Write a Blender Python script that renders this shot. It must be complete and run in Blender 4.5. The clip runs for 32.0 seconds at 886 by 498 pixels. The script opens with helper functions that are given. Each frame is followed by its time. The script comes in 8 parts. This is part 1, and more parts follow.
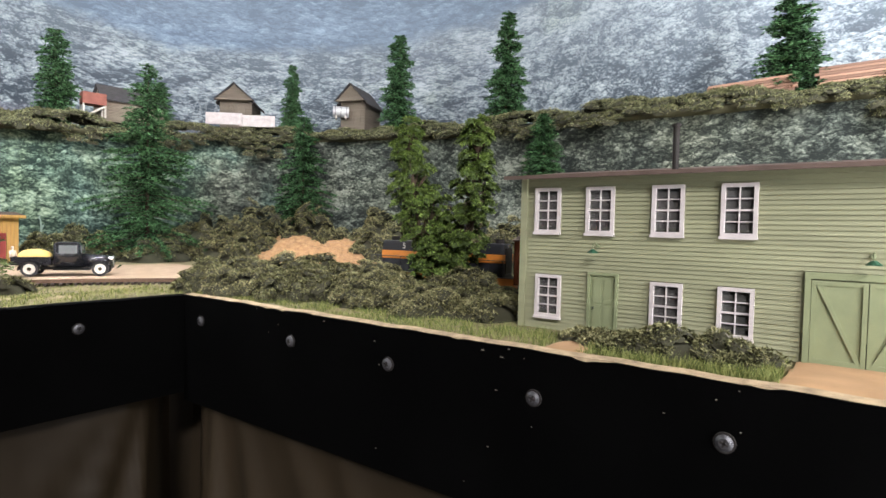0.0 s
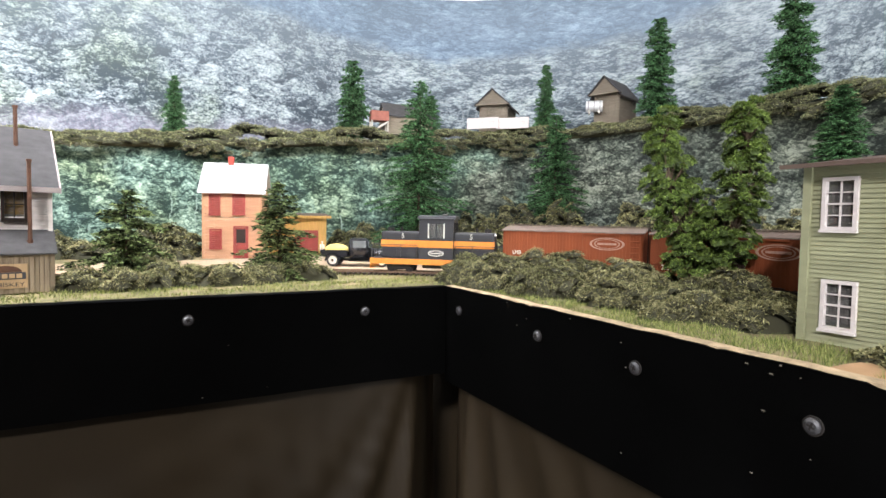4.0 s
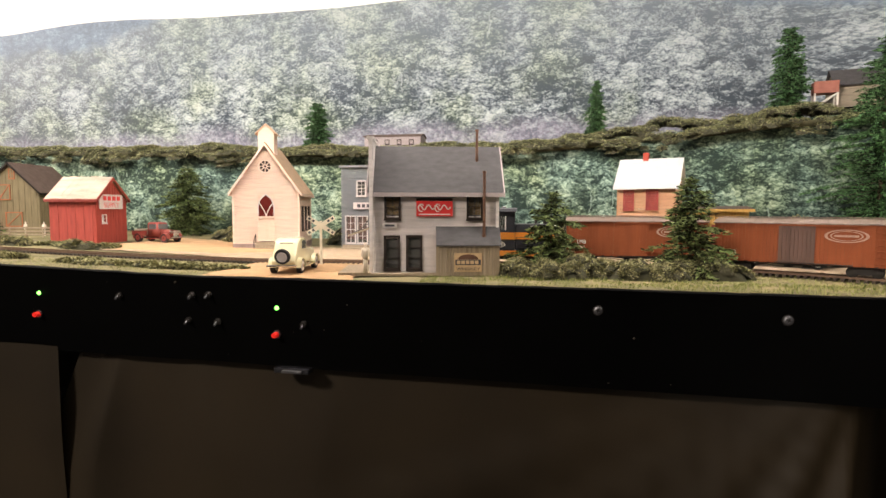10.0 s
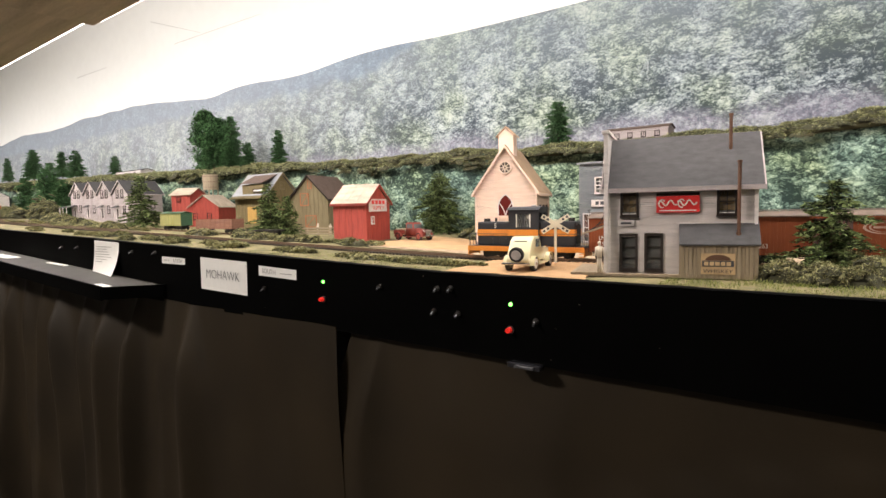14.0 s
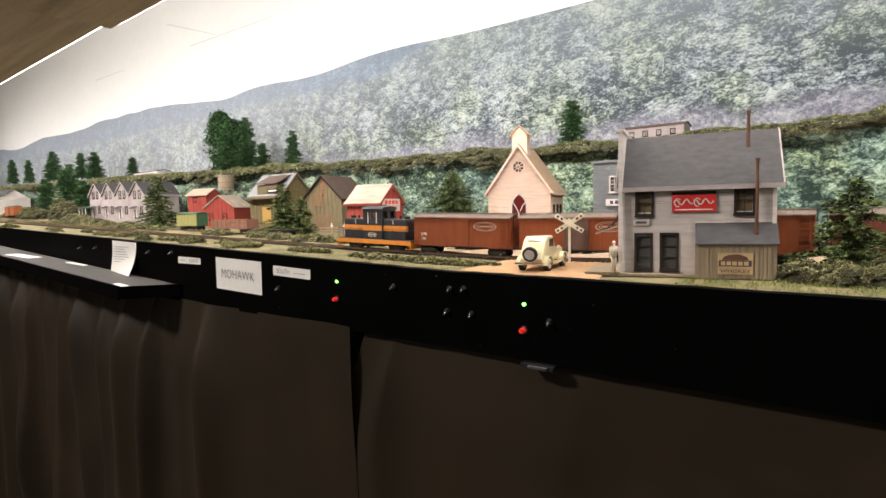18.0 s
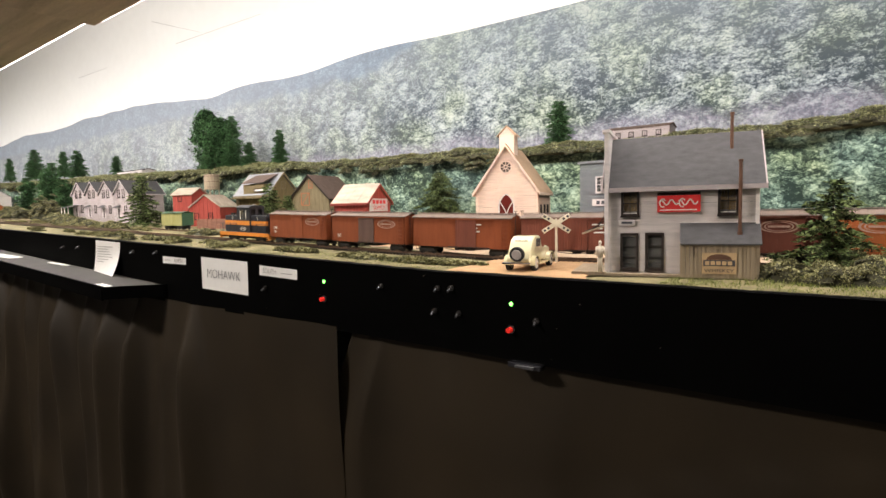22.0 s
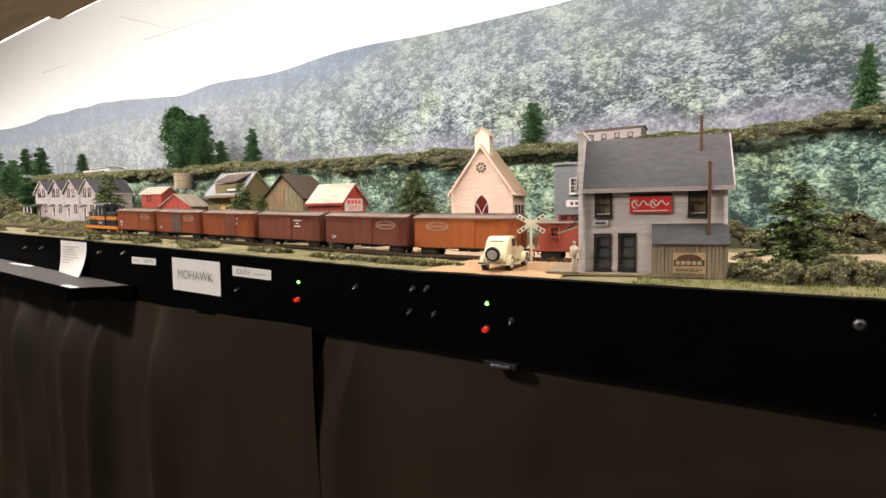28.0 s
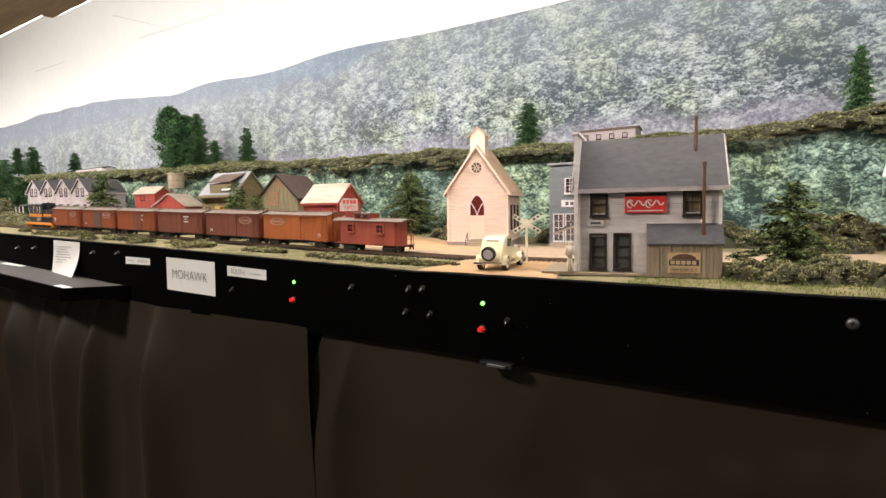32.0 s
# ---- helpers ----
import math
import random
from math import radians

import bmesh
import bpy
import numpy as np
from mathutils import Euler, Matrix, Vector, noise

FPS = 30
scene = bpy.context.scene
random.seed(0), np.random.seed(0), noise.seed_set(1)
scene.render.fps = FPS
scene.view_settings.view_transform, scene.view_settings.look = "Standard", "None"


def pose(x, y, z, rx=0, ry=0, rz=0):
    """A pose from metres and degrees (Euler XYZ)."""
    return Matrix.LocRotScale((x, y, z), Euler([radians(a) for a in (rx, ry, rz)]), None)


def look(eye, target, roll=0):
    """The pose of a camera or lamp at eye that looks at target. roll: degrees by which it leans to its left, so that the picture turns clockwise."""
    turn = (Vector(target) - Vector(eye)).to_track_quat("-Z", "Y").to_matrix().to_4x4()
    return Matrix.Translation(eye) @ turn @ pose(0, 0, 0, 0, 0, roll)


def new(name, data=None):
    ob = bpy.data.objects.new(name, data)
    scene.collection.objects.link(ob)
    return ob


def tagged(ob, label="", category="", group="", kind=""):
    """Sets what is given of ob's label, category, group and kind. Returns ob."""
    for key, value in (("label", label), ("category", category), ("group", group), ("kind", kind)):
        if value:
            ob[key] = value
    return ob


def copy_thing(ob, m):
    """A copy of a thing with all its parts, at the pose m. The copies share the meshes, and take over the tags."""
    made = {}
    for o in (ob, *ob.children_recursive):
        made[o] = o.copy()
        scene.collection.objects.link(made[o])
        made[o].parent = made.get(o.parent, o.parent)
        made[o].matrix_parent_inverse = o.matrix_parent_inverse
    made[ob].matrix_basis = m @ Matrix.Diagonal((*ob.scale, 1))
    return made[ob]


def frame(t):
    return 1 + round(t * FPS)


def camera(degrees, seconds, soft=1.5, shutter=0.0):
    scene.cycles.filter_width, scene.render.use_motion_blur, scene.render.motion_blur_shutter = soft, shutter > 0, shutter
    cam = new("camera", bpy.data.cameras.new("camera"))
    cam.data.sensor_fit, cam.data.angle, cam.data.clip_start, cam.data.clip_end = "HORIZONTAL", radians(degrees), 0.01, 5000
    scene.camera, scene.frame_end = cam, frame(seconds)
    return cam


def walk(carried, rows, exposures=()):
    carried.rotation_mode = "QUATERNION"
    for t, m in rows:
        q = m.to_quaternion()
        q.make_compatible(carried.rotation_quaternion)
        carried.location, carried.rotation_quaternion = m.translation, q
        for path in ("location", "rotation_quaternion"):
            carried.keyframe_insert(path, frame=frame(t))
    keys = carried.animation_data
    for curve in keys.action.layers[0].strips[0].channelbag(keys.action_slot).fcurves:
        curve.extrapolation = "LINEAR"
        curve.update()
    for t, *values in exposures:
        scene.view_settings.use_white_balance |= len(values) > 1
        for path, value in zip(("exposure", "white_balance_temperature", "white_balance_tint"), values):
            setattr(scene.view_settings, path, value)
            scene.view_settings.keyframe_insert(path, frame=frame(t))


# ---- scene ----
cam = camera(77.12, 32.0)
PATH = [
    (0.0, 0.2713, -0.4755, 0.0618, 88.09, 1.40, -54.20),
    (0.5, 0.2715, -0.4763, 0.0621, 87.92, 1.41, -50.36),
    (1.0, 0.2717, -0.4771, 0.0625, 87.76, 1.37, -46.56),
    (1.5, 0.2719, -0.4776, 0.0624, 87.62, 1.32, -43.27),
    (2.0, 0.2722, -0.4781, 0.0624, 87.59, 1.24, -40.75),
    (2.5, 0.2722, -0.4787, 0.0625, 87.50, 1.20, -38.17),
    (3.0, 0.2721, -0.4794, 0.0626, 87.39, 1.21, -34.92),
    (3.5, 0.2722, -0.4801, 0.0629, 87.29, 1.04, -31.81),
    (4.0, 0.2722, -0.4809, 0.0632, 87.14, 1.03, -28.55),
    (4.5, 0.2720, -0.4815, 0.0636, 87.01, 0.87, -25.25),
    (6.5, 0.2708, -0.4840, 0.0652, 86.64, 0.71, -16.01),
    (7.0, 0.2709, -0.4865, 0.0654, 86.55, 0.64, -12.45),
    (7.5, 0.2710, -0.4890, 0.0655, 86.43, 0.65, -8.82),
    (8.0, 0.2726, -0.4903, 0.0660, 86.29, 0.55, -4.00),
    (8.5, 0.2741, -0.4915, 0.0664, 86.21, 0.31, -0.60),
    (9.0, 0.2750, -0.4926, 0.0673, 86.10, 0.33, 2.27),
    (9.5, 0.2759, -0.4937, 0.0683, 85.94, 0.29, 6.87),
    (10.0, 0.2774, -0.4953, 0.0690, 85.82, 0.11, 12.63),
    (10.5, 0.2790, -0.4968, 0.0698, 85.69, -0.10, 17.34),
    (11.0, 0.2806, -0.4963, 0.0698, 85.69, -0.36, 21.65),
    (11.5, 0.2822, -0.4958, 0.0699, 85.70, -0.56, 25.01),
    (12.0, 0.2836, -0.4941, 0.0697, 85.72, -0.77, 28.38),
    (12.5, 0.2849, -0.4925, 0.0696, 85.75, -0.97, 31.05),
    (13.0, 0.2853, -0.4908, 0.0694, 85.79, -1.08, 33.62),
    (13.5, 0.2857, -0.4891, 0.0692, 85.82, -1.21, 35.76),
    (14.0, 0.2856, -0.4879, 0.0691, 85.87, -1.23, 37.41),
    (14.5, 0.2855, -0.4868, 0.0690, 85.88, -1.35, 38.52),
    (16.5, 0.2850, -0.4879, 0.0694, 85.86, -1.38, 38.79),
    (17.0, 0.2851, -0.4875, 0.0694, 85.86, -1.36, 38.78),
    (17.5, 0.2852, -0.4871, 0.0693, 85.86, -1.39, 38.79),
    (18.0, 0.2853, -0.4867, 0.0692, 85.86, -1.39, 38.81),
    (18.5, 0.2853, -0.4863, 0.0692, 85.86, -1.36, 38.76),
    (19.0, 0.2854, -0.4859, 0.0691, 85.86, -1.36, 38.62),
    (19.5, 0.2855, -0.4860, 0.0691, 85.86, -1.38, 38.48),
    (20.0, 0.2856, -0.4862, 0.0692, 85.86, -1.36, 38.28),
    (20.5, 0.2857, -0.4863, 0.0692, 85.85, -1.36, 38.10),
    (21.0, 0.2858, -0.4865, 0.0692, 85.83, -1.34, 37.92),
    (21.5, 0.2859, -0.4866, 0.0692, 85.82, -1.33, 37.74),
    (22.0, 0.2860, -0.4867, 0.0692, 85.82, -1.29, 37.56),
    (22.5, 0.2860, -0.4869, 0.0692, 85.82, -1.29, 37.44),
    (23.0, 0.2861, -0.4870, 0.0692, 85.81, -1.27, 37.24),
    (23.5, 0.2862, -0.4872, 0.0692, 85.81, -1.28, 37.12),
    (24.0, 0.2862, -0.4873, 0.0692, 85.80, -1.27, 36.97),
    (24.5, 0.2863, -0.4875, 0.0692, 85.80, -1.27, 36.83),
    (25.0, 0.2864, -0.4876, 0.0692, 85.80, -1.27, 36.68),
    (25.5, 0.2864, -0.4878, 0.0692, 85.80, -1.22, 36.50),
    (26.0, 0.2865, -0.4880, 0.0692, 85.80, -1.15, 36.04),
    (26.5, 0.2863, -0.4881, 0.0691, 85.80, -1.14, 35.65),
    (28.5, 0.2854, -0.4889, 0.0687, 85.83, -1.06, 34.82),
    (29.0, 0.2851, -0.4891, 0.0686, 85.83, -1.04, 34.71),
    (29.5, 0.2851, -0.4892, 0.0686, 85.83, -1.05, 34.61),
    (30.0, 0.2851, -0.4893, 0.0686, 85.83, -1.03, 34.55),
    (30.5, 0.2850, -0.4894, 0.0685, 85.83, -1.04, 34.51),
    (31.0, 0.2850, -0.4896, 0.0685, 85.83, -1.03, 34.45),
    (31.5, 0.2850, -0.4897, 0.0685, 85.83, -1.03, 34.44),
    (32.0, 0.2849, -0.4898, 0.0685, 85.83, -1.04, 34.40),
]
walk(cam, [(t, pose(x, y, z, 0, 0, yaw) @ pose(0, 0, 0, tilt) @ pose(0, 0, 0, 0, 0, roll)) for t, x, y, z, tilt, roll, yaw in PATH],
     [(0.0, 0.5, 5850, 14), (2.0, 0.74, 5850, 13), (4.0, 0.74, 5850, 12), (7.0, 0.52, 6100, 11), (9.0, 0.2, 6850, 15), (11.0, 0.06, 6850, 16), (14.0, 0.03, 6550, 14), (32.0, 0.04, 6500, 14)])


# ---- light ----
world = bpy.data.worlds.new("room_air")
scene.world = world
world.use_nodes = True
world.node_tree.nodes["Background"].inputs[0].default_value = (0.9, 0.95, 1.0, 1)
world.node_tree.nodes["Background"].inputs[1].default_value = 0.12


def strip(name, eye, target, length, depth, watts, colour):
    d = bpy.data.lights.new(name, "AREA")
    d.shape, d.size, d.size_y, d.energy, d.color = "RECTANGLE", length, depth, watts, colour
    ob = new(name, d)
    ob.matrix_world = look(eye, target)
    return ob


TUBE = (1.0, 0.95, 0.87)
for x0, x1, z in ((-0.97, 0.7, 0.478), (-3.55, -1.02, 0.492), (-6.0, -3.6, 0.51)):
    xm = (x0 + x1) / 2
    strip("tube_light", (xm, 0.034, z), (xm, 0.42, 0.12), x1 - x0, 0.05, 8.0 * (x1 - x0), TUBE)
strip("tube_light", (0.56, -0.9, 0.5), (1.15, -0.9, 0.25), 0.05, 1.6, 24.0, TUBE)
for x, watts in ((-2.0, 140.0), (0.9, 7.0)):
    strip("room_light", (x, -2.4, 2.05), (x * 0.8, -1.0, 0.0), 0.7, 0.4, watts, (1.0, 0.92, 0.82))

# ---- materials ----
def mat(name, base, rough=0.7, metal=0.0, dark=0.75, light=1.15, scale=400.0, fine=2500.0, bump=0.25, stretch=(1, 1, 1),
        coat=0.0, glow=0.0, glass=0.0, island=0.0, piece=0.0, tint=None, shine=0.5):
    """A surface of one colour with stains at two scales and a fine relief; island and piece vary it from leaf to leaf and board to board."""
    m = bpy.data.materials.new(name)
    m.use_nodes = True
    t = m.node_tree
    b = t.nodes["Principled BSDF"]
    b.inputs["Roughness"].default_value, b.inputs["Metallic"].default_value = rough, metal
    b.inputs["Specular IOR Level"].default_value = shine
    co = t.nodes.new("ShaderNodeTexCoord")
    mp = t.nodes.new("ShaderNodeMapping")
    mp.inputs["Scale"].default_value = stretch
    t.links.new(co.outputs["Object"], mp.inputs["Vector"])
    n1, n2 = t.nodes.new("ShaderNodeTexNoise"), t.nodes.new("ShaderNodeTexNoise")
    n1.inputs["Scale"].default_value, n2.inputs["Scale"].default_value = scale * 0.25, fine
    n1.inputs["Detail"].default_value, n2.inputs["Detail"].default_value = 4, 3
    for n in (n1, n2):
        t.links.new(mp.outputs[0], n.inputs["Vector"])
    mx = t.nodes.new("ShaderNodeMath")
    mx.operation = "MULTIPLY_ADD"
    t.links.new(n1.outputs[0], mx.inputs[0])
    mx.inputs[1].default_value = 0.6
    sc = t.nodes.new("ShaderNodeMath")
    sc.operation = "MULTIPLY"
    t.links.new(n2.outputs[0], sc.inputs[0])
    sc.inputs[1].default_value = 0.4
    t.links.new(sc.outputs[0], mx.inputs[2])
    last = mx
    if island or piece:
        src = t.nodes.new("ShaderNodeNewGeometry" if island else "ShaderNodeObjectInfo")
        ad = t.nodes.new("ShaderNodeMath")
        ad.operation = "MULTIPLY_ADD"
        t.links.new(src.outputs["Random Per Island" if island else "Random"], ad.inputs[0])
        ad.inputs[1].default_value = island or piece
        t.links.new(mx.outputs[0], ad.inputs[2])
        sb = t.nodes.new("ShaderNodeMath")
        sb.operation = "SUBTRACT"
        t.links.new(ad.outputs[0], sb.inputs[0])
        sb.inputs[1].default_value = (island or piece) * 0.5
        last = sb
    rp = t.nodes.new("ShaderNodeValToRGB")
    rp.color_ramp.elements[0].position, rp.color_ramp.elements[1].position = 0.3, 0.7
    two = tint or base
    rp.color_ramp.elements[0].color = (*[c * dark for c in base], 1)
    rp.color_ramp.elements[1].color = (*[min(1, c * light) for c in two], 1)
    t.links.new(last.outputs[0], rp.inputs[0])
    t.links.new(rp.outputs[0], b.inputs["Base Color"])
    if bump:
        bp = t.nodes.new("ShaderNodeBump")
        bp.inputs["Strength"].default_value, bp.inputs["Distance"].default_value = bump, 0.0006
        t.links.new(mx.outputs[0], bp.inputs["Height"])
        t.links.new(bp.outputs[0], b.inputs["Normal"])
    if coat:
        b.inputs["Coat Weight"].default_value = coat
    if glass:
        b.inputs["Transmission Weight"].default_value = glass
        b.inputs["IOR"].default_value = 1.3
    if glow:
        t.links.new(rp.outputs[0], b.inputs["Emission Color"])
        b.inputs["Emission Strength"].default_value = glow
    return m


WHITE = mat("white_paint", (0.56, 0.515, 0.5), 0.65)
ROWB = mat("greyed_clapboard", (0.4, 0.345, 0.34), 0.8, dark=0.75, stretch=(0.4, 0.4, 3))
PALE = mat("weathered_white_clapboard", (0.72, 0.665, 0.64), 0.75, dark=0.78, stretch=(0.4, 0.4, 3))
CREAMB = mat("cream_clapboard", (0.66, 0.5, 0.4), 0.75, dark=0.85, stretch=(0.4, 0.4, 3))
GREYB = mat("dark_grey_clapboard", (0.16, 0.17, 0.18), 0.75, stretch=(0.4, 0.4, 3))
GREENB = mat("sage_green_clapboard", (0.265, 0.27, 0.16), 0.65, dark=0.86, light=1.08, stretch=(0.3, 0.3, 2), piece=0.3)
GREEND = mat("sage_green_door", (0.23, 0.26, 0.14), 0.6, dark=0.85, light=1.08)
ORANGEB = mat("faded_orange_clapboard", (0.4, 0.215, 0.115), 0.75, dark=0.8, stretch=(0.4, 0.4, 3))
YELLOWB = mat("ochre_boards", (0.46, 0.27, 0.07), 0.75, stretch=(3, 3, 0.4))
OLIVEB = mat("olive_brown_boards", (0.2, 0.16, 0.088), 0.8, dark=0.65, stretch=(3, 3, 0.4))
OLIVEY = mat("olive_yellow_boards", (0.16, 0.12, 0.052), 0.8, dark=0.65, stretch=(3, 3, 0.4))
REDB = mat("red_barn_boards", (0.34, 0.05, 0.035), 0.7, dark=0.65, stretch=(3, 3, 0.4))
REDT = mat("red_trim", (0.26, 0.04, 0.03), 0.6)
DKTRIM = mat("dark_brown_trim", (0.022, 0.015, 0.012), 0.65, shine=0.25)
LEDGEB = mat("brown_grey_boards", (0.2, 0.17, 0.13), 0.8, stretch=(0.4, 0.4, 3))
RAWWOOD = mat("raw_weathered_wood", (0.33, 0.26, 0.18), 0.8, dark=0.6, stretch=(4, 4, 0.3))
BEAM = mat("pine_beam", (0.55, 0.44, 0.36), 0.75, dark=0.6, scale=60, fine=400, stretch=(0.2, 3, 3))
SLATE = mat("slate_grey_roofing", (0.075, 0.073, 0.075), 0.85, dark=0.7, stretch=(1, 3, 1), shine=0.2)
BROWNROOF = mat("brown_roofing_felt", (0.12, 0.085, 0.07), 0.8, dark=0.7, shine=0.2)
CEDAR = mat("cedar_shingle", (0.46, 0.31, 0.2), 0.85, dark=0.7, piece=0.3)
TIN = mat("sheet_tin_roof", (0.6, 0.62, 0.61), 0.5, 0.2, dark=0.88, light=1.05)
GREYTIN = mat("blue_grey_sheet_roof", (0.26, 0.27, 0.29), 0.6, 0.1, dark=0.8)
OLDTIN = mat("patched_tin_roof", (0.46, 0.37, 0.29), 0.7, 0.0, dark=0.5, light=1.25, scale=140, stretch=(0.6, 2, 2))
RUST = mat("rusted_iron", (0.16, 0.08, 0.05), 0.75, 0.3, dark=0.5)
STEEL = mat("dull_steel", (0.16, 0.16, 0.17), 0.45, 0.9)
CHROME = mat("chrome", (0.7, 0.7, 0.72), 0.15, 1.0, dark=0.9, light=1.0, bump=0)
GLASS = mat("window_glass", (0.5, 0.5, 0.48), 0.06, glass=0.9, bump=0)
# near black, so the dimness of closed rooms is in the colour itself
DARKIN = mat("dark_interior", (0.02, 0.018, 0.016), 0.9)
AMBER = mat("amber_backing", (0.5, 0.3, 0.08), 0.8)
BLACKP = mat("flat_black_paint", (0.0012, 0.0012, 0.0012), 0.55, dark=0.6, light=1.5, scale=80, fine=900, bump=0.1, shine=0.025)
CLOTH = mat("brown_skirt_cloth", (0.0198, 0.0134, 0.006), 0.6, dark=0.6, light=1.45, scale=24, fine=3000, bump=0.15, shine=0.25)
PAPER = mat("white_paper", (0.86, 0.85, 0.82), 0.8, dark=0.95, light=1.02)
INK = mat("dark_ink", (0.05, 0.05, 0.06), 0.7, bump=0)
FADED = mat("faded_ink", (0.42, 0.4, 0.39), 0.8, bump=0)
REDSIGN = mat("red_enamel_sign", (0.62, 0.03, 0.03), 0.4, dark=0.85)
WHITEINK = mat("white_lettering", (0.7, 0.68, 0.62), 0.7, bump=0)
CREAM = mat("cream_car_enamel", (0.72, 0.66, 0.42), 0.25, dark=0.95, light=1.03, coat=0.6, bump=0)
BLACKE = mat("black_enamel", (0.014, 0.014, 0.017), 0.25, coat=0.5, bump=0)
REDE = mat("faded_red_truck_paint", (0.22, 0.04, 0.03), 0.6)
TYRE = mat("tyre_rubber", (0.025, 0.025, 0.025), 0.85)
BOXRED = mat("boxcar_red_paint", (0.215, 0.055, 0.018), 0.75, dark=0.8, light=1.12, stretch=(2, 2, 0.3), shine=0.25)
BOXOX = mat("oxide_brown_red_paint", (0.15, 0.045, 0.027), 0.75, dark=0.8, stretch=(2, 2, 0.3), shine=0.25)
BOXORANGE = mat("orange_boxcar_paint", (0.34, 0.095, 0.025), 0.7, dark=0.8, stretch=(2, 2, 0.3), shine=0.25)
BOXGREY = mat("greyed_red_door_paint", (0.105, 0.062, 0.05), 0.75, stretch=(2, 2, 0.3), shine=0.25)
CABRED = mat("caboose_red_paint", (0.31, 0.056, 0.03), 0.6, dark=0.85, stretch=(2, 2, 0.3))
ROOFCAR = mat("weathered_car_roof", (0.17, 0.125, 0.1), 0.8, dark=0.7)
LOCOBLK = mat("locomotive_black_paint", (0.02, 0.021, 0.026), 0.45)
LOCOORG = mat("locomotive_orange_paint", (0.6, 0.21, 0.025), 0.5, dark=0.85)
TRUCKM = mat("grimy_black_iron", (0.022, 0.018, 0.016), 0.7, 0.2)
RAIL = mat("rusty_rail", (0.2, 0.13, 0.09), 0.4, 0.7)
TIE = mat("dark_sleeper_wood", (0.06, 0.045, 0.035), 0.9, piece=0.4)
DIRT = mat("tan_dirt", (0.45, 0.275, 0.14), 0.95, dark=0.7, light=1.1, scale=200, fine=4000, bump=0.5)
GRAVEL = mat("pale_gravel_road", (0.38, 0.28, 0.185), 0.95, dark=0.65, scale=300, fine=5000, bump=0.6)
ORANGEDIRT = mat("orange_clay_bank", (0.42, 0.25, 0.12), 0.95, dark=0.5, light=1.25, scale=500, fine=3000, bump=1.0)
SCRUB = mat("dull_scrub_earth", (0.07, 0.066, 0.032), 0.95, dark=0.5, light=1.4, scale=160, fine=4000, bump=0.7)
TURF = mat("green_turf_scatter", (0.11, 0.13, 0.042), 0.95, dark=0.45, light=1.3, scale=110, fine=4000, bump=0.8, tint=(0.235, 0.19, 0.095))
BLADE = mat("grass_blade", (0.145, 0.2, 0.046), 0.8, dark=0.5, light=1.2, island=0.7, bump=0, tint=(0.27, 0.29, 0.1), shine=0.15)
BUSHL = mat("dry_green_bush_leaf", (0.16, 0.16, 0.074), 0.9, dark=0.4, light=1.3, island=0.45, bump=0, tint=(0.3, 0.287, 0.148), shine=0.1)
MOSS = mat("olive_clump_foliage", (0.185, 0.205, 0.1), 0.9, dark=0.45, light=1.3, island=0.4, bump=0, tint=(0.34, 0.345, 0.19), shine=0.1)
# dark colour that stands in for the shade in the gaps between leaves
GAPSHADE = mat("foliage_gap_shade", (0.045, 0.044, 0.023), 0.95)
BUSHD = mat("dark_green_bush_leaf", (0.115, 0.117, 0.055), 0.9, dark=0.38, light=1.3, island=0.5, bump=0, tint=(0.22, 0.217, 0.108), shine=0.1)
FIRL = mat("fir_needle", (0.04, 0.09, 0.038), 0.85, dark=0.35, light=1.5, island=0.8, bump=0, tint=(0.075, 0.155, 0.065), shine=0.1)
FIRD = mat("dark_spruce_needle", (0.055, 0.075, 0.03), 0.85, dark=0.35, light=1.5, island=0.8, bump=0, tint=(0.115, 0.15, 0.058), shine=0.1)
LEAFY = mat("bright_green_leaf", (0.155, 0.22, 0.045), 0.8, dark=0.35, light=1.15, island=0.4, bump=0, tint=(0.235, 0.33, 0.085), shine=0.1)
# darker leaf green for the crown's inside, its shade put into the colour
LEAFCORE = mat("shaded_leaf_core", (0.055, 0.085, 0.018), 0.9)
BARK = mat("brown_bark", (0.09, 0.06, 0.04), 0.9)
STONE = mat("grey_red_foundation_stone", (0.3, 0.22, 0.2), 0.9, dark=0.6)
BRICK = mat("red_brick", (0.38, 0.06, 0.04), 0.85)
FIG = mat("painted_figure", (0.4, 0.36, 0.3), 0.7)
SKIN = mat("pale_painted_figure", (0.6, 0.52, 0.42), 0.7)
LEDG = mat("green_led", (0.15, 1.0, 0.1), 0.3, glow=6.0, bump=0, dark=1, light=1)
# slight emission is added to brighten the push button's red cap
LEDR = mat("glowing_red_button", (0.9, 0.03, 0.02), 0.3, glow=0.25, bump=0, dark=1, light=1)
LUMBER = mat("fresh_cut_lumber", (0.4, 0.235, 0.16), 0.8, dark=0.6, piece=0.6, stretch=(0.3, 3, 3))
TUBEM = mat("lit_tube", (1, 0.97, 0.93), 0.4, glow=6.0, bump=0, dark=1, light=1)
ROOMW = mat("dim_room_wall", (0.3, 0.29, 0.28), 0.9, scale=8, fine=200)
FLOORM = mat("dark_room_floor", (0.08, 0.075, 0.07), 0.8, scale=8, fine=200)


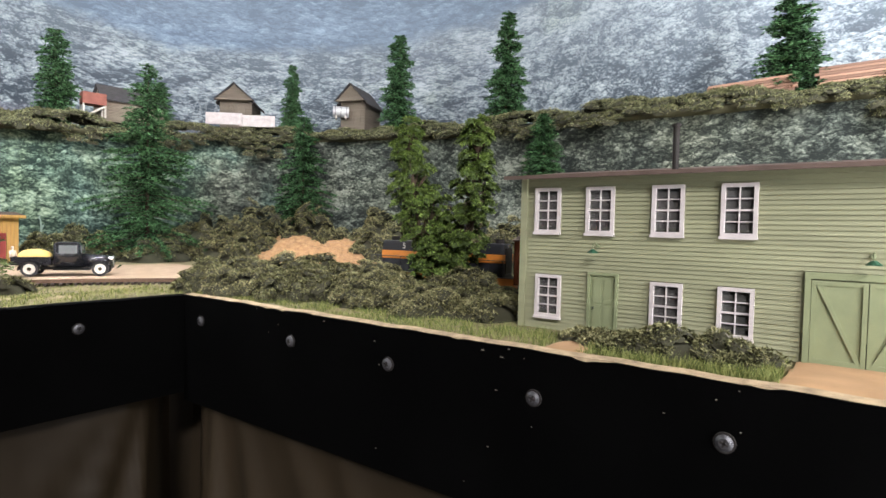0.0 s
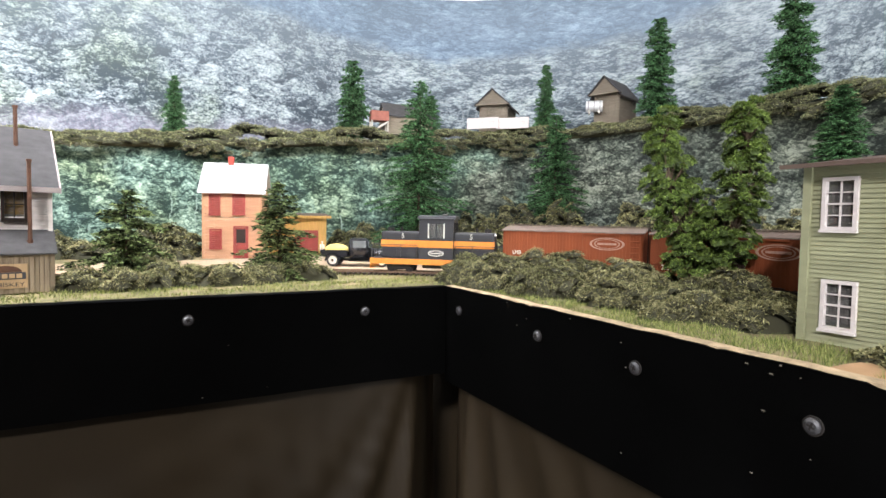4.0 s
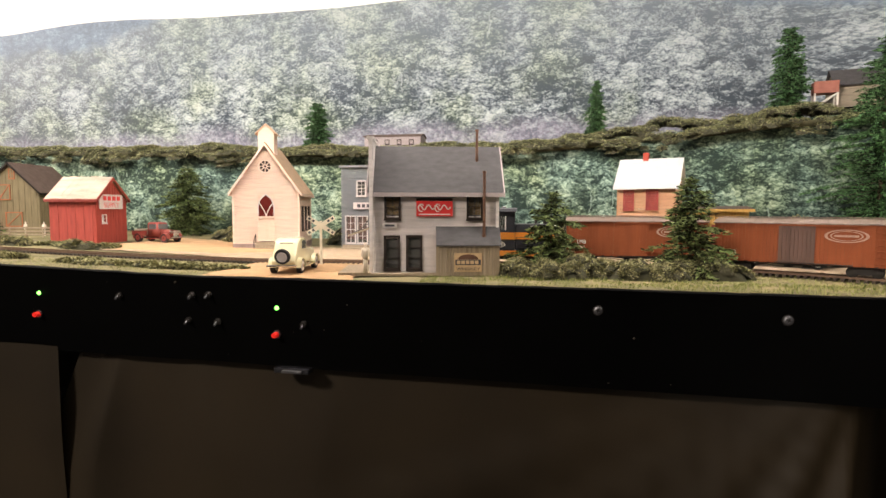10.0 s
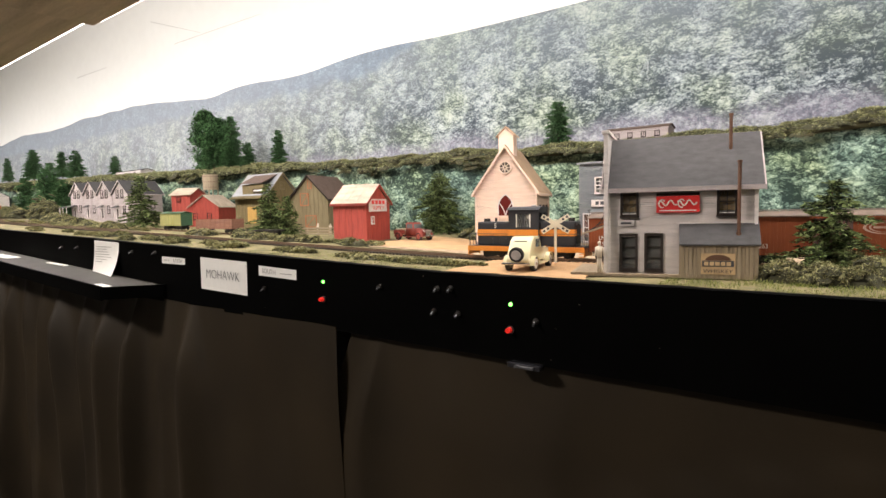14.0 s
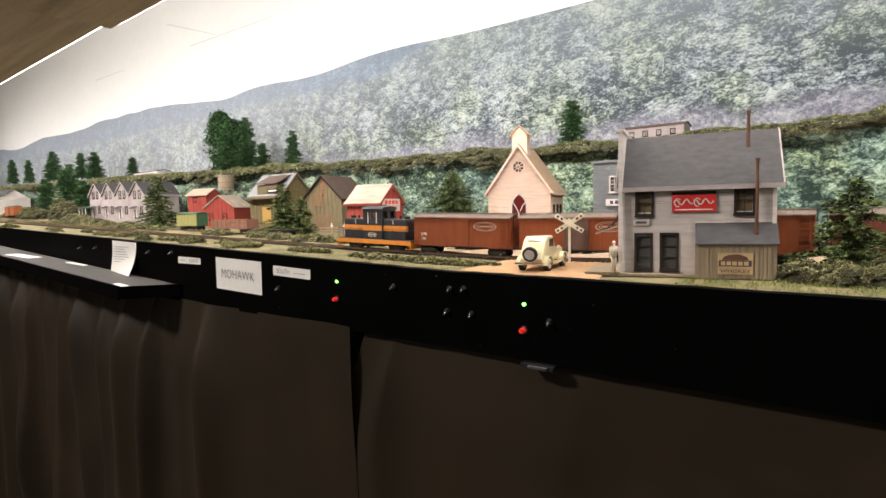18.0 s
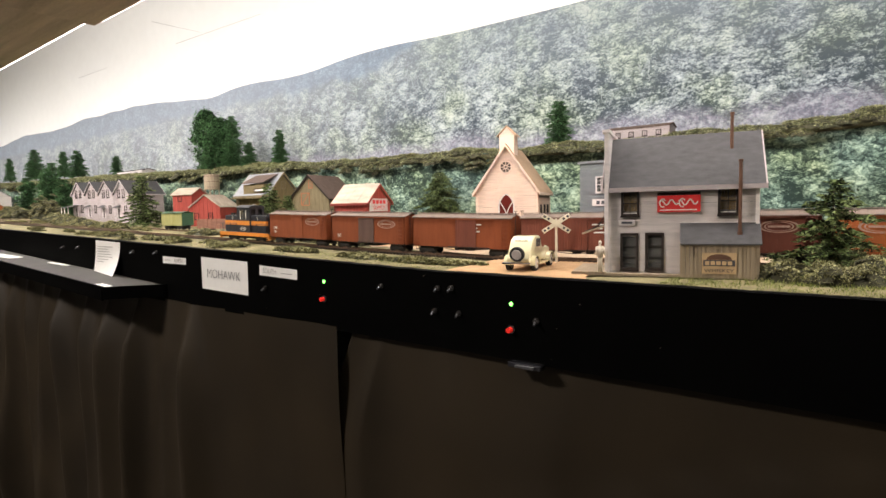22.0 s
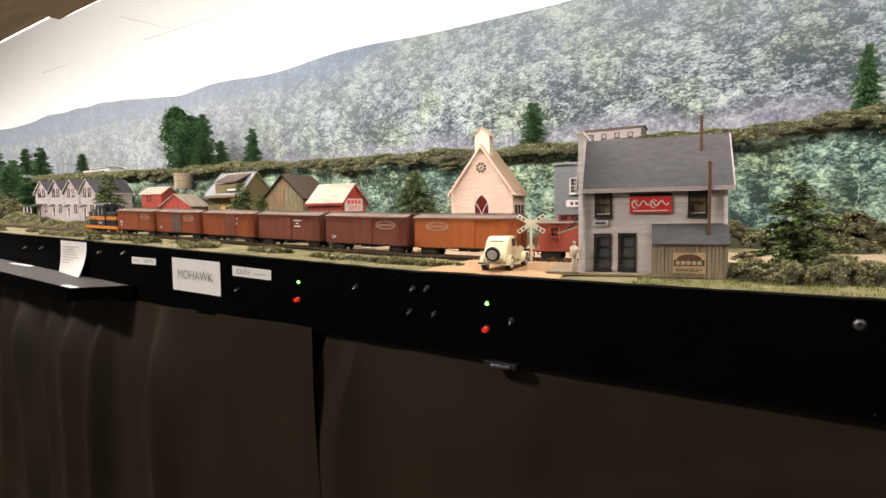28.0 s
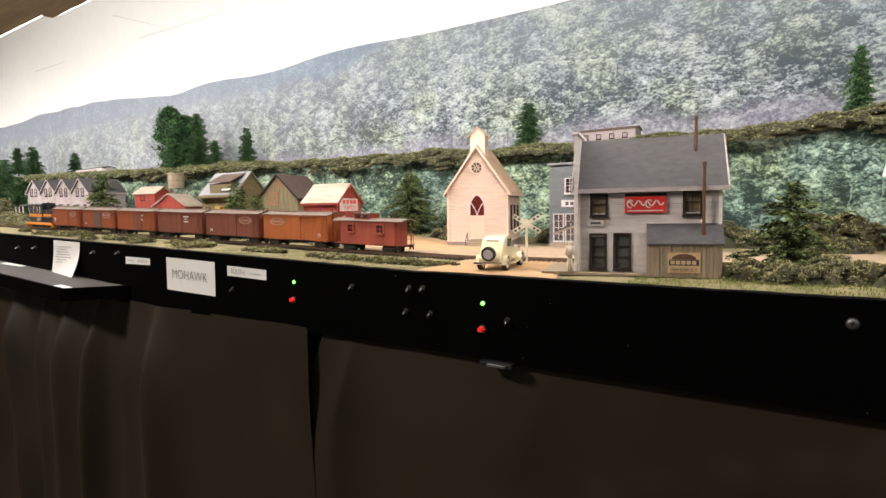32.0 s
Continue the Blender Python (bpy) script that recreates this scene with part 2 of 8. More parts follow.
# ---- mesh helpers ----
def part(name, bm, material, parent=None, label="", kind="", smooth=False):
    me = bpy.data.meshes.new(name)
    if smooth:
        for f in bm.faces:
            f.smooth = True
    bm.to_mesh(me)
    bm.free()
    me.materials.append(material)
    ob = new(name, me)
    if parent is not None:
        ob.parent = parent
    return tagged(ob, label, "", "", kind)


def mesh(name, verts, faces, material, parent=None, label="", kind="", smooth=False):
    me = bpy.data.meshes.new(name)
    me.from_pydata(verts, [], faces)
    me.materials.append(material)
    if smooth:
        me.polygons.foreach_set("use_smooth", [True] * len(me.polygons))
    ob = new(name, me)
    if parent is not None:
        ob.parent = parent
    return tagged(ob, label, "", "", kind)


def thing(name, label, category, x=0, y=0, z=0, rz=0, group="", kind=""):
    ob = new(name)
    ob.empty_display_size = 0.01
    ob.matrix_basis = pose(x, y, z, 0, 0, rz)
    return tagged(ob, label, category, group, kind)


def box(bm, x0, x1, y0, y1, z0, z1, bevel=0.0):
    vs = [bm.verts.new((x, y, z)) for z in (z0, z1) for y in (y0, y1) for x in (x0, x1)]
    fs = [bm.faces.new([vs[i] for i in q]) for q in ((0, 2, 3, 1), (4, 5, 7, 6), (0, 1, 5, 4), (2, 6, 7, 3), (0, 4, 6, 2), (1, 3, 7, 5))]
    if bevel:
        bmesh.ops.bevel(bm, geom=list({e for f in fs for e in f.edges}), offset=bevel, segments=2, affect="EDGES", profile=0.7)
    return bm


def bx(*a, bevel=0.0):
    return box(bmesh.new(), *a, bevel=bevel)


def rod(bm, a, b, r, seg=8, r2=None):
    a, b = Vector(a), Vector(b)
    q = (b - a).to_track_quat("Z", "Y").to_matrix()
    rings = []
    for p, rr in ((a, r), (b, r if r2 is None else r2)):
        rings.append([bm.verts.new(p + q @ Vector((rr * math.cos(2 * math.pi * k / seg), rr * math.sin(2 * math.pi * k / seg), 0))) for k in range(seg)])
    for k in range(seg):
        bm.faces.new((rings[0][k], rings[0][(k + 1) % seg], rings[1][(k + 1) % seg], rings[1][k]))
    bm.faces.new(rings[0][::-1])
    bm.faces.new(rings[1])
    return bm


def prism(bm, outline, axis, a, b):
    """Pushes a 2D outline along an axis from a to b. axis x: outline is (y, z); y: (x, z); z: (x, y)."""
    def at(p, h):
        return {"x": (h, p[0], p[1]), "y": (p[0], h, p[1]), "z": (p[0], p[1], h)}[axis]
    lo, hi = [bm.verts.new(at(p, a)) for p in outline], [bm.verts.new(at(p, b)) for p in outline]
    n = len(outline)
    for k in range(n):
        bm.faces.new((lo[k], lo[(k + 1) % n], hi[(k + 1) % n], hi[k]))
    bm.faces.new(lo[::-1])
    bm.faces.new(hi)
    bmesh.ops.recalc_face_normals(bm, faces=bm.faces[:])
    return bm


def words(name, text, size, material, parent, m, label="", squeeze=1.0, thin=0.0):
    """Flat lettering as a mesh, centred at the pose m of its parent's space."""
    cu = bpy.data.curves.new("letters", "FONT")
    cu.body, cu.size, cu.align_x, cu.align_y, cu.extrude = text, size, "CENTER", "CENTER", 0.00006
    cu.offset = -thin
    tmp = bpy.data.objects.new("letters", cu)
    scene.collection.objects.link(tmp)
    me = bpy.data.meshes.new_from_object(tmp.evaluated_get(bpy.context.evaluated_depsgraph_get()))
    bpy.data.objects.remove(tmp)
    bpy.data.curves.remove(cu)
    me.materials.clear()
    me.materials.append(material)
    me.transform(m @ Matrix.Diagonal((squeeze, 1, 1, 1)))
    ob = new(name, me)
    ob.parent = parent
    return tagged(ob, label)


def smooth_step(a, b, x):
    u = min(1.0, max(0.0, (x - a) / (b - a)))
    return u * u * (3 - 2 * u)


def ground_z(x):
    return max(0.0, -(x + 0.1)) * 0.0255


def n3(x, y, z=0.0, k=1.0):
    return noise.noise(Vector((x * k, y * k, z * k)))


def track_at(s):
    """The track's plan place and heading (degrees) at s metres along it, growing in the way that the train goes."""
    quarter = 0.4 * math.pi / 2
    if s < -quarter:
        x, y, h = 0.724, -0.219 - (-quarter - s), 90.0
    elif s < 0:
        a = (s + quarter) / 0.4
        x, y, h = 0.324 + 0.4 * math.cos(a), -0.219 + 0.4 * math.sin(a), 90 + math.degrees(a)
    else:
        x = 0.324 - s
        t = min(1, max(0, (x + 0.35) / 0.674))
        y = 0.122 + 0.059 * smooth_step(-0.35, 0.324, x)
        h = 180 + math.degrees(math.atan(0.059 * 6 * t * (1 - t) / 0.674))
    return x, y, h


def ledge_out(s, off=0.0):
    """Plan place and outward heading along the front line of the upper ledge; s is x on the straight, then runs on round the corner."""
    if s < 0.75:
        return s, 0.62 + off, 0.0, 1.0
    a = (s - 0.75) / 0.45
    if a < math.pi / 2:
        return 0.75 + (0.45 + off) * math.sin(a), 0.17 + (0.45 + off) * math.cos(a), math.sin(a), math.cos(a)
    return 1.2 + off, 0.17 - (s - 0.75 - 0.45 * math.pi / 2), 1.0, 0.0


def ledge_z(s):
    return 0.185 + ground_z(s) * 0.85 + 0.075 * smooth_step(0.0, 1.3, s)


# ---- the mural paint ----
def mural_paint(name, tones, second, far_tones, crown, hill=False, rock=False, band=0.0):
    """A printed forest photograph: leaf clusters over crowns, gaps of shade, thin pale trunks; hill adds a far blue slope, rock a browner stretch round the corner."""
    m = bpy.data.materials.new(name)
    m.use_nodes = True
    t = m.node_tree
    b = t.nodes["Principled BSDF"]
    b.inputs["Roughness"].default_value = 0.8
    b.inputs["Specular IOR Level"].default_value = 0.2
    L = t.links.new

    def node(kind, op=None):
        n = t.nodes.new("ShaderNode" + kind)
        if op:
            n.operation = op
        return n

    def calc(op, a, c, clamp=False):
        n = node("Math", op)
        n.use_clamp = clamp
        for i, v in enumerate((a, c)):
            if isinstance(v, (int, float)):
                n.inputs[i].default_value = v
            else:
                L(v, n.inputs[i])
        return n.outputs[0]

    def cloud(vector, scale, detail, rough):
        n = node("TexNoise")
        n.inputs["Scale"].default_value, n.inputs["Detail"].default_value, n.inputs["Roughness"].default_value = scale, detail, rough
        L(vector, n.inputs["Vector"])
        return n

    def ramp(factor, stops):
        n = node("ValToRGB")
        e = n.color_ramp.elements
        e[0].position, e[0].color = stops[0][0], (*stops[0][1], 1)
        e[1].position, e[1].color = stops[-1][0], (*stops[-1][1], 1)
        for p, c in stops[1:-1]:
            e.new(p).color = (*c, 1)
        L(factor, n.inputs[0])
        return n.outputs[0]

    def blend(f, a, c):
        n = node("MixRGB")
        for i, v in enumerate((f, a, c)):
            if isinstance(v, tuple):
                n.inputs[i].default_value = (*v, 1)
            elif isinstance(v, float):
                n.inputs[i].default_value = v
            else:
                L(v, n.inputs[i])
        return n.outputs[0]

    def span(v, a, c):
        n = node("MapRange")
        n.interpolation_type = "SMOOTHSTEP"
        n.inputs[1].default_value, n.inputs[2].default_value = a, c
        L(v, n.inputs[0])
        return n.outputs[0]

    uv = node("UVMap")
    uv.uv_map = "mural"
    sep = node("SeparateXYZ")
    L(uv.outputs[0], sep.inputs[0])
    warp = cloud(uv.outputs[0], 40, 6, 0.65)
    bent = node("VectorMath", "MULTIPLY_ADD")
    L(warp.outputs["Color"], bent.inputs[0])
    bent.inputs[1].default_value = (0.022, 0.022, 0.0)
    L(uv.outputs[0], bent.inputs[2])

    def forest(size, hard):
        """Light and shade of the foliage: crowns lit from above, leaf clusters, specks."""
        total = None
        for scale, weight in ((size, 0.15), (size * 2.7, 0.1), (size * 6, 0.2 * hard)):
            v = node("TexVoronoi")
            v.inputs["Scale"].default_value = scale
            L(bent.outputs[0], v.inputs["Vector"])
            d = node("VectorMath", "SUBTRACT")
            L(bent.outputs[0], d.inputs[0])
            L(v.outputs["Position"], d.inputs[1])
            sp = node("SeparateXYZ")
            L(d.outputs[0], sp.inputs[0])
            term = calc("MULTIPLY", calc("ADD", calc("MULTIPLY", sp.outputs[1], scale * 0.9), calc("SUBTRACT", 0.45, v.outputs["Distance"])), weight)
            total = term if total is None else calc("ADD", total, term)
            shade = node("SeparateXYZ")
            L(v.outputs["Color"], shade.inputs[0])
            total = calc("ADD", total, calc("MULTIPLY", calc("SUBTRACT", shade.outputs[0], 0.5), 0.13 if scale == size else 0.08))
        for scale, detail, rough, weight in ((size * 0.16, 3, 0.5, 0.6), (size * 0.55, 4, 0.6, 0.6), (size * 1.7, 5, 0.6, 0.85), (size * 5.5, 5, 0.65, 0.95 * hard), (size * 15, 3, 0.6, 0.6 * hard)):
            flat = node("Mapping")
            flat.inputs["Scale"].default_value = (0.72, 1.5, 1) if scale > size else (1, 1, 1)
            L(bent.outputs[0] if scale < 200 else uv.outputs[0], flat.inputs["Vector"])
            n = cloud(flat.outputs[0], scale, detail, rough)
            total = calc("ADD", total, calc("MULTIPLY", calc("SUBTRACT", n.outputs[0], 0.5), weight))
        return calc("ADD", total, 0.4)

    tone = forest(crown, 1.0)
    hue = span(calc("SUBTRACT", cloud(uv.outputs[0], 5.5, 5, 0.6).outputs[0], calc("MULTIPLY", span(sep.outputs[0], 0.15, 0.75), 0.18 if hill else 0.0)), 0.38, 0.66)
    pos = (0.22, 0.38, 0.52, 0.72)
    out = blend(hue, ramp(tone, list(zip(pos, tones))), ramp(tone, list(zip(pos, second))))
    # thin pale trunks and bare limbs
    for stretch, lo, hi, much in (((95, 6, 1), 0.69, 0.73, 0.5), ((60, 30, 1), 0.69, 0.73, 0.35)):
        st = node("Mapping")
        st.inputs["Scale"].default_value = stretch
        mv = node("VectorMath", "MULTIPLY_ADD")
        L(warp.outputs["Color"], mv.inputs[0])
        mv.inputs[1].default_value = (0.03, 0.012, 0.0)
        L(uv.outputs[0], mv.inputs[2])
        L(mv.outputs[0], st.inputs["Vector"])
        tr = span(cloud(st.outputs[0], 1.0, 2, 0.5).outputs[0], lo, hi)
        gap = span(tone, 0.6, 0.35)
        out = blend(calc("MULTIPLY", calc("MULTIPLY", tr, gap), much), out, tuple(0.5 * (a + c) + 0.08 for a, c in zip(tones[2], tones[3])))
    # bare branching limbs in patches, thickest in the darker woods
    for stretch, much in (((34, 11, 1), 0.3), ((62, 26, 1), 0.25)):
        st = node("Mapping")
        st.inputs["Scale"].default_value = stretch
        L(bent.outputs[0], st.inputs["Vector"])
        v = node("TexVoronoi")
        v.feature = "DISTANCE_TO_EDGE"
        v.inputs["Scale"].default_value = 1.0
        L(st.outputs[0], v.inputs["Vector"])
        patchy = span(cloud(uv.outputs[0], 9, 3, 0.6).outputs[0], 0.54, 0.66)
        line = calc("MULTIPLY", span(v.outputs["Distance"], 0.045, 0.015), patchy)
        out = blend(calc("MULTIPLY", line, much), out, tuple(0.4 * a + 0.6 * c for a, c in zip(tones[2], tones[3])))
    if rock:
        grey = ramp(tone, list(zip(pos, far_tones)))
        edge = calc("ADD", sep.outputs[0], calc("MULTIPLY", calc("SUBTRACT", hue, 0.5), 0.25))
        out = blend(calc("MULTIPLY", span(edge, 0.82, 1.08), 0.8), out, grey)
    if hill:
        # the far slope shows above the near one, finer and bluer
        far = ramp(forest(crown * 2.6, 0.6), list(zip(pos, far_tones)))
        notch = calc("ADD", calc("MULTIPLY", calc("ABSOLUTE", calc("SUBTRACT", sep.outputs[0], 0.9), 0.0), 0.22), 0.49)
        west = calc("MULTIPLY", span(sep.outputs[0], -0.45, -1.5), 0.3)
        line = calc("MAXIMUM", calc("SUBTRACT", calc("MINIMUM", notch, 0.74), west), calc("SUBTRACT", 0.54, calc("MULTIPLY", span(sep.outputs[0], 0.5, 0.8), 0.1)))
        wave = calc("MULTIPLY", calc("SUBTRACT", cloud(uv.outputs[0], 7, 6, 0.6).outputs[0], 0.5), 0.1)
        out = blend(span(calc("ADD", calc("SUBTRACT", sep.outputs[1], line), wave), -0.012, 0.03), out, far)
        air = calc("MULTIPLY", span(sep.outputs[1], 0.3, 0.62), 0.4)
        out = blend(air, out, (0.4, 0.47, 0.53))
        out = blend(calc("MULTIPLY", span(sep.outputs[0], -0.5, -2.2), 0.4), out, (0.42, 0.44, 0.48))
    if band:
        # a purplish, finely speckled strip at the foot of the print
        wob = calc("ADD", sep.outputs[1], calc("MULTIPLY", calc("SUBTRACT", hue, 0.5), 0.03))
        grit = cloud(uv.outputs[0], 70, 8, 0.75).outputs[0]
        streak = ramp(grit, [(0.36, (0.12, 0.12, 0.16)), (0.5, (0.27, 0.26, 0.33)), (0.64, (0.54, 0.52, 0.62))])
        out = blend(calc("MULTIPLY", span(wob, band + 0.05, band - 0.005), 0.6), out, streak)
    L(out, b.inputs["Base Color"])
    return m


MURAL_UP = mural_paint("forest_mountain_print", [(0.055, 0.072, 0.09), (0.185, 0.222, 0.25), (0.34, 0.395, 0.42), (0.54, 0.6, 0.62)],
                       [(0.055, 0.076, 0.068), (0.185, 0.235, 0.19), (0.35, 0.41, 0.34), (0.56, 0.61, 0.52)],
                       [(0.045, 0.08, 0.14), (0.095, 0.155, 0.25), (0.165, 0.25, 0.365), (0.34, 0.45, 0.58)], 25, hill=True, band=0.258)
MURAL_LOW = mural_paint("dense_forest_print", [(0.02, 0.038, 0.034), (0.08, 0.13, 0.11), (0.18, 0.265, 0.22), (0.42, 0.55, 0.45)],
                        [(0.018, 0.032, 0.022), (0.075, 0.11, 0.068), (0.175, 0.235, 0.145), (0.42, 0.49, 0.33)],
                        [(0.018, 0.019, 0.017), (0.055, 0.058, 0.05), (0.115, 0.12, 0.1), (0.3, 0.31, 0.26)], 27, rock=True)
SKYM = mat("pale_sky_paint", (0.93, 0.95, 0.95), 0.8, dark=0.97, light=1.03, scale=4, fine=20, bump=0)


# ---- structure ----
def sheet(name, cols, rows_of, material, parent=None, label="", kind="structure", uv=None):
    """A sheet from columns of points; uv gives each point its place on a print."""
    verts, faces, marks = [], [], []
    n = len(rows_of(cols[0]))
    for c in cols:
        for p in rows_of(c):
            verts.append(p)
            marks.append(uv(c, p) if uv else (0, 0))
    for i in range(len(cols) - 1):
        for j in range(n - 1):
            a = i * n + j
            faces.append((a, a + n, a + n + 1, a + 1))
    ob = mesh(name, verts, faces, material, parent, label, kind, True)
    if uv:
        layer = ob.data.uv_layers.new(name="mural")
        for loop in ob.data.loops:
            layer.data[loop.index].uv = marks[loop.vertex_index]
    return ob


def ridge_z(s):
    base = 0.615 + 0.035 * smooth_step(0.1, 0.7, s) + 0.03 * smooth_step(0.6, 0.95, s) + 0.25 * smooth_step(0.95, 1.7, s)
    far = 0.05 * smooth_step(-2.0, -3.2, s)
    return base + far + (0.016 + 0.018 * smooth_step(-0.3, -1.2, s)) * n3(s, 3.1, 0, 1.6) + 0.01 * n3(s, 7.7, 0, 5) + 0.002 * n3(s, 1.7, 0, 60)


LS = [-6.2 + 0.05 * i for i in range(int(9.9 / 0.05))]


def mural_column(off, lo, hi, n):
    def rows(s):
        x, y, _, _ = ledge_out(s, off)
        a, c = lo(s), hi(s)
        return [(x, y, a + (c - a) * k / (n - 1)) for k in range(n)]
    return rows


sheet("backdrop_forest", LS, mural_column(0.005, lambda s: -0.03, lambda s: ledge_z(s) + 0.005, 6), MURAL_LOW,
      label="printed forest photograph on the low back wall", uv=lambda s, p: (s, p[2]))
sheet("backdrop_mountain", LS, mural_column(0.33, lambda s: 0.12, ridge_z, 10), MURAL_UP,
      label="printed wooded mountainside on the high back wall", uv=lambda s, p: (s, p[2]))
sheet("backdrop_sky", LS, mural_column(0.345, lambda s: 0.1, lambda s: 2.0, 6), SKYM, label="pale painted sky on the back wall")
seam = bmesh.new()
for a, b in (((-2.478, 0.916), (-1.770, 0.901)), ((-2.706, 1.072), (-2.239, 0.922)), ((-3.693, 0.941), (-3.270, 0.933))):
    rod(seam, (a[0], 0.9645, a[1]), (b[0], 0.9645, b[1]), 0.0011, 5, 0.0006)
part("backdrop_crack", seam, mat("crack_shadow", (0.5, 0.52, 0.52), 0.9), None, "faint hairline cracks in the sky board", "structure")
sheet("ledge", LS, lambda s: [(*ledge_out(s, o)[:2], ledge_z(s) + dz + 0.006 * n3(s * 9, o * 9, 2)) for o, dz in
      ((0.001, -0.01), (-0.004, -0.004), (0.002, 0.002), (0.03, 0.006), (0.1, 0.012), (0.2, 0.018), (0.34, 0.03))], SCRUB,
      label="raised earth ledge covered in dull green scatter")


def ground_rows():
    verts, faces = [], []

    def patch(x0, x1, nx, y0, y1, ny):
        base = len(verts)
        for i in range(nx + 1):
            for j in range(ny + 1):
                x, y = x0 + (x1 - x0) * i / nx, y0 + (y1 - y0) * j / ny
                edge = min(1.0, max(0.0, (y - y0) * 25)) if y0 == 0.0035 else min(1.0, (x - x0) * 25)
                verts.append((x, y, ground_z(x) - 0.001 + 0.0016 * edge * n3(x, y, 0, 22) + 0.0006 * n3(x, y, 4, 90)))
        for i in range(nx):
            for j in range(ny):
                a = base + i * (ny + 1) + j
                faces.append((a, a + ny + 1, a + ny + 2, a + 1))
    patch(-6.2, 0.5435, 340, 0.0035, 0.66, 34)
    patch(0.5435, 1.26, 48, -2.3, 0.0035, 150)
    patch(0.5435, 1.26, 48, 0.0035, 0.66, 44)
    return verts, faces


mesh("ground", *ground_rows(), TURF, None, "layout ground of tan soil and dull green turf scatter", "structure", True)


def fascia_x(x0, x1, name, label):
    n = 60
    verts, faces = [], []
    for i in range(n + 1):
        x = x0 + (x1 - x0) * i / n
        top = ground_z(x) + 0.0008 * n3(x, 0.3, 0, 40)
        for y, z in ((-0.0035, -0.087), (-0.0035, top - 0.001), (-0.002, top), (0.0035, top), (0.0035, -0.087)):
            verts.append((x, y, z + (0.002 * n3(x, 5.0, 0, 6) if z < -0.05 else 0)))
    for i in range(n):
        for j in range(5):
            a, c = i * 5 + j, i * 5 + (j + 1) % 5
            faces.append((a, c, c + 5, a + 5))
    return mesh(name, verts, faces, BLACKP, None, label, "structure")


fascia_x(-6.2, -0.272, "fascia_west", "black painted hardboard fascia along the layout edge")
fascia_x(-0.2715, 0.5365, "fascia_north", "black painted hardboard fascia along the layout edge")
ver, fac = [], []
for i in range(121):
    y = -2.3 + 2.2965 * i / 120
    for x, z in ((0.5365, -0.0945), (0.5365, 0.0009 * n3(1, y, 0, 40) - 0.0006), (0.5372, 0.0009 * n3(1, y, 0, 40)), (0.5435, 0.0), (0.5435, -0.0945)):
        ver.append((x, y, z))
for i in range(120):
    for j in range(5):
        a, c = i * 5 + j, i * 5 + (j + 1) % 5
        fac.append((a, a + 5, c + 5, c))
mesh("fascia_east", ver, fac, BLACKP, None, "black painted hardboard fascia of the side wing", "structure")
# bare chipped upper edge of the boards
def bare_edge():
    """A broken strip of unpainted board along the wing's upper edge, wider where it is chipped."""
    rng = np.random.default_rng(4)
    ver, fac = [], []
    n = 420
    for i in range(n + 1):
        y = -1.6 + 1.595 * i / n
        chip = max(0.0, n3(y, 2.0, 0, 28) + 0.6 * n3(y, 9.0, 0, 90) - 0.2) * 0.005 + max(0.0, n3(y, 5, 0, 11) - 0.45) * 0.014
        top = 0.0009 * n3(1, y, 0, 40)
        ver += [(0.5362, y, top - chip), (0.5364, y, top + 0.0003), (0.5437, y, top + 0.0008)]
    for i in range(n):
        for j in range(2):
            a = i * 3 + j
            fac.append((a, a + 3, a + 4, a + 1))
    return mesh("fascia_edge", ver, fac, mat("bare_board_edge", (0.55, 0.42, 0.26), 0.9, dark=0.35, scale=500, fine=3000), None, "chipped bare edge of the fascia board", "structure")


bare_edge()
bm = bmesh.new()
rng4 = random.Random(9)
for k in range(34):
    y, z, r = rng4.uniform(-0.75, -0.02), -0.002 - 0.085 * rng4.random() ** 1.6, rng4.uniform(0.0003, 0.0008)
    box(bm, 0.5361, 0.5364, y, y + r * rng4.uniform(1, 3), z, z + r)
for k in range(22):
    x, z, r = rng4.uniform(-1.0, 0.5), -0.085 + 0.08 * rng4.random(), rng4.uniform(0.0003, 0.0007)
    box(bm, x, x + r * rng4.uniform(1, 3), -0.0038, -0.0036, z, z + r)
part("paint_chip", bm, mat("paint_chip", (0.16, 0.14, 0.11), 0.9), None, "small pale chips in the black fascia paint", "stuff")


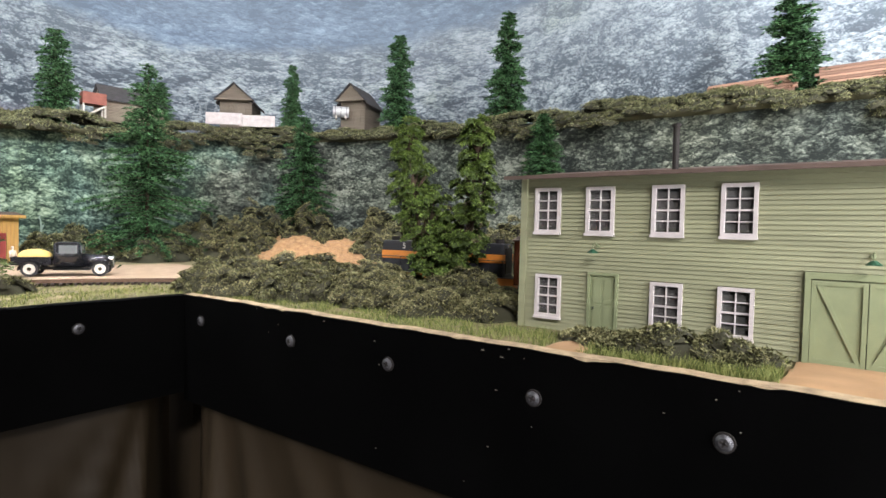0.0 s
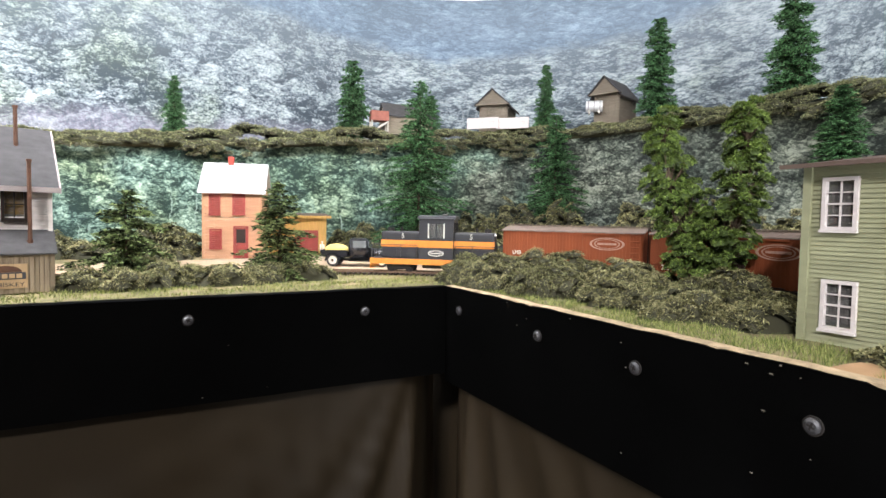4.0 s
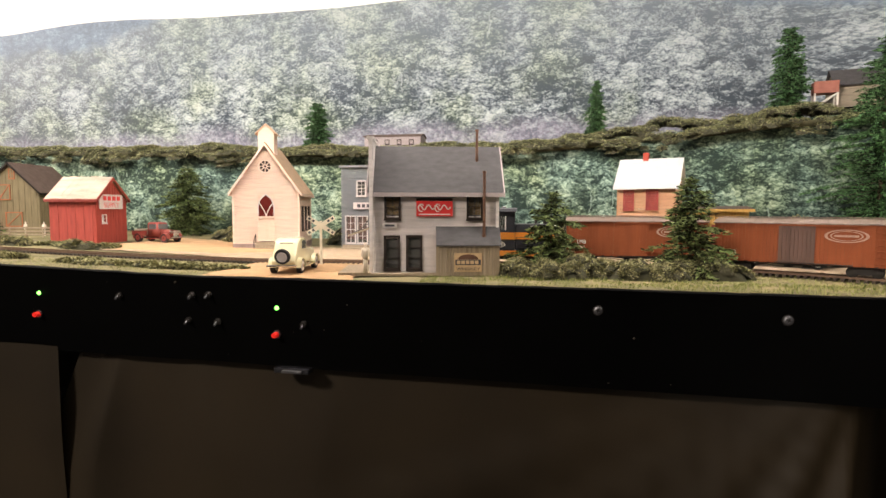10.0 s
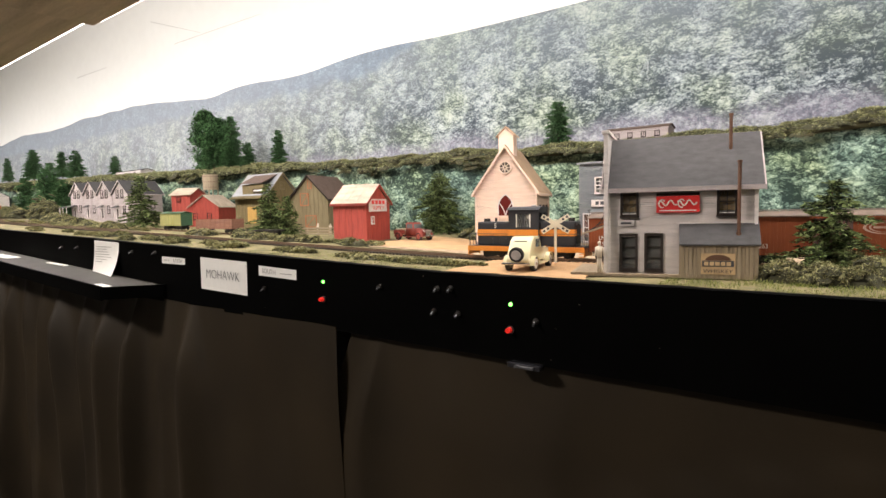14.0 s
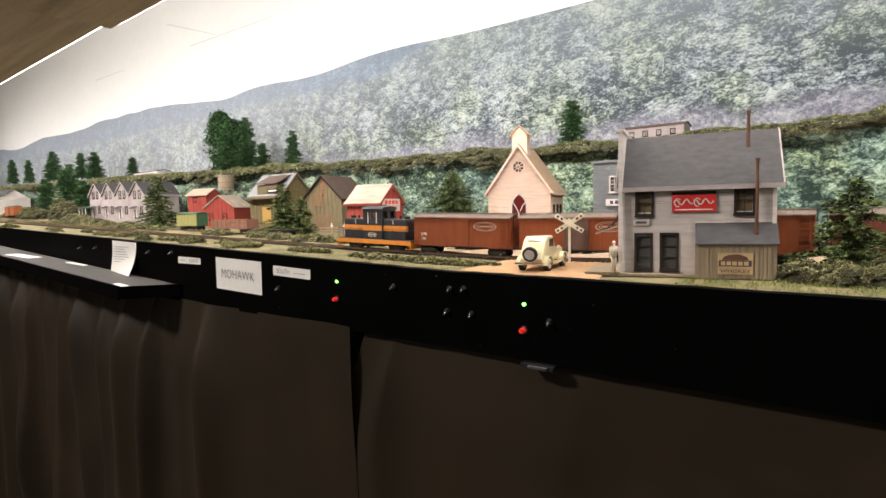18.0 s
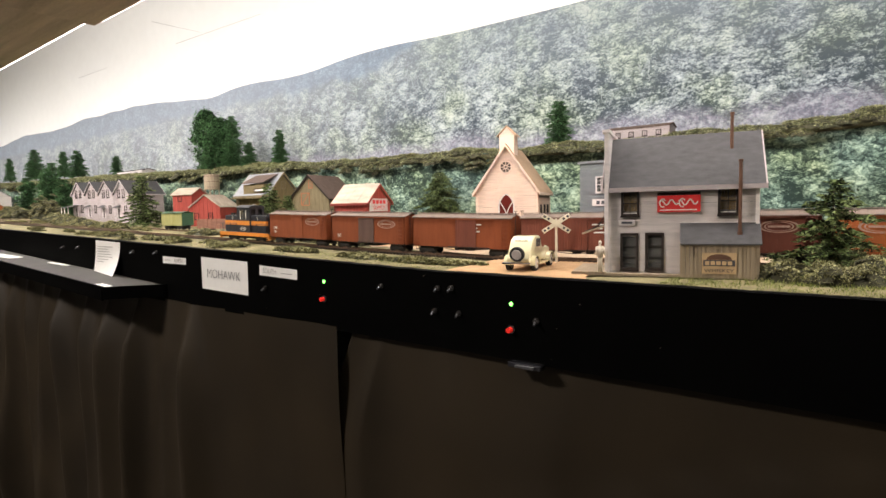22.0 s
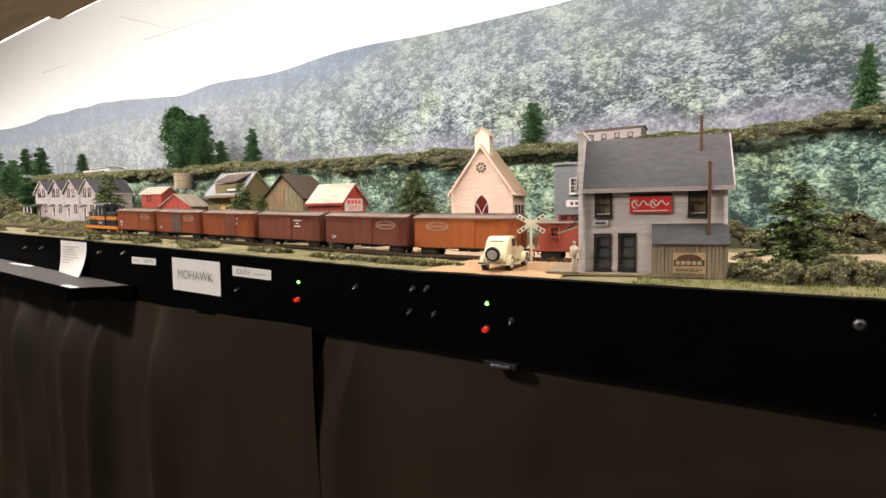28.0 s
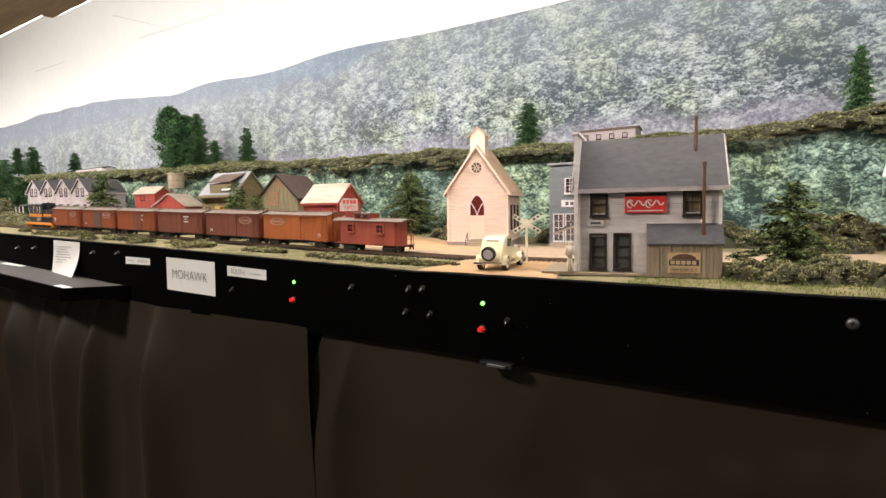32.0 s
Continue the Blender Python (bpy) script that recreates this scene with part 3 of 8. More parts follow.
def skirt(name, a, b, z1, label, seed, out, folds, slack=0.012, recess=None, pull=0.0):
    """Cloth that hangs from a to b; folds are (place at the top, lean, depth, width); recess draws one end back; pull drops the first corner."""
    ax, ay = a
    length = math.hypot(b[0] - ax, b[1] - ay)
    n, rows, drop = int(length / 0.005), 26, 0.9
    verts, faces = [], []
    for i in range(n + 1):
        d = length * i / n
        ux, uy = (b[0] - ax) / length, (b[1] - ay) / length
        for j in range(rows):
            deep = drop * (j / (rows - 1)) ** 1.6
            w = slack * min(1.0, 0.25 + deep * 4) * (1.3 * n3(d, seed, deep * 0.6, 3.5) + 0.5 * n3(d, seed + 4, deep * 0.5, 11))
            for place, lean, high, wide in folds:
                u = (d - place - lean * deep) / (wide * (0.4 + 4.0 * min(deep, 0.15)))
                if abs(u) < 3:
                    w += high * min(1.0, 0.1 + 9.0 * deep) * math.exp(-u * u) * (1.0 if u < 0 else 1.0 / (1.0 + 0.8 * u))
            if recess:
                w -= recess[1] * math.exp(-((d - recess[0]) / recess[2]) ** 2)
            slip = pull * max(0.0, 1 - deep / 0.16) * max(0.0, 1 - d / 0.3)
            z = z1 - deep + 0.0035 * n3(d, seed, 0, 7) * (j == 0) - (0.012 * math.exp(-(d / 0.06) ** 2) if pull and j == 0 else 0)
            verts.append((ax + ux * (d + slip) + out[0] * w, ay + uy * (d + slip) + out[1] * w, z))
    for i in range(n):
        for j in range(rows - 1):
            a_ = i * rows + j
            faces.append((a_, a_ + rows, a_ + rows + 1, a_ + 1))
    return tagged(mesh(name, verts, faces, CLOTH, None, label, "", True), "", "curtain", "skirt cloths")


rngs = random.Random(12)
west_folds, d = [], 0.0
while d < 5.85:
    if not 5.6 < d:
        west_folds.append((d, rngs.uniform(-0.14, 0.14), rngs.choice((0.012, 0.02, 0.03, 0.042)), rngs.uniform(0.025, 0.07)))
    d += rngs.uniform(0.05, 0.15)
skirt("skirt_cloth", (-6.1, 0.0), (-0.263, -0.004), -0.083, "dark brown cloth skirt hanging in soft folds below the fascia", 8, (0, -1), west_folds)
north_folds = [(0.07, 0.1, 0.012, 0.04), (0.2, 0.3, 0.007, 0.06), (0.38, -0.2, 0.006, 0.07), (0.83, -0.12, 0.016, 0.016), (0.818, -0.45, 0.02, 0.02),
               (0.806, -0.85, 0.016, 0.024), (0.795, -1.4, 0.013, 0.03), (0.76, -2.2, 0.009, 0.045)]
skirt("skirt_cloth", (-0.316, 0.007), (0.64, 0.007), -0.08, "dark brown cloth skirt drawn into a gather at the corner", 3, (0, -1), north_folds, 0.006, (0.89, 0.08, 0.04), 0.075)
east_folds = [(0.128, 0.12, 0.014, 0.014), (0.163, 0.4, 0.012, 0.02), (0.22, 0.7, 0.013, 0.026), (0.28, 0.5, 0.012, 0.03), (0.37, 0.9, 0.011, 0.035)] + [(0.5 + 0.16 * k, 0.25 - 0.1 * (k % 4), 0.014, 0.04) for k in range(11)]
skirt("skirt_cloth", (0.546, 0.09), (0.546, -2.3), -0.09, "dark cloth skirt fanning out from the corner below the side wing", 5, (-1, 0), east_folds, 0.007, (0.04, 0.075, 0.036))

# the room that closes the place
part("floor", bx(-6.4, 2.6, -3.2, 1.6, -1.02, -1.0), FLOORM, None, "dark room floor", "structure")
part("ceiling", bx(-6.4, 2.6, -3.2, 1.6, 2.1, 2.12), ROOMW, None, "dim room ceiling", "structure")
part("wall_south", bx(-6.4, 2.6, -3.22, -3.2, -1.0, 2.1), ROOMW, None, "dim room wall", "structure")
part("wall_west", bx(-6.42, -6.4, -3.2, 1.6, -1.0, 2.1), ROOMW, None, "dim room wall", "structure")
part("wall_east", bx(2.6, 2.62, -3.2, 1.6, -1.0, 2.1), ROOMW, None, "dim room wall", "structure")
part("wall_north", bx(-6.4, 2.6, 1.6, 1.62, -1.0, 2.1), ROOMW, None, "dim room wall", "structure")


def valance():
    v = thing("valance", "rough pine plank valance above the layout edge", "valance", 0, 0, 0, kind="structure")
    for x0, x1, z in ((-0.95, 0.9, 0.447), (-3.6, -0.955, 0.462), (-6.1, -3.605, 0.48)):
        bm = bx(x0, x1, -0.26, -0.002, z, z + 0.019, bevel=0.002)
        part("plank", bm, BEAM, v)
    for x0, x1, z in ((-0.97, 0.7, 0.478), (-3.55, -1.02, 0.492), (-6.0, -3.6, 0.51)):
        part("fixture_channel", bx(x0, x1, 0.0, 0.028, z, z + 0.02, bevel=0.002), WHITE, v)
        bm = bmesh.new()
        rod(bm, (x0 + 0.01, 0.014, z - 0.009), (x1 - 0.01, 0.014, z - 0.009), 0.008, 10)
        part("tube", bm, TUBEM, v, smooth=True)
    return v


valance()


# ---- track ----
def track():
    t = thing("railway_track", "rusty model rails on dark wooden sleepers", "railway track")
    gauge, rails = 0.0082, (bmesh.new(), bmesh.new())
    prev = None
    s = -1.6
    while s < 6.4:
        x, y, h = track_at(s)
        z = ground_z(x) + 0.0022
        nx, ny = -math.sin(math.radians(h)), math.cos(math.radians(h))
        here = []
        for k, side in enumerate((1, -1)):
            c = (x + nx * gauge * side, y + ny * gauge * side)
            ring = [(c[0] + nx * o, c[1] + ny * o, z + dz) for o, dz in ((-0.0006, 0), (0.0006, 0), (0.0005, 0.0021), (-0.0005, 0.0021))]
            here.append([rails[k].verts.new(p) for p in ring])
        if prev:
            for k in range(2):
                for j in range(4):
                    rails[k].faces.new((prev[k][j], prev[k][(j + 1) % 4], here[k][(j + 1) % 4], here[k][j]))
        prev = here
        s += 0.03
    for k in range(2):
        part("rail", rails[k], RAIL, t)
    tie = bx(-0.0014, 0.0014, -0.0145, 0.0145, 0.0, 0.0024)
    me, rest = None, bmesh.new()
    s, count = -1.0, 0
    while s < 4.5:
        x, y, h = track_at(s)
        m = pose(x, y, ground_z(x) - 0.0002, 0, 0, h)
        if -0.4 < s < 1.35 and count < 290:
            if me is None:
                ob = part("sleeper", tie, TIE, t)
                me = ob.data
            else:
                ob = new("sleeper", me)
                ob.parent = t
            ob.matrix_basis = m
            count += 1
        else:
            b2 = bx(-0.0014, 0.0014, -0.0145, 0.0145, 0.0, 0.0024)
            b2.transform(m)
            tm = bpy.data.meshes.new("tie")
            b2.to_mesh(tm)
            b2.free()
            rest.from_mesh(tm)
            bpy.data.meshes.remove(tm)
        s += 0.0063
    part("sleeper_bed", rest, TIE, t, kind="stuff")


track()


# ---- buildings ----
FACES = {"S": (0, -1), "E": (1, 0), "N": (0, 1), "W": (-1, 0)}


def face_pose(side, w, d):
    """The pose of a wall's own space (x along it, z up, -y outwards) in its building's space."""
    return {"S": pose(0, -d / 2, 0), "E": pose(w / 2, 0, 0, 0, 0, 90), "N": pose(0, d / 2, 0, 0, 0, 180), "W": pose(-w / 2, 0, 0, 0, 0, -90)}[side]


def siding(width, low, top, holes, board, lap=True, thick=0.0016):
    """Boards across a wall up to top(x); holes are (x0, x1, z0, z1). lap: weatherboards, else upright boards."""
    bm = bmesh.new()
    peak = max(top(-width / 2), top(0), top(width / 2), top(width / 4))
    if lap:
        z = low
        while z < peak - 0.0004:
            z1 = min(z + board * 0.9, peak)
            mid = (z + z1) / 2
            xs = [-width / 2 + width * k / 80 for k in range(81)]
            ok = [x for x in xs if top(x) >= z1 - board * 0.35]
            if len(ok) > 1:
                spans = [(ok[0], ok[-1])]
                for a, b, c, d in holes:
                    if c < mid < d:
                        spans = [q for p in spans for q in ((p[0], min(p[1], a)), (max(p[0], b), p[1])) if q[1] - q[0] > 0.0004]
                for a, b in spans:
                    vs = [bm.verts.new(p) for p in ((a, -thick * 0.95, z), (b, -thick * 0.95, z), (b, thick * 0.05, z1), (a, thick * 0.05, z1),
                                                    (a, thick, z), (b, thick, z), (b, thick, z1), (a, thick, z1))]
                    for q in ((0, 1, 2, 3), (1, 0, 4, 5), (4, 7, 6, 5), (3, 2, 6, 7), (0, 3, 7, 4), (2, 1, 5, 6)):
                        bm.faces.new([vs[i] for i in q])
            z += board
    else:
        n = max(2, int(width / board))
        for k in range(n):
            a, b = -width / 2 + width * k / n, -width / 2 + width * (k + 1) / n - 0.0002
            out = -thick * (0.4 + 0.25 * (k * 7 % 3))
            spans = [(low, min(top(a), top(b)))]
            for c, d, e, f in holes:
                if c < (a + b) / 2 < d:
                    spans = [q for p in spans for q in ((p[0], min(p[1], e)), (max(p[0], f), p[1])) if q[1] - q[0] > 0.0004]
            for e, f in spans:
                box(bm, a, b, out, thick, e, f)
    return bm


def under(bm, m):
    bm.transform(m)
    return bm


def window(parent, m, x, z, w, h, trim, cols=2, rows=4, frame=0.0025, pane=None, back=None, sill=True, name="window"):
    """A sash window whose lower left corner of glass is centred at x, from z up."""
    f = bmesh.new()
    a, b, c, d = x - w / 2, x + w / 2, z, z + h
    box(f, a - frame, a, -0.0024, 0.001, c - frame, d + frame)
    box(f, b, b + frame, -0.0024, 0.001, c - frame, d + frame)
    box(f, a, b, -0.0024, 0.001, d, d + frame)
    box(f, a, b, -0.0024, 0.001, c - frame, c)
    win = part(name, under(f, m), trim, parent)
    if sill:
        part("sill", under(bx(a - frame * 1.2, b + frame * 1.2, -0.0036, -0.0006, c - frame - 0.0012, c - frame + 0.0004), m), trim, win)
    g = bmesh.new()
    bar = 0.0006
    for k in range(1, cols):
        u = a + (b - a) * k / cols
        box(g, u - bar / 2, u + bar / 2, -0.0012, 0.0, c, d)
    for k in range(1, rows):
        u = c + (d - c) * k / rows
        q = bar * (1.7 if rows % 2 == 0 and k == rows // 2 else 1)
        box(g, a, b, -0.0014, 0.0001, u - q / 2, u + q / 2)
    if cols > 1 or rows > 1:
        part("muntin", under(g, m), trim, win)
    p = part("pane", under(bx(a, b, 0.0002, 0.0006, c, d), m), pane or GLASS, win)
    p.visible_shadow = False
    if back:
        part("blind", under(bx(a, b, 0.002, 0.0024, c + (d - c) * 0.12, d), m), back, win)
    return win


def door(parent, m, x, z, w, h, leaf, trim, frame=0.0022, panels=2, knob=True, lights=None, name="door"):
    f = bmesh.new()
    a, b = x - w / 2, x + w / 2
    box(f, a - frame, a, -0.0022, 0.001, z, z + h + frame)
    box(f, b, b + frame, -0.0022, 0.001, z, z + h + frame)
    box(f, a, b, -0.0022, 0.001, z + h, z + h + frame)
    fr = part(name, under(f, m), trim, parent)
    d = bx(a + 0.0001, b - 0.0001, -0.0006, 0.0008, z + 0.0003, z + h - 0.0002)
    gap = w * 0.12
    for k in range(panels):
        z0 = z + h * (0.08 + 0.9 * k / panels)
        z1 = z + h * (0.08 + 0.9 * (k + 1) / panels) - gap
        for u0, u1 in ((a + gap, x - gap / 2), (x + gap / 2, b - gap)):
            box(d, u0, u1, -0.001, -0.0005, z0, z1)
    part("leaf", under(d, m), leaf, fr)
    if lights:
        part("pane", under(bx(a + gap, b - gap, -0.0013, -0.0008, z + h * 0.5, z + h * 0.94), m), lights, fr)
    if knob:
        k = bmesh.new()
        bmesh.ops.create_icosphere(k, subdivisions=1, radius=0.0008, matrix=Matrix.Translation((a + 0.0022, -0.0018, z + h * 0.45)))
        part("knob", under(k, m), CHROME, fr)
    return fr


def gable_top(width, eave, rise):
    return lambda x: eave + rise * max(0.0, 1 - abs(x) / (width / 2))


def house(name, label, x, y, rz, w, d, eave, rise, ridge, wall, roof, board=0.0035, over=0.006, lap=True, holes=None, category="house",
          z=None, thick=0.0022, corner=None, fascia=None, roof_parts=True, low=0.0, group="", shingle=0.0):
    """Walls of boards and a pitched roof; ridge runs along x or y of the house. holes: side -> openings of its wall."""
    h = thing(name, label, category, x, y, ground_z(x) if z is None else z, rz, group)
    holes = holes or {}
    for side in FACES:
        span = w if side in "SN" else d
        gable = (ridge == "x") == (side in "EW")
        top = gable_top(span, eave, rise) if gable else (lambda u: eave)
        part("wall", under(siding(span, low, top, holes.get(side, ()), board, lap), face_pose(side, w, d)), wall, h, kind="stuff")
    inner = bmesh.new()
    box(inner, -w / 2 + 0.004, w / 2 - 0.004, -d / 2 + 0.004, d / 2 - 0.004, low, low + 0.0005)
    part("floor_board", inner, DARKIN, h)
    if corner:
        for sx in (-1, 1):
            for sy in (-1, 1):
                part("corner_board", bx(*sorted((sx * w / 2 - sx * 0.0015, sx * (w / 2 + 0.0016))), *sorted((sy * d / 2 - sy * 0.0015, sy * (d / 2 + 0.0016))), low, eave), corner, h)
    run = (d if ridge == "x" else w) / 2
    length = (w if ridge == "x" else d) / 2 + over
    slope = math.atan2(rise, run)
    for sgn in (-1, 1):
        bm = bmesh.new()
        reach = run + over
        drop = rise * over / run
        u0, u1 = 0.0, sgn * reach
        pts = [(u0, eave + rise), (u1, eave - drop), (u1, eave - drop + thick), (u0, eave + rise + thick)]
        if ridge == "x":
            prism(bm, pts, "x", -length, length)
        else:
            prism(bm, pts, "y", -length, length)
        slab = part("roof", bm, roof, h)
        if shingle:
            rows = int(math.hypot(reach, rise + drop) / shingle)
            sb = bmesh.new()
            for k in range(rows):
                f0, f1 = k / rows, (k + 1.25) / rows
                cut = -length
                while cut < length:
                    wd = min(random.uniform(0.004, 0.009), length - cut)
                    a0, a1 = u1 * (1 - f0) + u0 * f0, u1 * max(0, 1 - f1)
                    b0 = (eave - drop) * (1 - f0) + (eave + rise) * f0 + thick
                    b1 = (eave - drop) * max(0, 1 - f1) + (eave + rise) * min(1, f1) + thick
                    q = [(a0, b0 + 0.0008), (a1, b1 + 0.0001)]
                    if ridge == "x":
                        vs = [(cut, q[0][0], q[0][1]), (cut + wd - 0.0003, q[0][0], q[0][1]), (cut + wd - 0.0003, q[1][0], q[1][1]), (cut, q[1][0], q[1][1])]
                    else:
                        vs = [(q[0][0], cut, q[0][1]), (q[0][0], cut + wd - 0.0003, q[0][1]), (q[1][0], cut + wd - 0.0003, q[1][1]), (q[1][0], cut, q[1][1])]
                    lo = [sb.verts.new(v) for v in vs]
                    hi = [sb.verts.new((v[0], v[1], v[2] + 0.0005)) for v in vs]
                    sb.faces.new(hi)
                    for i in range(4):
                        sb.faces.new((lo[i], lo[(i + 1) % 4], hi[(i + 1) % 4], hi[i]))
                    cut += wd
            bmesh.ops.recalc_face_normals(sb, faces=sb.faces[:])
            part("shingles", sb, roof, slab, kind="stuff")
        if fascia:
            fb = bmesh.new()
            e = sgn * (reach + 0.0006)
            if ridge == "x":
                box(fb, -length, length, *sorted((e, e - sgn * 0.0012)), eave - drop - 0.002, eave - drop + thick)
            else:
                box(fb, *sorted((e, e - sgn * 0.0012)), -length, length, eave - drop - 0.002, eave - drop + thick)
            part("eave_board", fb, fascia, slab)
            for end in (-1, 1):
                rb = bmesh.new()
                rake = [(u0, eave + rise - 0.0025), (u1, eave - drop - 0.0025), (u1, eave - drop + thick), (u0, eave + rise + thick)]
                prism(rb, rake, "x" if ridge == "x" else "y", end * (length + 0.0001), end * (length + 0.0013))
                part("barge_board", rb, fascia, slab)
    return h


def shed_roof(name, parent, x0, x1, y0, z0, y1, z1, thick, material, label=""):
    bm = bmesh.new()
    prism(bm, [(y0, z0), (y1, z1), (y1, z1 + thick), (y0, z0 + thick)], "x", x0, x1)
    return part(name, bm, material, parent, label)


# ---- the town ----
def green_warehouse():
    W, D, H = 0.34, 0.085, 0.097
    h = thing("warehouse", "sage green clapboard warehouse with white sash windows", "warehouse", 0.6445, -0.473, 0.0, -90)
    u = lambda y: -y - 0.473
    up = [u(y) for y in (-0.3203, -0.3547, -0.394, -0.430)]
    lo = [u(y) for y in (-0.322, -0.3946, -0.430)]
    dx, gx = u(-0.3578), u(-0.486)
    holes = [(x - 0.0075, x + 0.0075, 0.0640, 0.0886) for x in up] + [(x - 0.0075, x + 0.0075, 0.0100, 0.0332) for x in lo]
    holes += [(dx - 0.0085, dx + 0.0085, -1, 0.0378), (gx - 0.0232, gx + 0.0232, -1, 0.0435)]
    rows = 38
    board = H / rows
    for k in range(rows):
        b = siding(W, k * board, lambda x, k=k: (k + 1) * board, holes, board + 0.0002, thick=0.0009)
        part("board", under(b, face_pose("S", W, D)), GREENB, h)
    for side in "ENW":
        part("wall", under(siding(W if side == "N" else D, 0, lambda x: H, (), board), face_pose(side, W, D)), GREENB, h)
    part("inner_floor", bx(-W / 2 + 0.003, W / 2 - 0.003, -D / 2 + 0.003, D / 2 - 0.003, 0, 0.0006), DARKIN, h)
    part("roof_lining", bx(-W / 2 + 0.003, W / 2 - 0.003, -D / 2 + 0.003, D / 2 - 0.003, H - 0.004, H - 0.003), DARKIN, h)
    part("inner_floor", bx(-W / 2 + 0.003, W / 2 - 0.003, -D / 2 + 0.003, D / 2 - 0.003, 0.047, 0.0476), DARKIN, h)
    m = face_pose("S", W, D)
    for x in up:
        window(h, m, x, 0.0640, 0.0135, 0.0246, WHITE, 2, 4, 0.002)
    for x in lo:
        window(h, m, x, 0.0100, 0.0135, 0.0232, WHITE, 2, 4, 0.002)
    for x in up + lo:
        z0 = 0.064 if x in up else 0.01
        cur = bmesh.new()
        n = 12
        for k in range(n):
            a = x - 0.0067 + 0.0134 * k / n
            box(cur, a, a + 0.0134 / n, 0.004 + 0.0007 * math.sin(k * 2.1), 0.0048 + 0.0007 * math.sin(k * 2.1), z0 + 0.002, z0 + 0.023)
        part("curtain", under(cur, m), mat_curtain, h)
    door(h, m, dx, 0.0004, 0.0155, 0.0365, GREEND, GREEND, 0.0016, 2)
    for k, sgn in enumerate((-1, 1)):
        x0, x1 = sorted((gx + sgn * 0.0002, gx + sgn * 0.0226))
        leaf = part("garage_door", under(bx(x0, x1, -0.0008, 0.0008, 0.0006, 0.042), m), GREEND, h, "sage green braced barn door")
        for a in (x0, x1 - 0.002):
            part("batten", under(bx(a, a + 0.002, -0.0017, -0.0008, 0.0006, 0.042), m), GREEND, leaf)
        for a in (0.0006, 0.0395):
            part("batten", under(bx(x0 + 0.002, x1 - 0.002, -0.0016, -0.0008, a, a + 0.0024), m), GREEND, leaf)
        b = bmesh.new()
        p, q = ((x0 + 0.002, 0.039), (x1 - 0.002, 0.003))
        prism(b, [(p[0], p[1]), (p[0] + 0.002, p[1]), (q[0], q[1]), (q[0] - 0.002, q[1])] if sgn < 0 else [(x0 + 0.002, 0.003), (x0 + 0.004, 0.003), (x1 - 0.002, 0.039), (x1 - 0.004, 0.039)], "y", -0.0016, -0.0008)
        part("brace", under(b, m), GREEND, leaf)
    f = bmesh.new()
    box(f, gx - 0.0255, gx - 0.0228, -0.0024, 0.001, 0, 0.0455)
    box(f, gx + 0.0228, gx + 0.0255, -0.0024, 0.001, 0, 0.0455)
    box(f, gx - 0.0255, gx + 0.0255, -0.0026, 0.001, 0.0425, 0.0458)
    part("door_frame", under(f, m), GREEND, h)
    for sgn in (-1, 1):
        part("corner_board", bx(*sorted((sgn * W / 2 - sgn * 0.0026, sgn * (W / 2 + 0.0016))), -D / 2 - 0.0022, -D / 2 + 0.0018, 0, H), GREENB, h)
    r = bmesh.new()
    prism(r, [(-D / 2 - 0.011, H - 0.0012), (D / 2 + 0.008, H + 0.012), (D / 2 + 0.008, H + 0.014), (-D / 2 - 0.011, H + 0.0008)], "x", -W / 2 - 0.009, W / 2 + 0.009)
    roof = part("roof", r, BROWNROOF, h, "brown felt shed roof")
    part("eave_board", bx(-W / 2 - 0.0095, W / 2 + 0.0095, -D / 2 - 0.0122, -D / 2 - 0.0108, H - 0.0012, H + 0.0011), BROWNROOF, roof)
    for x in (u(-0.354), u(-0.487)):
        lamp = bmesh.new()
        pts = [(0, -0.001, 0.0545), (0, -0.005, 0.0565), (0, -0.0085, 0.0555), (0, -0.0095, 0.0525)]
        for a, b in zip(pts, pts[1:]):
            rod(lamp, (x, a[1], a[2]), (x, b[1], b[2]), 0.0004, 6)
        rod(lamp, (x, -0.0005, 0.0545), (x, -0.002, 0.0545), 0.0012, 8)
        arm = part("gooseneck_lamp", under(lamp, m), GREEND, h, "dark green gooseneck yard lamp")
        sh = bmesh.new()
        rod(sh, (x, -0.0095, 0.0505), (x, -0.0095, 0.0528), 0.0036, 14, 0.001)
        part("shade", under(sh, m), mat_lampgreen, arm)
    p = bmesh.new()
    rod(p, (u(-0.3958), -D / 2 + 0.004, H), (u(-0.3958), -D / 2 + 0.004, H + 0.027), 0.0018, 10)
    rod(p, (u(-0.3958), -D / 2 + 0.004, H + 0.027), (u(-0.3958), -D / 2 + 0.004, H + 0.0285), 0.0026, 10)
    part("flue", p, TRUCKM, h, "sooty flue pipe with a cap")
    return h


# curtain grey is darkened to carry the dimness behind the panes
mat_curtain = mat("dim_grey_curtain", (0.17, 0.14, 0.145), 0.9)
mat_lampgreen = mat("dark_green_enamel", (0.03, 0.09, 0.05), 0.35, bump=0)


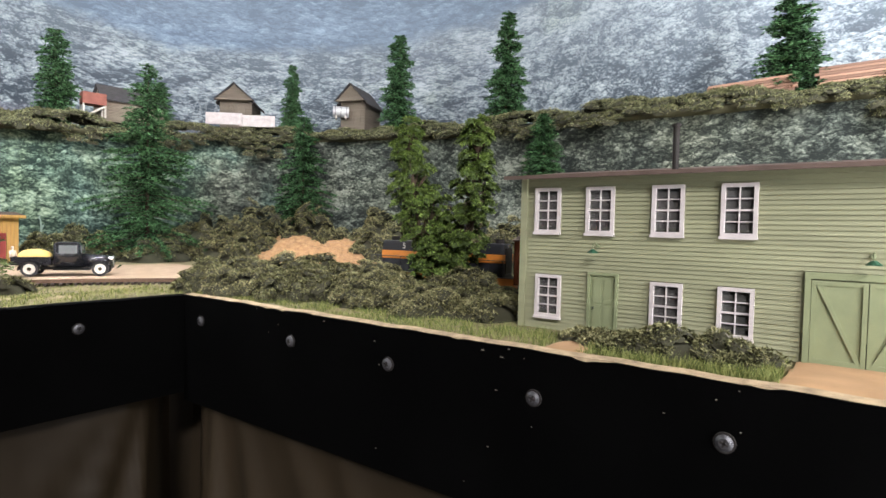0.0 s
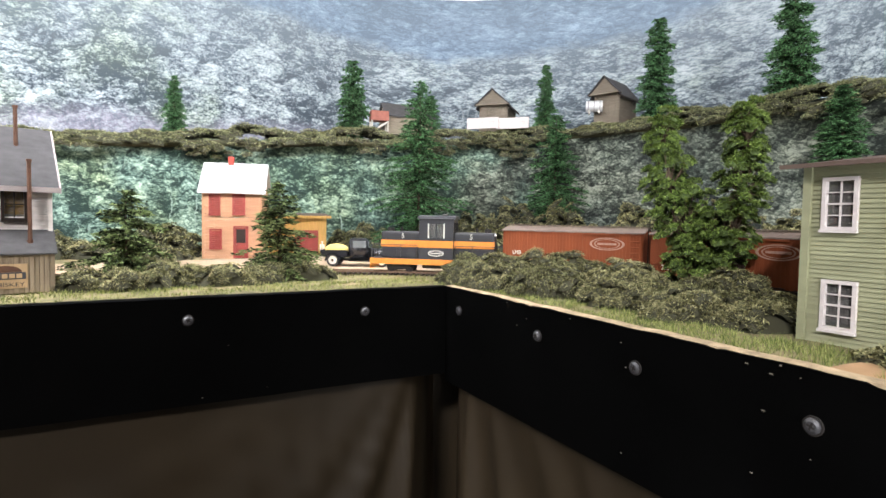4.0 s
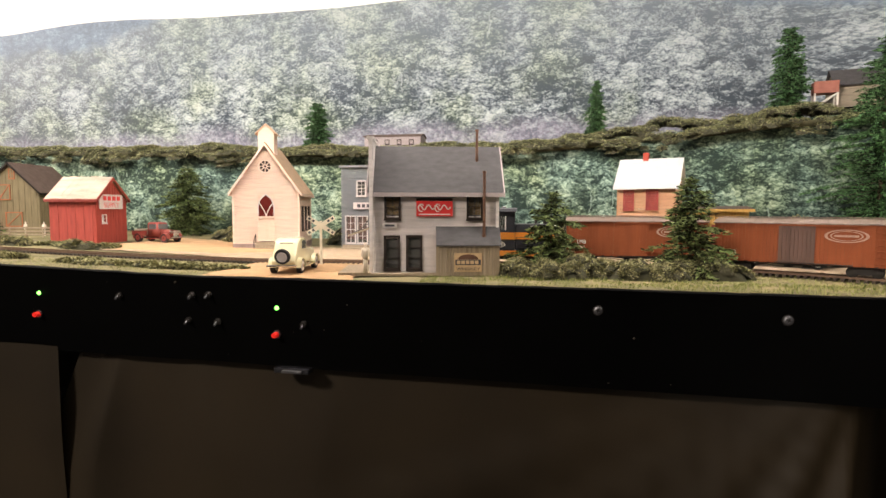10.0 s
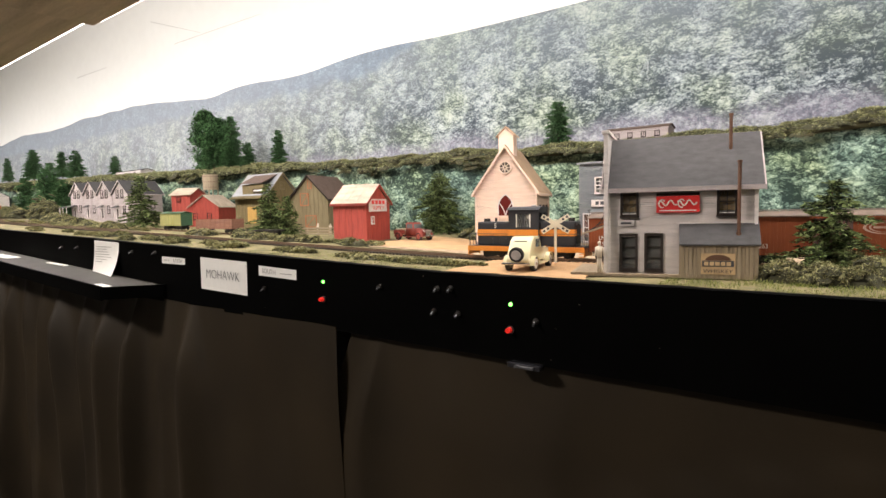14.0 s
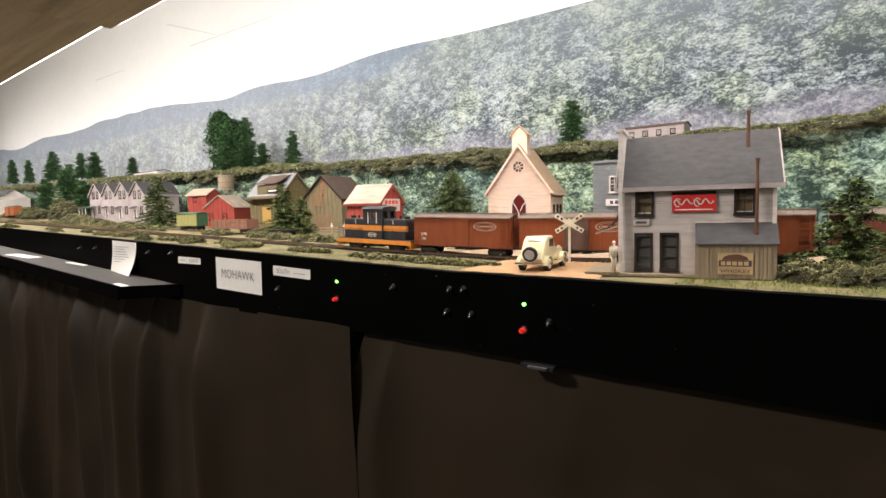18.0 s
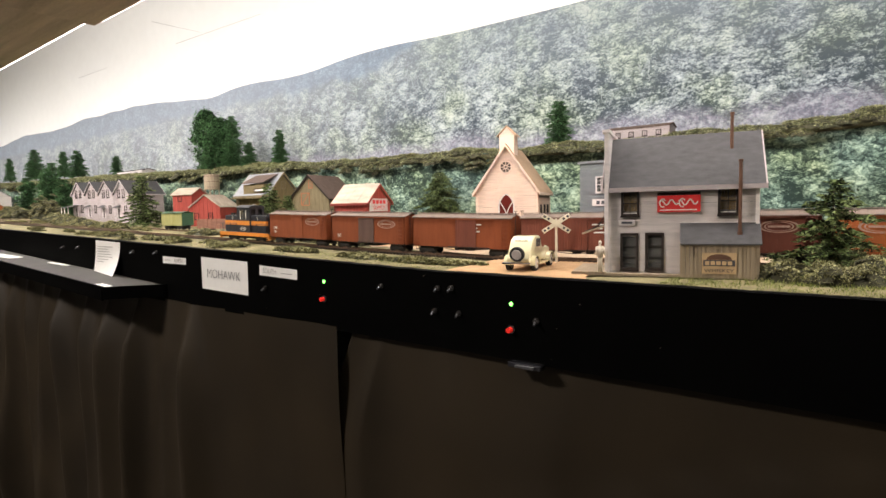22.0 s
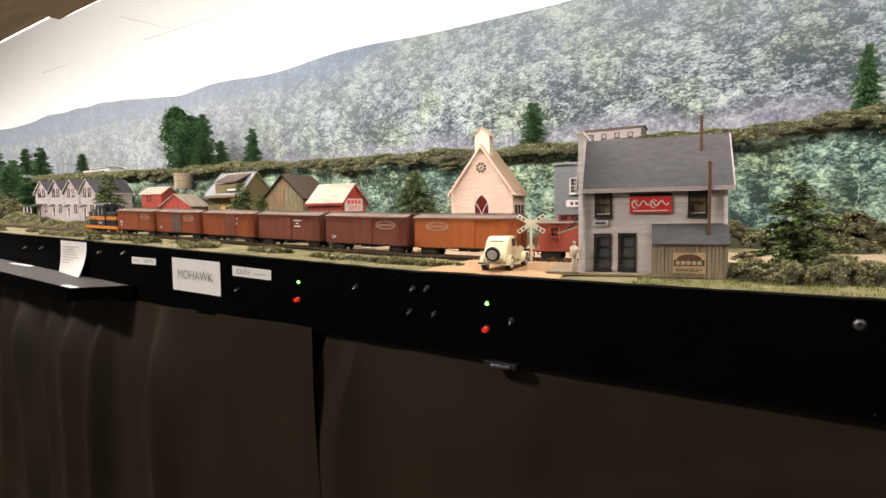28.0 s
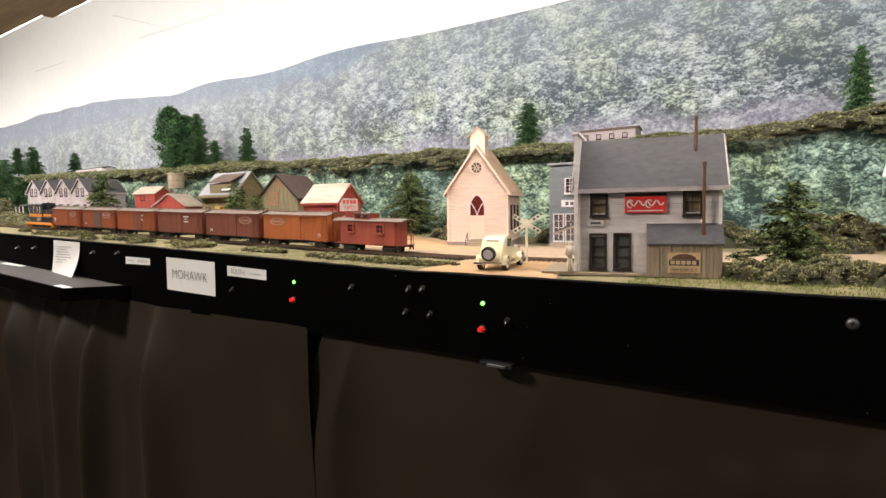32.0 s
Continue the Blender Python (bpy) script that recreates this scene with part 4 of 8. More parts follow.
def grey_store():
    W, D, E, R = 0.128, 0.068, 0.0905, 0.0435
    rz = 15
    c, s = math.cos(radians(rz)), math.sin(radians(rz))
    px, py = 0.082 + c * W / 2 - s * D / 2, 0.05 + s * W / 2 + c * D / 2
    u = lambda a: a - W / 2
    wins = [(u(0.0192), 0.0598, 0.0125, 0.0195), (u(0.1044), 0.0598, 0.0128, 0.0215)]
    doors = [(u(0.0185), 0.0072, 0.0125, 0.0315), (u(0.0415), 0.0072, 0.0125, 0.0318)]
    hol = [(a - w / 2, a + w / 2, b, b + h) for a, b, w, h in wins + doors]
    h = house("store", "weathered white clapboard general store with a false front", px, py, rz, W, D, E, R, "x", PALE, SLATE,
              board=0.0021, over=0.006, holes={"S": hol}, category="shop", z=0.0, corner=PALE, fascia=ROWB)
    m = face_pose("S", W, D)
    for a, b, w, hh in wins:
        window(h, m, a, b, w, hh, DKTRIM, 2, 2, 0.0022, back=AMBER)
    for a, b, w, hh in doors:
        # the dark sheet behind each pane stands in for the unlit shop inside
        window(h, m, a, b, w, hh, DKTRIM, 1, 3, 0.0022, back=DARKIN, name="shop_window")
    # false front on the west face
    f = siding(D + 0.012, 0.0, lambda x: 0.1395, ((-0.02, 0.02, 0.008, 0.034),), 0.0021)
    ff = part("false_front", under(f, face_pose("W", W + 0.004, D)), PALE, h, "clapboard false front above the roof")
    part("cornice", under(bx(-D / 2 - 0.008, D / 2 + 0.008, -0.004, 0.003, 0.1385, 0.1415), face_pose("W", W + 0.004, D)), PALE, ff)
    part("edge_board", bx(-W / 2 - 0.0042, -W / 2 - 0.0006, -D / 2 - 0.0072, -D / 2 - 0.0042, 0.0, 0.1395), PALE, ff)
    # porch deck and a brace to the west
    for k in range(9):
        part("porch_plank", bx(-W / 2 - 0.0355 + k * 0.0037, -W / 2 - 0.0322 + k * 0.0037, -D / 2 - 0.012, D / 2, 0.001, 0.0036), RAWWOOD, h)
    part("boardwalk", bx(-W / 2 - 0.036, W / 2 * 0.08, -D / 2 - 0.012, -D / 2 - 0.003, 0.0002, 0.0026), RAWWOOD, h)
    aw = bmesh.new()
    rod(aw, (-W / 2 - 0.027, -D / 2 + 0.002, 0.0405), (-W / 2 - 0.004, -D / 2 + 0.002, 0.0485), 0.0011, 6)
    part("awning_bar", aw, RAWWOOD, h, "slanting pale awning bar")
    for k in range(4):
        aw = bmesh.new()
        rod(aw, (-W / 2 - 0.024 + 0.004 * k, -D / 2 + 0.003, 0.043 + 0.001 * k), (-W / 2 - 0.004, -D / 2 + 0.003, 0.05 + 0.004 * k), 0.0004, 5)
        part("awning_stay", aw, TRUCKM, h)
    # lean-to
    x0, x1, y0 = u(0.0655), u(0.1285), -D / 2 - 0.0125
    lt = under(siding(x1 - x0, 0, lambda x: 0.031, (), 0.0032, False), pose((x0 + x1) / 2, y0, 0))
    part("lean_to_wall", lt, RAWWOOD, h, "raw weathered board lean-to", "stuff")
    for x, r in ((x0, -90), (x1, 90)):
        part("lean_to_wall", under(siding(0.0125, 0, lambda a: 0.034, (), 0.0032, False), pose(x, y0 + 0.0062, 0, 0, 0, r)), RAWWOOD, h, kind="stuff")
    shed_roof("lean_to_roof", h, x0 - 0.0015, x1 + 0.002, y0 - 0.003, 0.0305, -D / 2 + 0.0005, 0.0505, 0.0014, SLATE)
    sg = part("whiskey_sign", bx(u(0.0825), u(0.1105), y0 - 0.0022, y0 - 0.0012, 0.0045, 0.0235), mat_tansign, h, "tan painted tin sign with red and black device")
    part("band", bx(u(0.0835), u(0.1095), y0 - 0.0025, y0 - 0.0021, 0.0115, 0.0170), INK, sg)
    arc = bmesh.new()
    n = 14
    o = [(u(0.0965) + 0.0105 * math.cos(math.pi * k / n), 0.0172 + 0.0052 * math.sin(math.pi * k / n)) for k in range(n + 1)]
    prism(arc, o, "y", y0 - 0.0025, y0 - 0.0021)
    part("device", arc, RUST, sg)
    for k in range(5):
        a = u(0.0850) + 0.0046 * k
        part("mark", bx(a, a + 0.0036, y0 - 0.0028, y0 - 0.0024, 0.0125, 0.0160), mat_tansign, sg)
    words("lettering", "WHISKEY", 0.0046, INK, sg, pose(u(0.0965), y0 - 0.0024, 0.0072, 90), "dark lettering", 1.25)
    rs = part("red_sign", bx(u(0.0438), u(0.0813), -D / 2 - 0.0032, -D / 2 - 0.0018, 0.0608, 0.0765), REDSIGN, h, "worn red enamel sign with a white flowing device")
    sw = bmesh.new()
    for x0s, w_, a_ in ((0.0455, 0.0165, 0.0), (0.0625, 0.0165, 0.6)):
        for k in range(24):
            t0, t1 = k / 24, (k + 1) / 24
            za = 0.0695 + 0.0024 * math.sin(t0 * 12 + a_) + 0.001 * t0
            zb = 0.0695 + 0.0024 * math.sin(t1 * 12 + a_) + 0.001 * t1
            rod(sw, (u(x0s + w_ * t0), -D / 2 - 0.0033, za), (u(x0s + w_ * t1), -D / 2 - 0.0033, zb), 0.0007, 5)
    for q in (0.0462, 0.0632):
        n = 12
        for k in range(n):
            a0, a1 = 0.6 + 4.6 * k / n, 0.6 + 4.6 * (k + 1) / n
            rod(sw, (u(q + 0.0026 + 0.0028 * math.cos(a0)), -D / 2 - 0.0034, 0.0695 + 0.0038 * math.sin(a0)), (u(q + 0.0026 + 0.0028 * math.cos(a1)), -D / 2 - 0.0034, 0.0695 + 0.0038 * math.sin(a1)), 0.0006, 5)
    part("device", sw, WHITEINK, rs, "white flowing device")
    part("lower_line", bx(u(0.0465), u(0.0785), -D / 2 - 0.0035, -D / 2 - 0.0031, 0.0624, 0.0634), WHITEINK, rs)
    part("top_strip", bx(u(0.0438), u(0.0813), -D / 2 - 0.003, -D / 2 - 0.0016, 0.0768, 0.0795), DKTRIM, rs)
    nb = part("name_board", bx(u(0.0092), u(0.0236), -D / 2 - 0.003, -D / 2 - 0.0018, 0.0485, 0.0541), WHITE, h, "small white board with illegible lettering")
    part("lettering", bx(u(0.0115), u(0.0213), -D / 2 - 0.0033, -D / 2 - 0.0029, 0.0503, 0.0524), INK, nb, "illegible dark lettering")
    for a, z0, z1, yy in ((0.1085, 0.113, 0.152, -0.012), (0.1135, 0.0405, 0.106, -D / 2 - 0.0075)):
        p = bmesh.new()
        rod(p, (u(a), yy, z0 - 0.01), (u(a) , yy, z1), 0.0015, 10)
        rod(p, (u(a), yy, z1 - 0.001), (u(a), yy, z1 + 0.001), 0.002, 10)
        rod(p, (u(a), yy, z0 - 0.001), (u(a), yy, z0 + 0.0015), 0.0023, 10)
        part("stove_pipe", p, RUST, h, "rusty stove pipe")
    return h


mat_tansign = mat("tan_sign_paint", (0.52, 0.36, 0.2), 0.7)


def church():
    W, D, E, R = 0.1017, 0.134, 0.0955, 0.072
    rz = 18.3
    c, s = math.cos(radians(rz)), math.sin(radians(rz))
    px, py = -0.2422 + c * W / 2 - s * D / 2, 0.2973 + s * W / 2 + c * D / 2
    arch = (-0.0125, 0.0125, 0.053, 0.088)
    h = house("church", "cream clapboard country church with an open belfry", px, py, rz, W, D, E, R, "y", CREAMB, CEDAR, board=0.0026, over=0.006,
              holes={"S": [arch, (-0.012, 0.012, 0.012, 0.05)], "E": [(x - 0.006, x + 0.006, 0.03, 0.068) for x in (-0.036, 0.0, 0.036)]},
              category="church", z=0.003, corner=CREAMB, fascia=CREAMB, low=0.009, shingle=0.009)
    m = face_pose("S", W, D)
    st = bmesh.new()
    random.seed(7)
    for side in FACES:
        span = W if side in "SN" else D
        x = -span / 2
        mm = face_pose(side, W, D)
        while x < span / 2 - 0.001:
            w_ = min(random.uniform(0.004, 0.009), span / 2 - x)
            for z in (0.0, 0.0048):
                b = bx(x, x + w_ - 0.0004, -0.0016 - random.random() * 0.0008, 0.002, z - 0.003, z + 0.0043)
                b.transform(mm)
                tm = bpy.data.meshes.new("s")
                b.to_mesh(tm)
                b.free()
                st.from_mesh(tm)
                bpy.data.meshes.remove(tm)
            x += w_
    part("foundation", st, STONE, h, "rough stone foundation")
    # pointed window over the door
    fr = bmesh.new()
    n = 10
    left = [(-0.0125 + 0.025 * (1 - math.cos(math.pi / 3 * k / n)) , 0.066 + 0.025 * math.sin(math.pi / 3 * k / n)) for k in range(n + 1)]
    pts = [(-0.0125, 0.053)] + left
    full = pts + [(-x, z) for x, z in reversed(pts[:-1])]
    for a, b in zip(full, full[1:]):
        rod(fr, (a[0], -0.0016, a[1]), (b[0], -0.0016, b[1]), 0.001, 6)
    for sgn in (-1, 1):
        cur = [(sgn * (0.0005 + 0.011 * (k / 8) ** 1.6), 0.053 + 0.022 * k / 8) for k in range(9)]
        for a, b in zip(cur, cur[1:]):
            rod(fr, (a[0], -0.0014, a[1]), (b[0], -0.0014, b[1]), 0.0008, 6)
    aw = part("arched_window", under(fr, m), WHITE, h, "pointed window with white tracery")
    gl = bmesh.new()
    prism(gl, full, "y", -0.0013, -0.0007)
    part("pane", under(gl, m), mat_ruby, aw)
    part("surround", under(bx(-0.0135, 0.0135, -0.0006, 0.0014, 0.053, 0.0905), m), CREAMB, aw)
    for sgn in (-1, 1):
        door(h, m, sgn * 0.0062, 0.0125, 0.0118, 0.037, CREAMB, CREAMB, 0.001, 2, False)
    for k in range(3):
        part("step", bx(-0.016, 0.016, -D / 2 - 0.004 * (3 - k) - 0.002, -D / 2 - 0.0018, 0.0002 + 0.004 * k, 0.004 + 0.004 * k), RAWWOOD, h)
    ra = bmesh.new()
    rod(ra, (-0.017, -D / 2 - 0.015, 0), (-0.017, -D / 2 - 0.015, 0.014), 0.0006, 6)
    rod(ra, (-0.017, -D / 2 - 0.002, 0.01), (-0.017, -D / 2 - 0.002, 0.024), 0.0006, 6)
    rod(ra, (-0.017, -D / 2 - 0.015, 0.014), (-0.017, -D / 2 - 0.002, 0.024), 0.0006, 6)
    part("hand_rail", ra, DKTRIM, h)
    # round window
    ro = bmesh.new()
    n = 24
    for rr, th in ((0.0098, 0.0011), (0.0025, 0.0007)):
        for k in range(n):
            a, b = 2 * math.pi * k / n, 2 * math.pi * (k + 1) / n
            rod(ro, (rr * math.cos(a), -0.0022, 0.132 + rr * math.sin(a)), (rr * math.cos(b), -0.0022, 0.132 + rr * math.sin(b)), th, 5)
    for k in range(8):
        a = math.pi * k / 4
        rod(ro, (0.0022 * math.cos(a), -0.0022, 0.132 + 0.0022 * math.sin(a)), (0.0095 * math.cos(a), -0.0022, 0.132 + 0.0095 * math.sin(a)), 0.0007, 5)
    rw = part("round_window", under(ro, m), CREAMB, h, "round window with eight spokes")
    dk = bmesh.new()
    rod(dk, (0, -0.0017, 0.132), (0, -0.0009, 0.132), 0.0095, 24)
    part("pane", under(dk, m), DKTRIM, rw)
    me = face_pose("E", W, D)
    for x in (-0.036, 0.0, 0.036):
        window(h, me, x, 0.03, 0.011, 0.038, DKTRIM, 2, 3, 0.0015)
    # belfry
    b0, b1, top = -D / 2 + 0.008, -D / 2 + 0.036, E + R
    bel = bmesh.new()
    box(bel, -0.0125, 0.0125, b0, b1, top - 0.018, top + 0.019)
    for y in (b0 - 0.0004, b1 - 0.0006):
        prism(bel, [(-0.0125, top + 0.019), (0.0125, top + 0.019), (0, top + 0.031)], "y", y, y + 0.001)
    part("belfry", bel, CREAMB, h)
    for sgn in (-1, 1):
        r = bmesh.new()
        prism(r, [(0, top + 0.0315), (sgn * 0.0165, top + 0.0155), (sgn * 0.0165, top + 0.0172), (0, top + 0.0334)], "y", b0 - 0.003, b1 + 0.003)
        part("belfry_roof", r, CEDAR, h)
    return h


mat_ruby = mat("dark_ruby_glass", (0.1, 0.015, 0.012), 0.1, bump=0)


def orange_house():
    W, D, E, R = 0.084, 0.085, 0.106, 0.0415
    rz = -16.5
    c, s = math.cos(radians(rz)), math.sin(radians(rz))
    px, py = 0.3553 + c * W / 2 - s * D / 2, 0.4345 + s * W / 2 + c * D / 2
    u = lambda a: a - W / 2
    wins = [(u(0.0165), 0.069, 0.0125, 0.027), (u(0.0515), 0.070, 0.0145, 0.029), (u(0.018), 0.0175, 0.0135, 0.026)]
    h = house("farm_house", "faded orange clapboard house with red shutters and tin roof", px, py, rz, W, D, E, R, "x", ORANGEB, TIN, board=0.0053, over=0.007,
              holes={"S": [(a - w / 2, a + w / 2, b, b + t) for a, b, w, t in wins] + [(u(0.0455), u(0.0635), -1, 0.05)]}, corner=ORANGEB, z=0.0)
    m = face_pose("S", W, D)
    for a, b, w, t in wins:
        wn = window(h, m, a, b, w, t, REDT, 1, 1, 0.002)
        for k in range(9):
            z = b + t * k / 9
            part("slat", under(bx(a - w / 2, a + w / 2, -0.0012, -0.0002, z + 0.0003, z + t / 9 - 0.0003), m), REDT, wn)
    door(h, m, u(0.0545), 0.0006, 0.0175, 0.0475, REDT, REDT, 0.0022, 2, True, DKTRIM)
    ch = bmesh.new()
    box(ch, u(0.030), u(0.038), -0.004, 0.004, E + R - 0.008, E + R + 0.012)
    box(ch, u(0.0293), u(0.0387), -0.0047, 0.0047, E + R + 0.0085, E + R + 0.0105)
    part("chimney", ch, BRICK, h, "small red brick chimney")
    for sgn in (-1, 1):
        for k in range(6):
            x = -W / 2 - 0.007 + (W + 0.014) * (k + 0.5) / 6
            b = bmesh.new()
            ln = D / 2 + 0.007
            dz = R * 0.007 / (D / 2)
            prism(b, [(0, E + R + 0.0024), (sgn * ln, E - dz + 0.0024), (sgn * ln, E - dz + 0.003), (0, E + R + 0.003)], "x", x - 0.0004, x + 0.0004)
            part("roof_seam", b, TIN, h)
    return h


def ochre_garage():
    W, D = 0.1, 0.06
    h = thing("garage", "ochre board garage with a red braced door", "garage", 0.517, 0.527, 0.0, -8)
    holes = [(-0.004, 0.036, -1, 0.043)]
    part("wall", under(siding(W, 0, lambda x: 0.066, holes, 0.0042, False), face_pose("S", W, D)), YELLOWB, h, kind="stuff")
    for side in "ENW":
        part("wall", under(siding(W if side == "N" else D, 0, lambda x: 0.066, (), 0.0042, False), face_pose(side, W, D)), YELLOWB, h, kind="stuff")
    m = face_pose("S", W, D)
    leaf = part("garage_door", under(bx(-0.004, 0.036, -0.0016, 0.0005, 0.0006, 0.043), m), REDT, h, "red braced door")
    for z in (0.001, 0.0395):
        part("batten", under(bx(-0.004, 0.036, -0.0026, -0.0016, z, z + 0.003), m), REDT, leaf)
    b = bmesh.new()
    prism(b, [(-0.003, 0.004), (0.0, 0.004), (0.035, 0.039), (0.032, 0.039)], "y", -0.0026, -0.0016)
    part("brace", under(b, m), REDT, leaf)
    shed_roof("roof", h, -W / 2 - 0.006, W / 2 + 0.008, -D / 2 - 0.008, 0.0665, D / 2 + 0.006, 0.072, 0.002, BROWNROOF, "brown felt roof")
    part("eave_board", bx(-W / 2 - 0.006, W / 2 + 0.008, -D / 2 - 0.0092, -D / 2 - 0.008, 0.0645, 0.0688), YELLOWB, h)
    return h


def grey_shop():
    W, D, H = 0.12, 0.09, 0.137
    h = thing("shop", "dark grey false-fronted shop with white sash windows", "shop", -0.093 + W / 2, 0.38 + D / 2, 0.0, 0)
    u = lambda a: a - W / 2
    win = (u(0.0355), 0.0905, 0.0135, 0.0225)
    doors = [(u(0.016), 0.012, 0.0155, 0.043), (u(0.037), 0.012, 0.0155, 0.043), (u(0.08), 0.012, 0.03, 0.043)]
    hol = [(a - w / 2, a + w / 2, b, b + t) for a, b, w, t in [win] + doors]
    part("wall", under(siding(W, 0.004, lambda x: H, hol, 0.0026), face_pose("S", W, D)), GREYB, h, kind="stuff")
    for side in "ENW":
        part("wall", under(siding(W if side == "N" else D, 0.004, lambda x: H - 0.012, (), 0.0026), face_pose(side, W, D)), GREYB, h, kind="stuff")
    m = face_pose("S", W, D)
    window(h, m, *win, WHITE, 2, 4, 0.0018)
    for q in doors:
        window(h, m, *q, WHITE, 2, 4, 0.0016, name="shop_window", back=mat_redlit)
    part("cornice", bx(-W / 2 - 0.003, W / 2 + 0.003, -D / 2 - 0.004, -D / 2 + 0.003, H - 0.001, H + 0.003), GREYB, h)
    part("roof", bx(-W / 2, W / 2, -D / 2 + 0.003, D / 2, H - 0.014, H - 0.012), SLATE, h)
    sg = part("sign_board", bx(u(0.022), u(0.075), -D / 2 - 0.0035, -D / 2 - 0.002, 0.0675, 0.0785), WHITE, h, "white sign board with half-hidden lettering")
    for k in range(5):
        a = u(0.029) + 0.0082 * k
        part("lettering", bx(a, a + 0.0056, -D / 2 - 0.0038, -D / 2 - 0.0034, 0.0702, 0.0757), INK, sg, "illegible dark lettering")
    for k in range(2):
        part("step", bx(-W / 2 + 0.004, W / 2, -D / 2 - 0.016 + 0.008 * k, -D / 2 - 0.002, 0.004 * k, 0.004 + 0.004 * k), RAWWOOD, h)
    return h


mat_redlit = mat("dull_red_goods", (0.3, 0.12, 0.1), 0.8, scale=900)


def feed_store():
    W, D, E, R = 0.074, 0.083, 0.074, 0.033
    rz = 12
    c, s = math.cos(radians(rz)), math.sin(radians(rz))
    px, py = -0.537 + c * W / 2 - s * D / 2, 0.242 + s * W / 2 + c * D / 2
    h = house("feed_store", "bright red board feed store with a patched tin roof", px, py, rz, W, D, E, R, "x", REDB, OLDTIN, board=0.0045, over=0.005, lap=False,
              holes={"E": [(-0.028, -0.0165, 0.034, 0.047)]}, category="shop", fascia=REDT)
    m = face_pose("E", W, D)
    window(h, m, -0.0222, 0.0345, 0.009, 0.0115, WHITE, 2, 2, 0.0016)
    sg = part("sign_board", under(bx(-0.0365, 0.027, -0.004, -0.0025, 0.0565, 0.0805), m), WHITE, h, "white board with red lettering")
    for k in range(4):
        part("lettering", under(bx(-0.027 + 0.0125 * k, -0.0185 + 0.0125 * k, -0.0044, -0.0039, 0.0705, 0.0775), m), REDSIGN, sg, "illegible red lettering")
    words("lettering", "SUPPLY", 0.0115, REDSIGN, sg, m @ Matrix.Translation((-0.0045, -0.0042, 0.0625)) @ pose(0, 0, 0, 90), "red lettering", 1.1)
    for sgn in (-1, 1):
        for k in range(7):
            x = -W / 2 - 0.005 + (W + 0.01) * k / 7
            lift = 0.0004 + 0.0004 * (k * 5 % 3)
            b = bmesh.new()
            ln, dz = D / 2 + 0.005, R * 0.005 / (D / 2)
            prism(b, [(0, E + R + 0.0022), (sgn * ln, E - dz + 0.0022), (sgn * ln, E - dz + 0.0026 + lift), (0, E + R + 0.0026 + lift)], "x", x, x + (W + 0.01) / 7 - 0.0003)
            part("roof_sheet", b, OLDTIN, h)
    part("footing", bx(-W / 2, W / 2, -D / 2, D / 2, -0.004, 0.0008), RAWWOOD, h)
    return h


def olive_barn():
    W, D, E, R = 0.112, 0.12, 0.078, 0.055
    h = house("barn", "olive brown board barn with orange-trimmed doors", -0.8465, 0.4818, 14, W, D, E, R, "y", OLIVEB, BROWNROOF, board=0.004, over=0.007, lap=False,
              category="barn", z=0.026, low=-0.012, fascia=DKTRIM)
    m = face_pose("S", W, D)
    window(h, m, 0.004, 0.103, 0.009, 0.017, mat_rusttrim, 2, 2, 0.0015)
    for x, z, w, t in ((-0.012, 0.058, 0.026, 0.032), (0.006, 0.004, 0.034, 0.03)):
        d = part("barn_door", under(bx(x - w / 2, x + w / 2, -0.0026, -0.001, z, z + t), m), OLIVEB, h)
        for a, b, e, f in ((x - w / 2, x - w / 2 + 0.002, z, z + t), (x + w / 2 - 0.002, x + w / 2, z, z + t), (x - w / 2, x + w / 2, z, z + 0.002), (x - w / 2, x + w / 2, z + t - 0.002, z + t)):
            part("trim", under(bx(a, b, -0.0036, -0.0026, e, f), m), mat_rusttrim, d)
        b = bmesh.new()
        prism(b, [(x - w / 2 + 0.002, z + 0.002), (x - w / 2 + 0.004, z + 0.002), (x + w / 2 - 0.002, z + t - 0.002), (x + w / 2 - 0.004, z + t - 0.002)], "y", -0.0036, -0.0026)
        part("brace", under(b, m), mat_rusttrim, d)
    return h


mat_rusttrim = mat("rust_orange_trim", (0.36, 0.12, 0.05), 0.7)


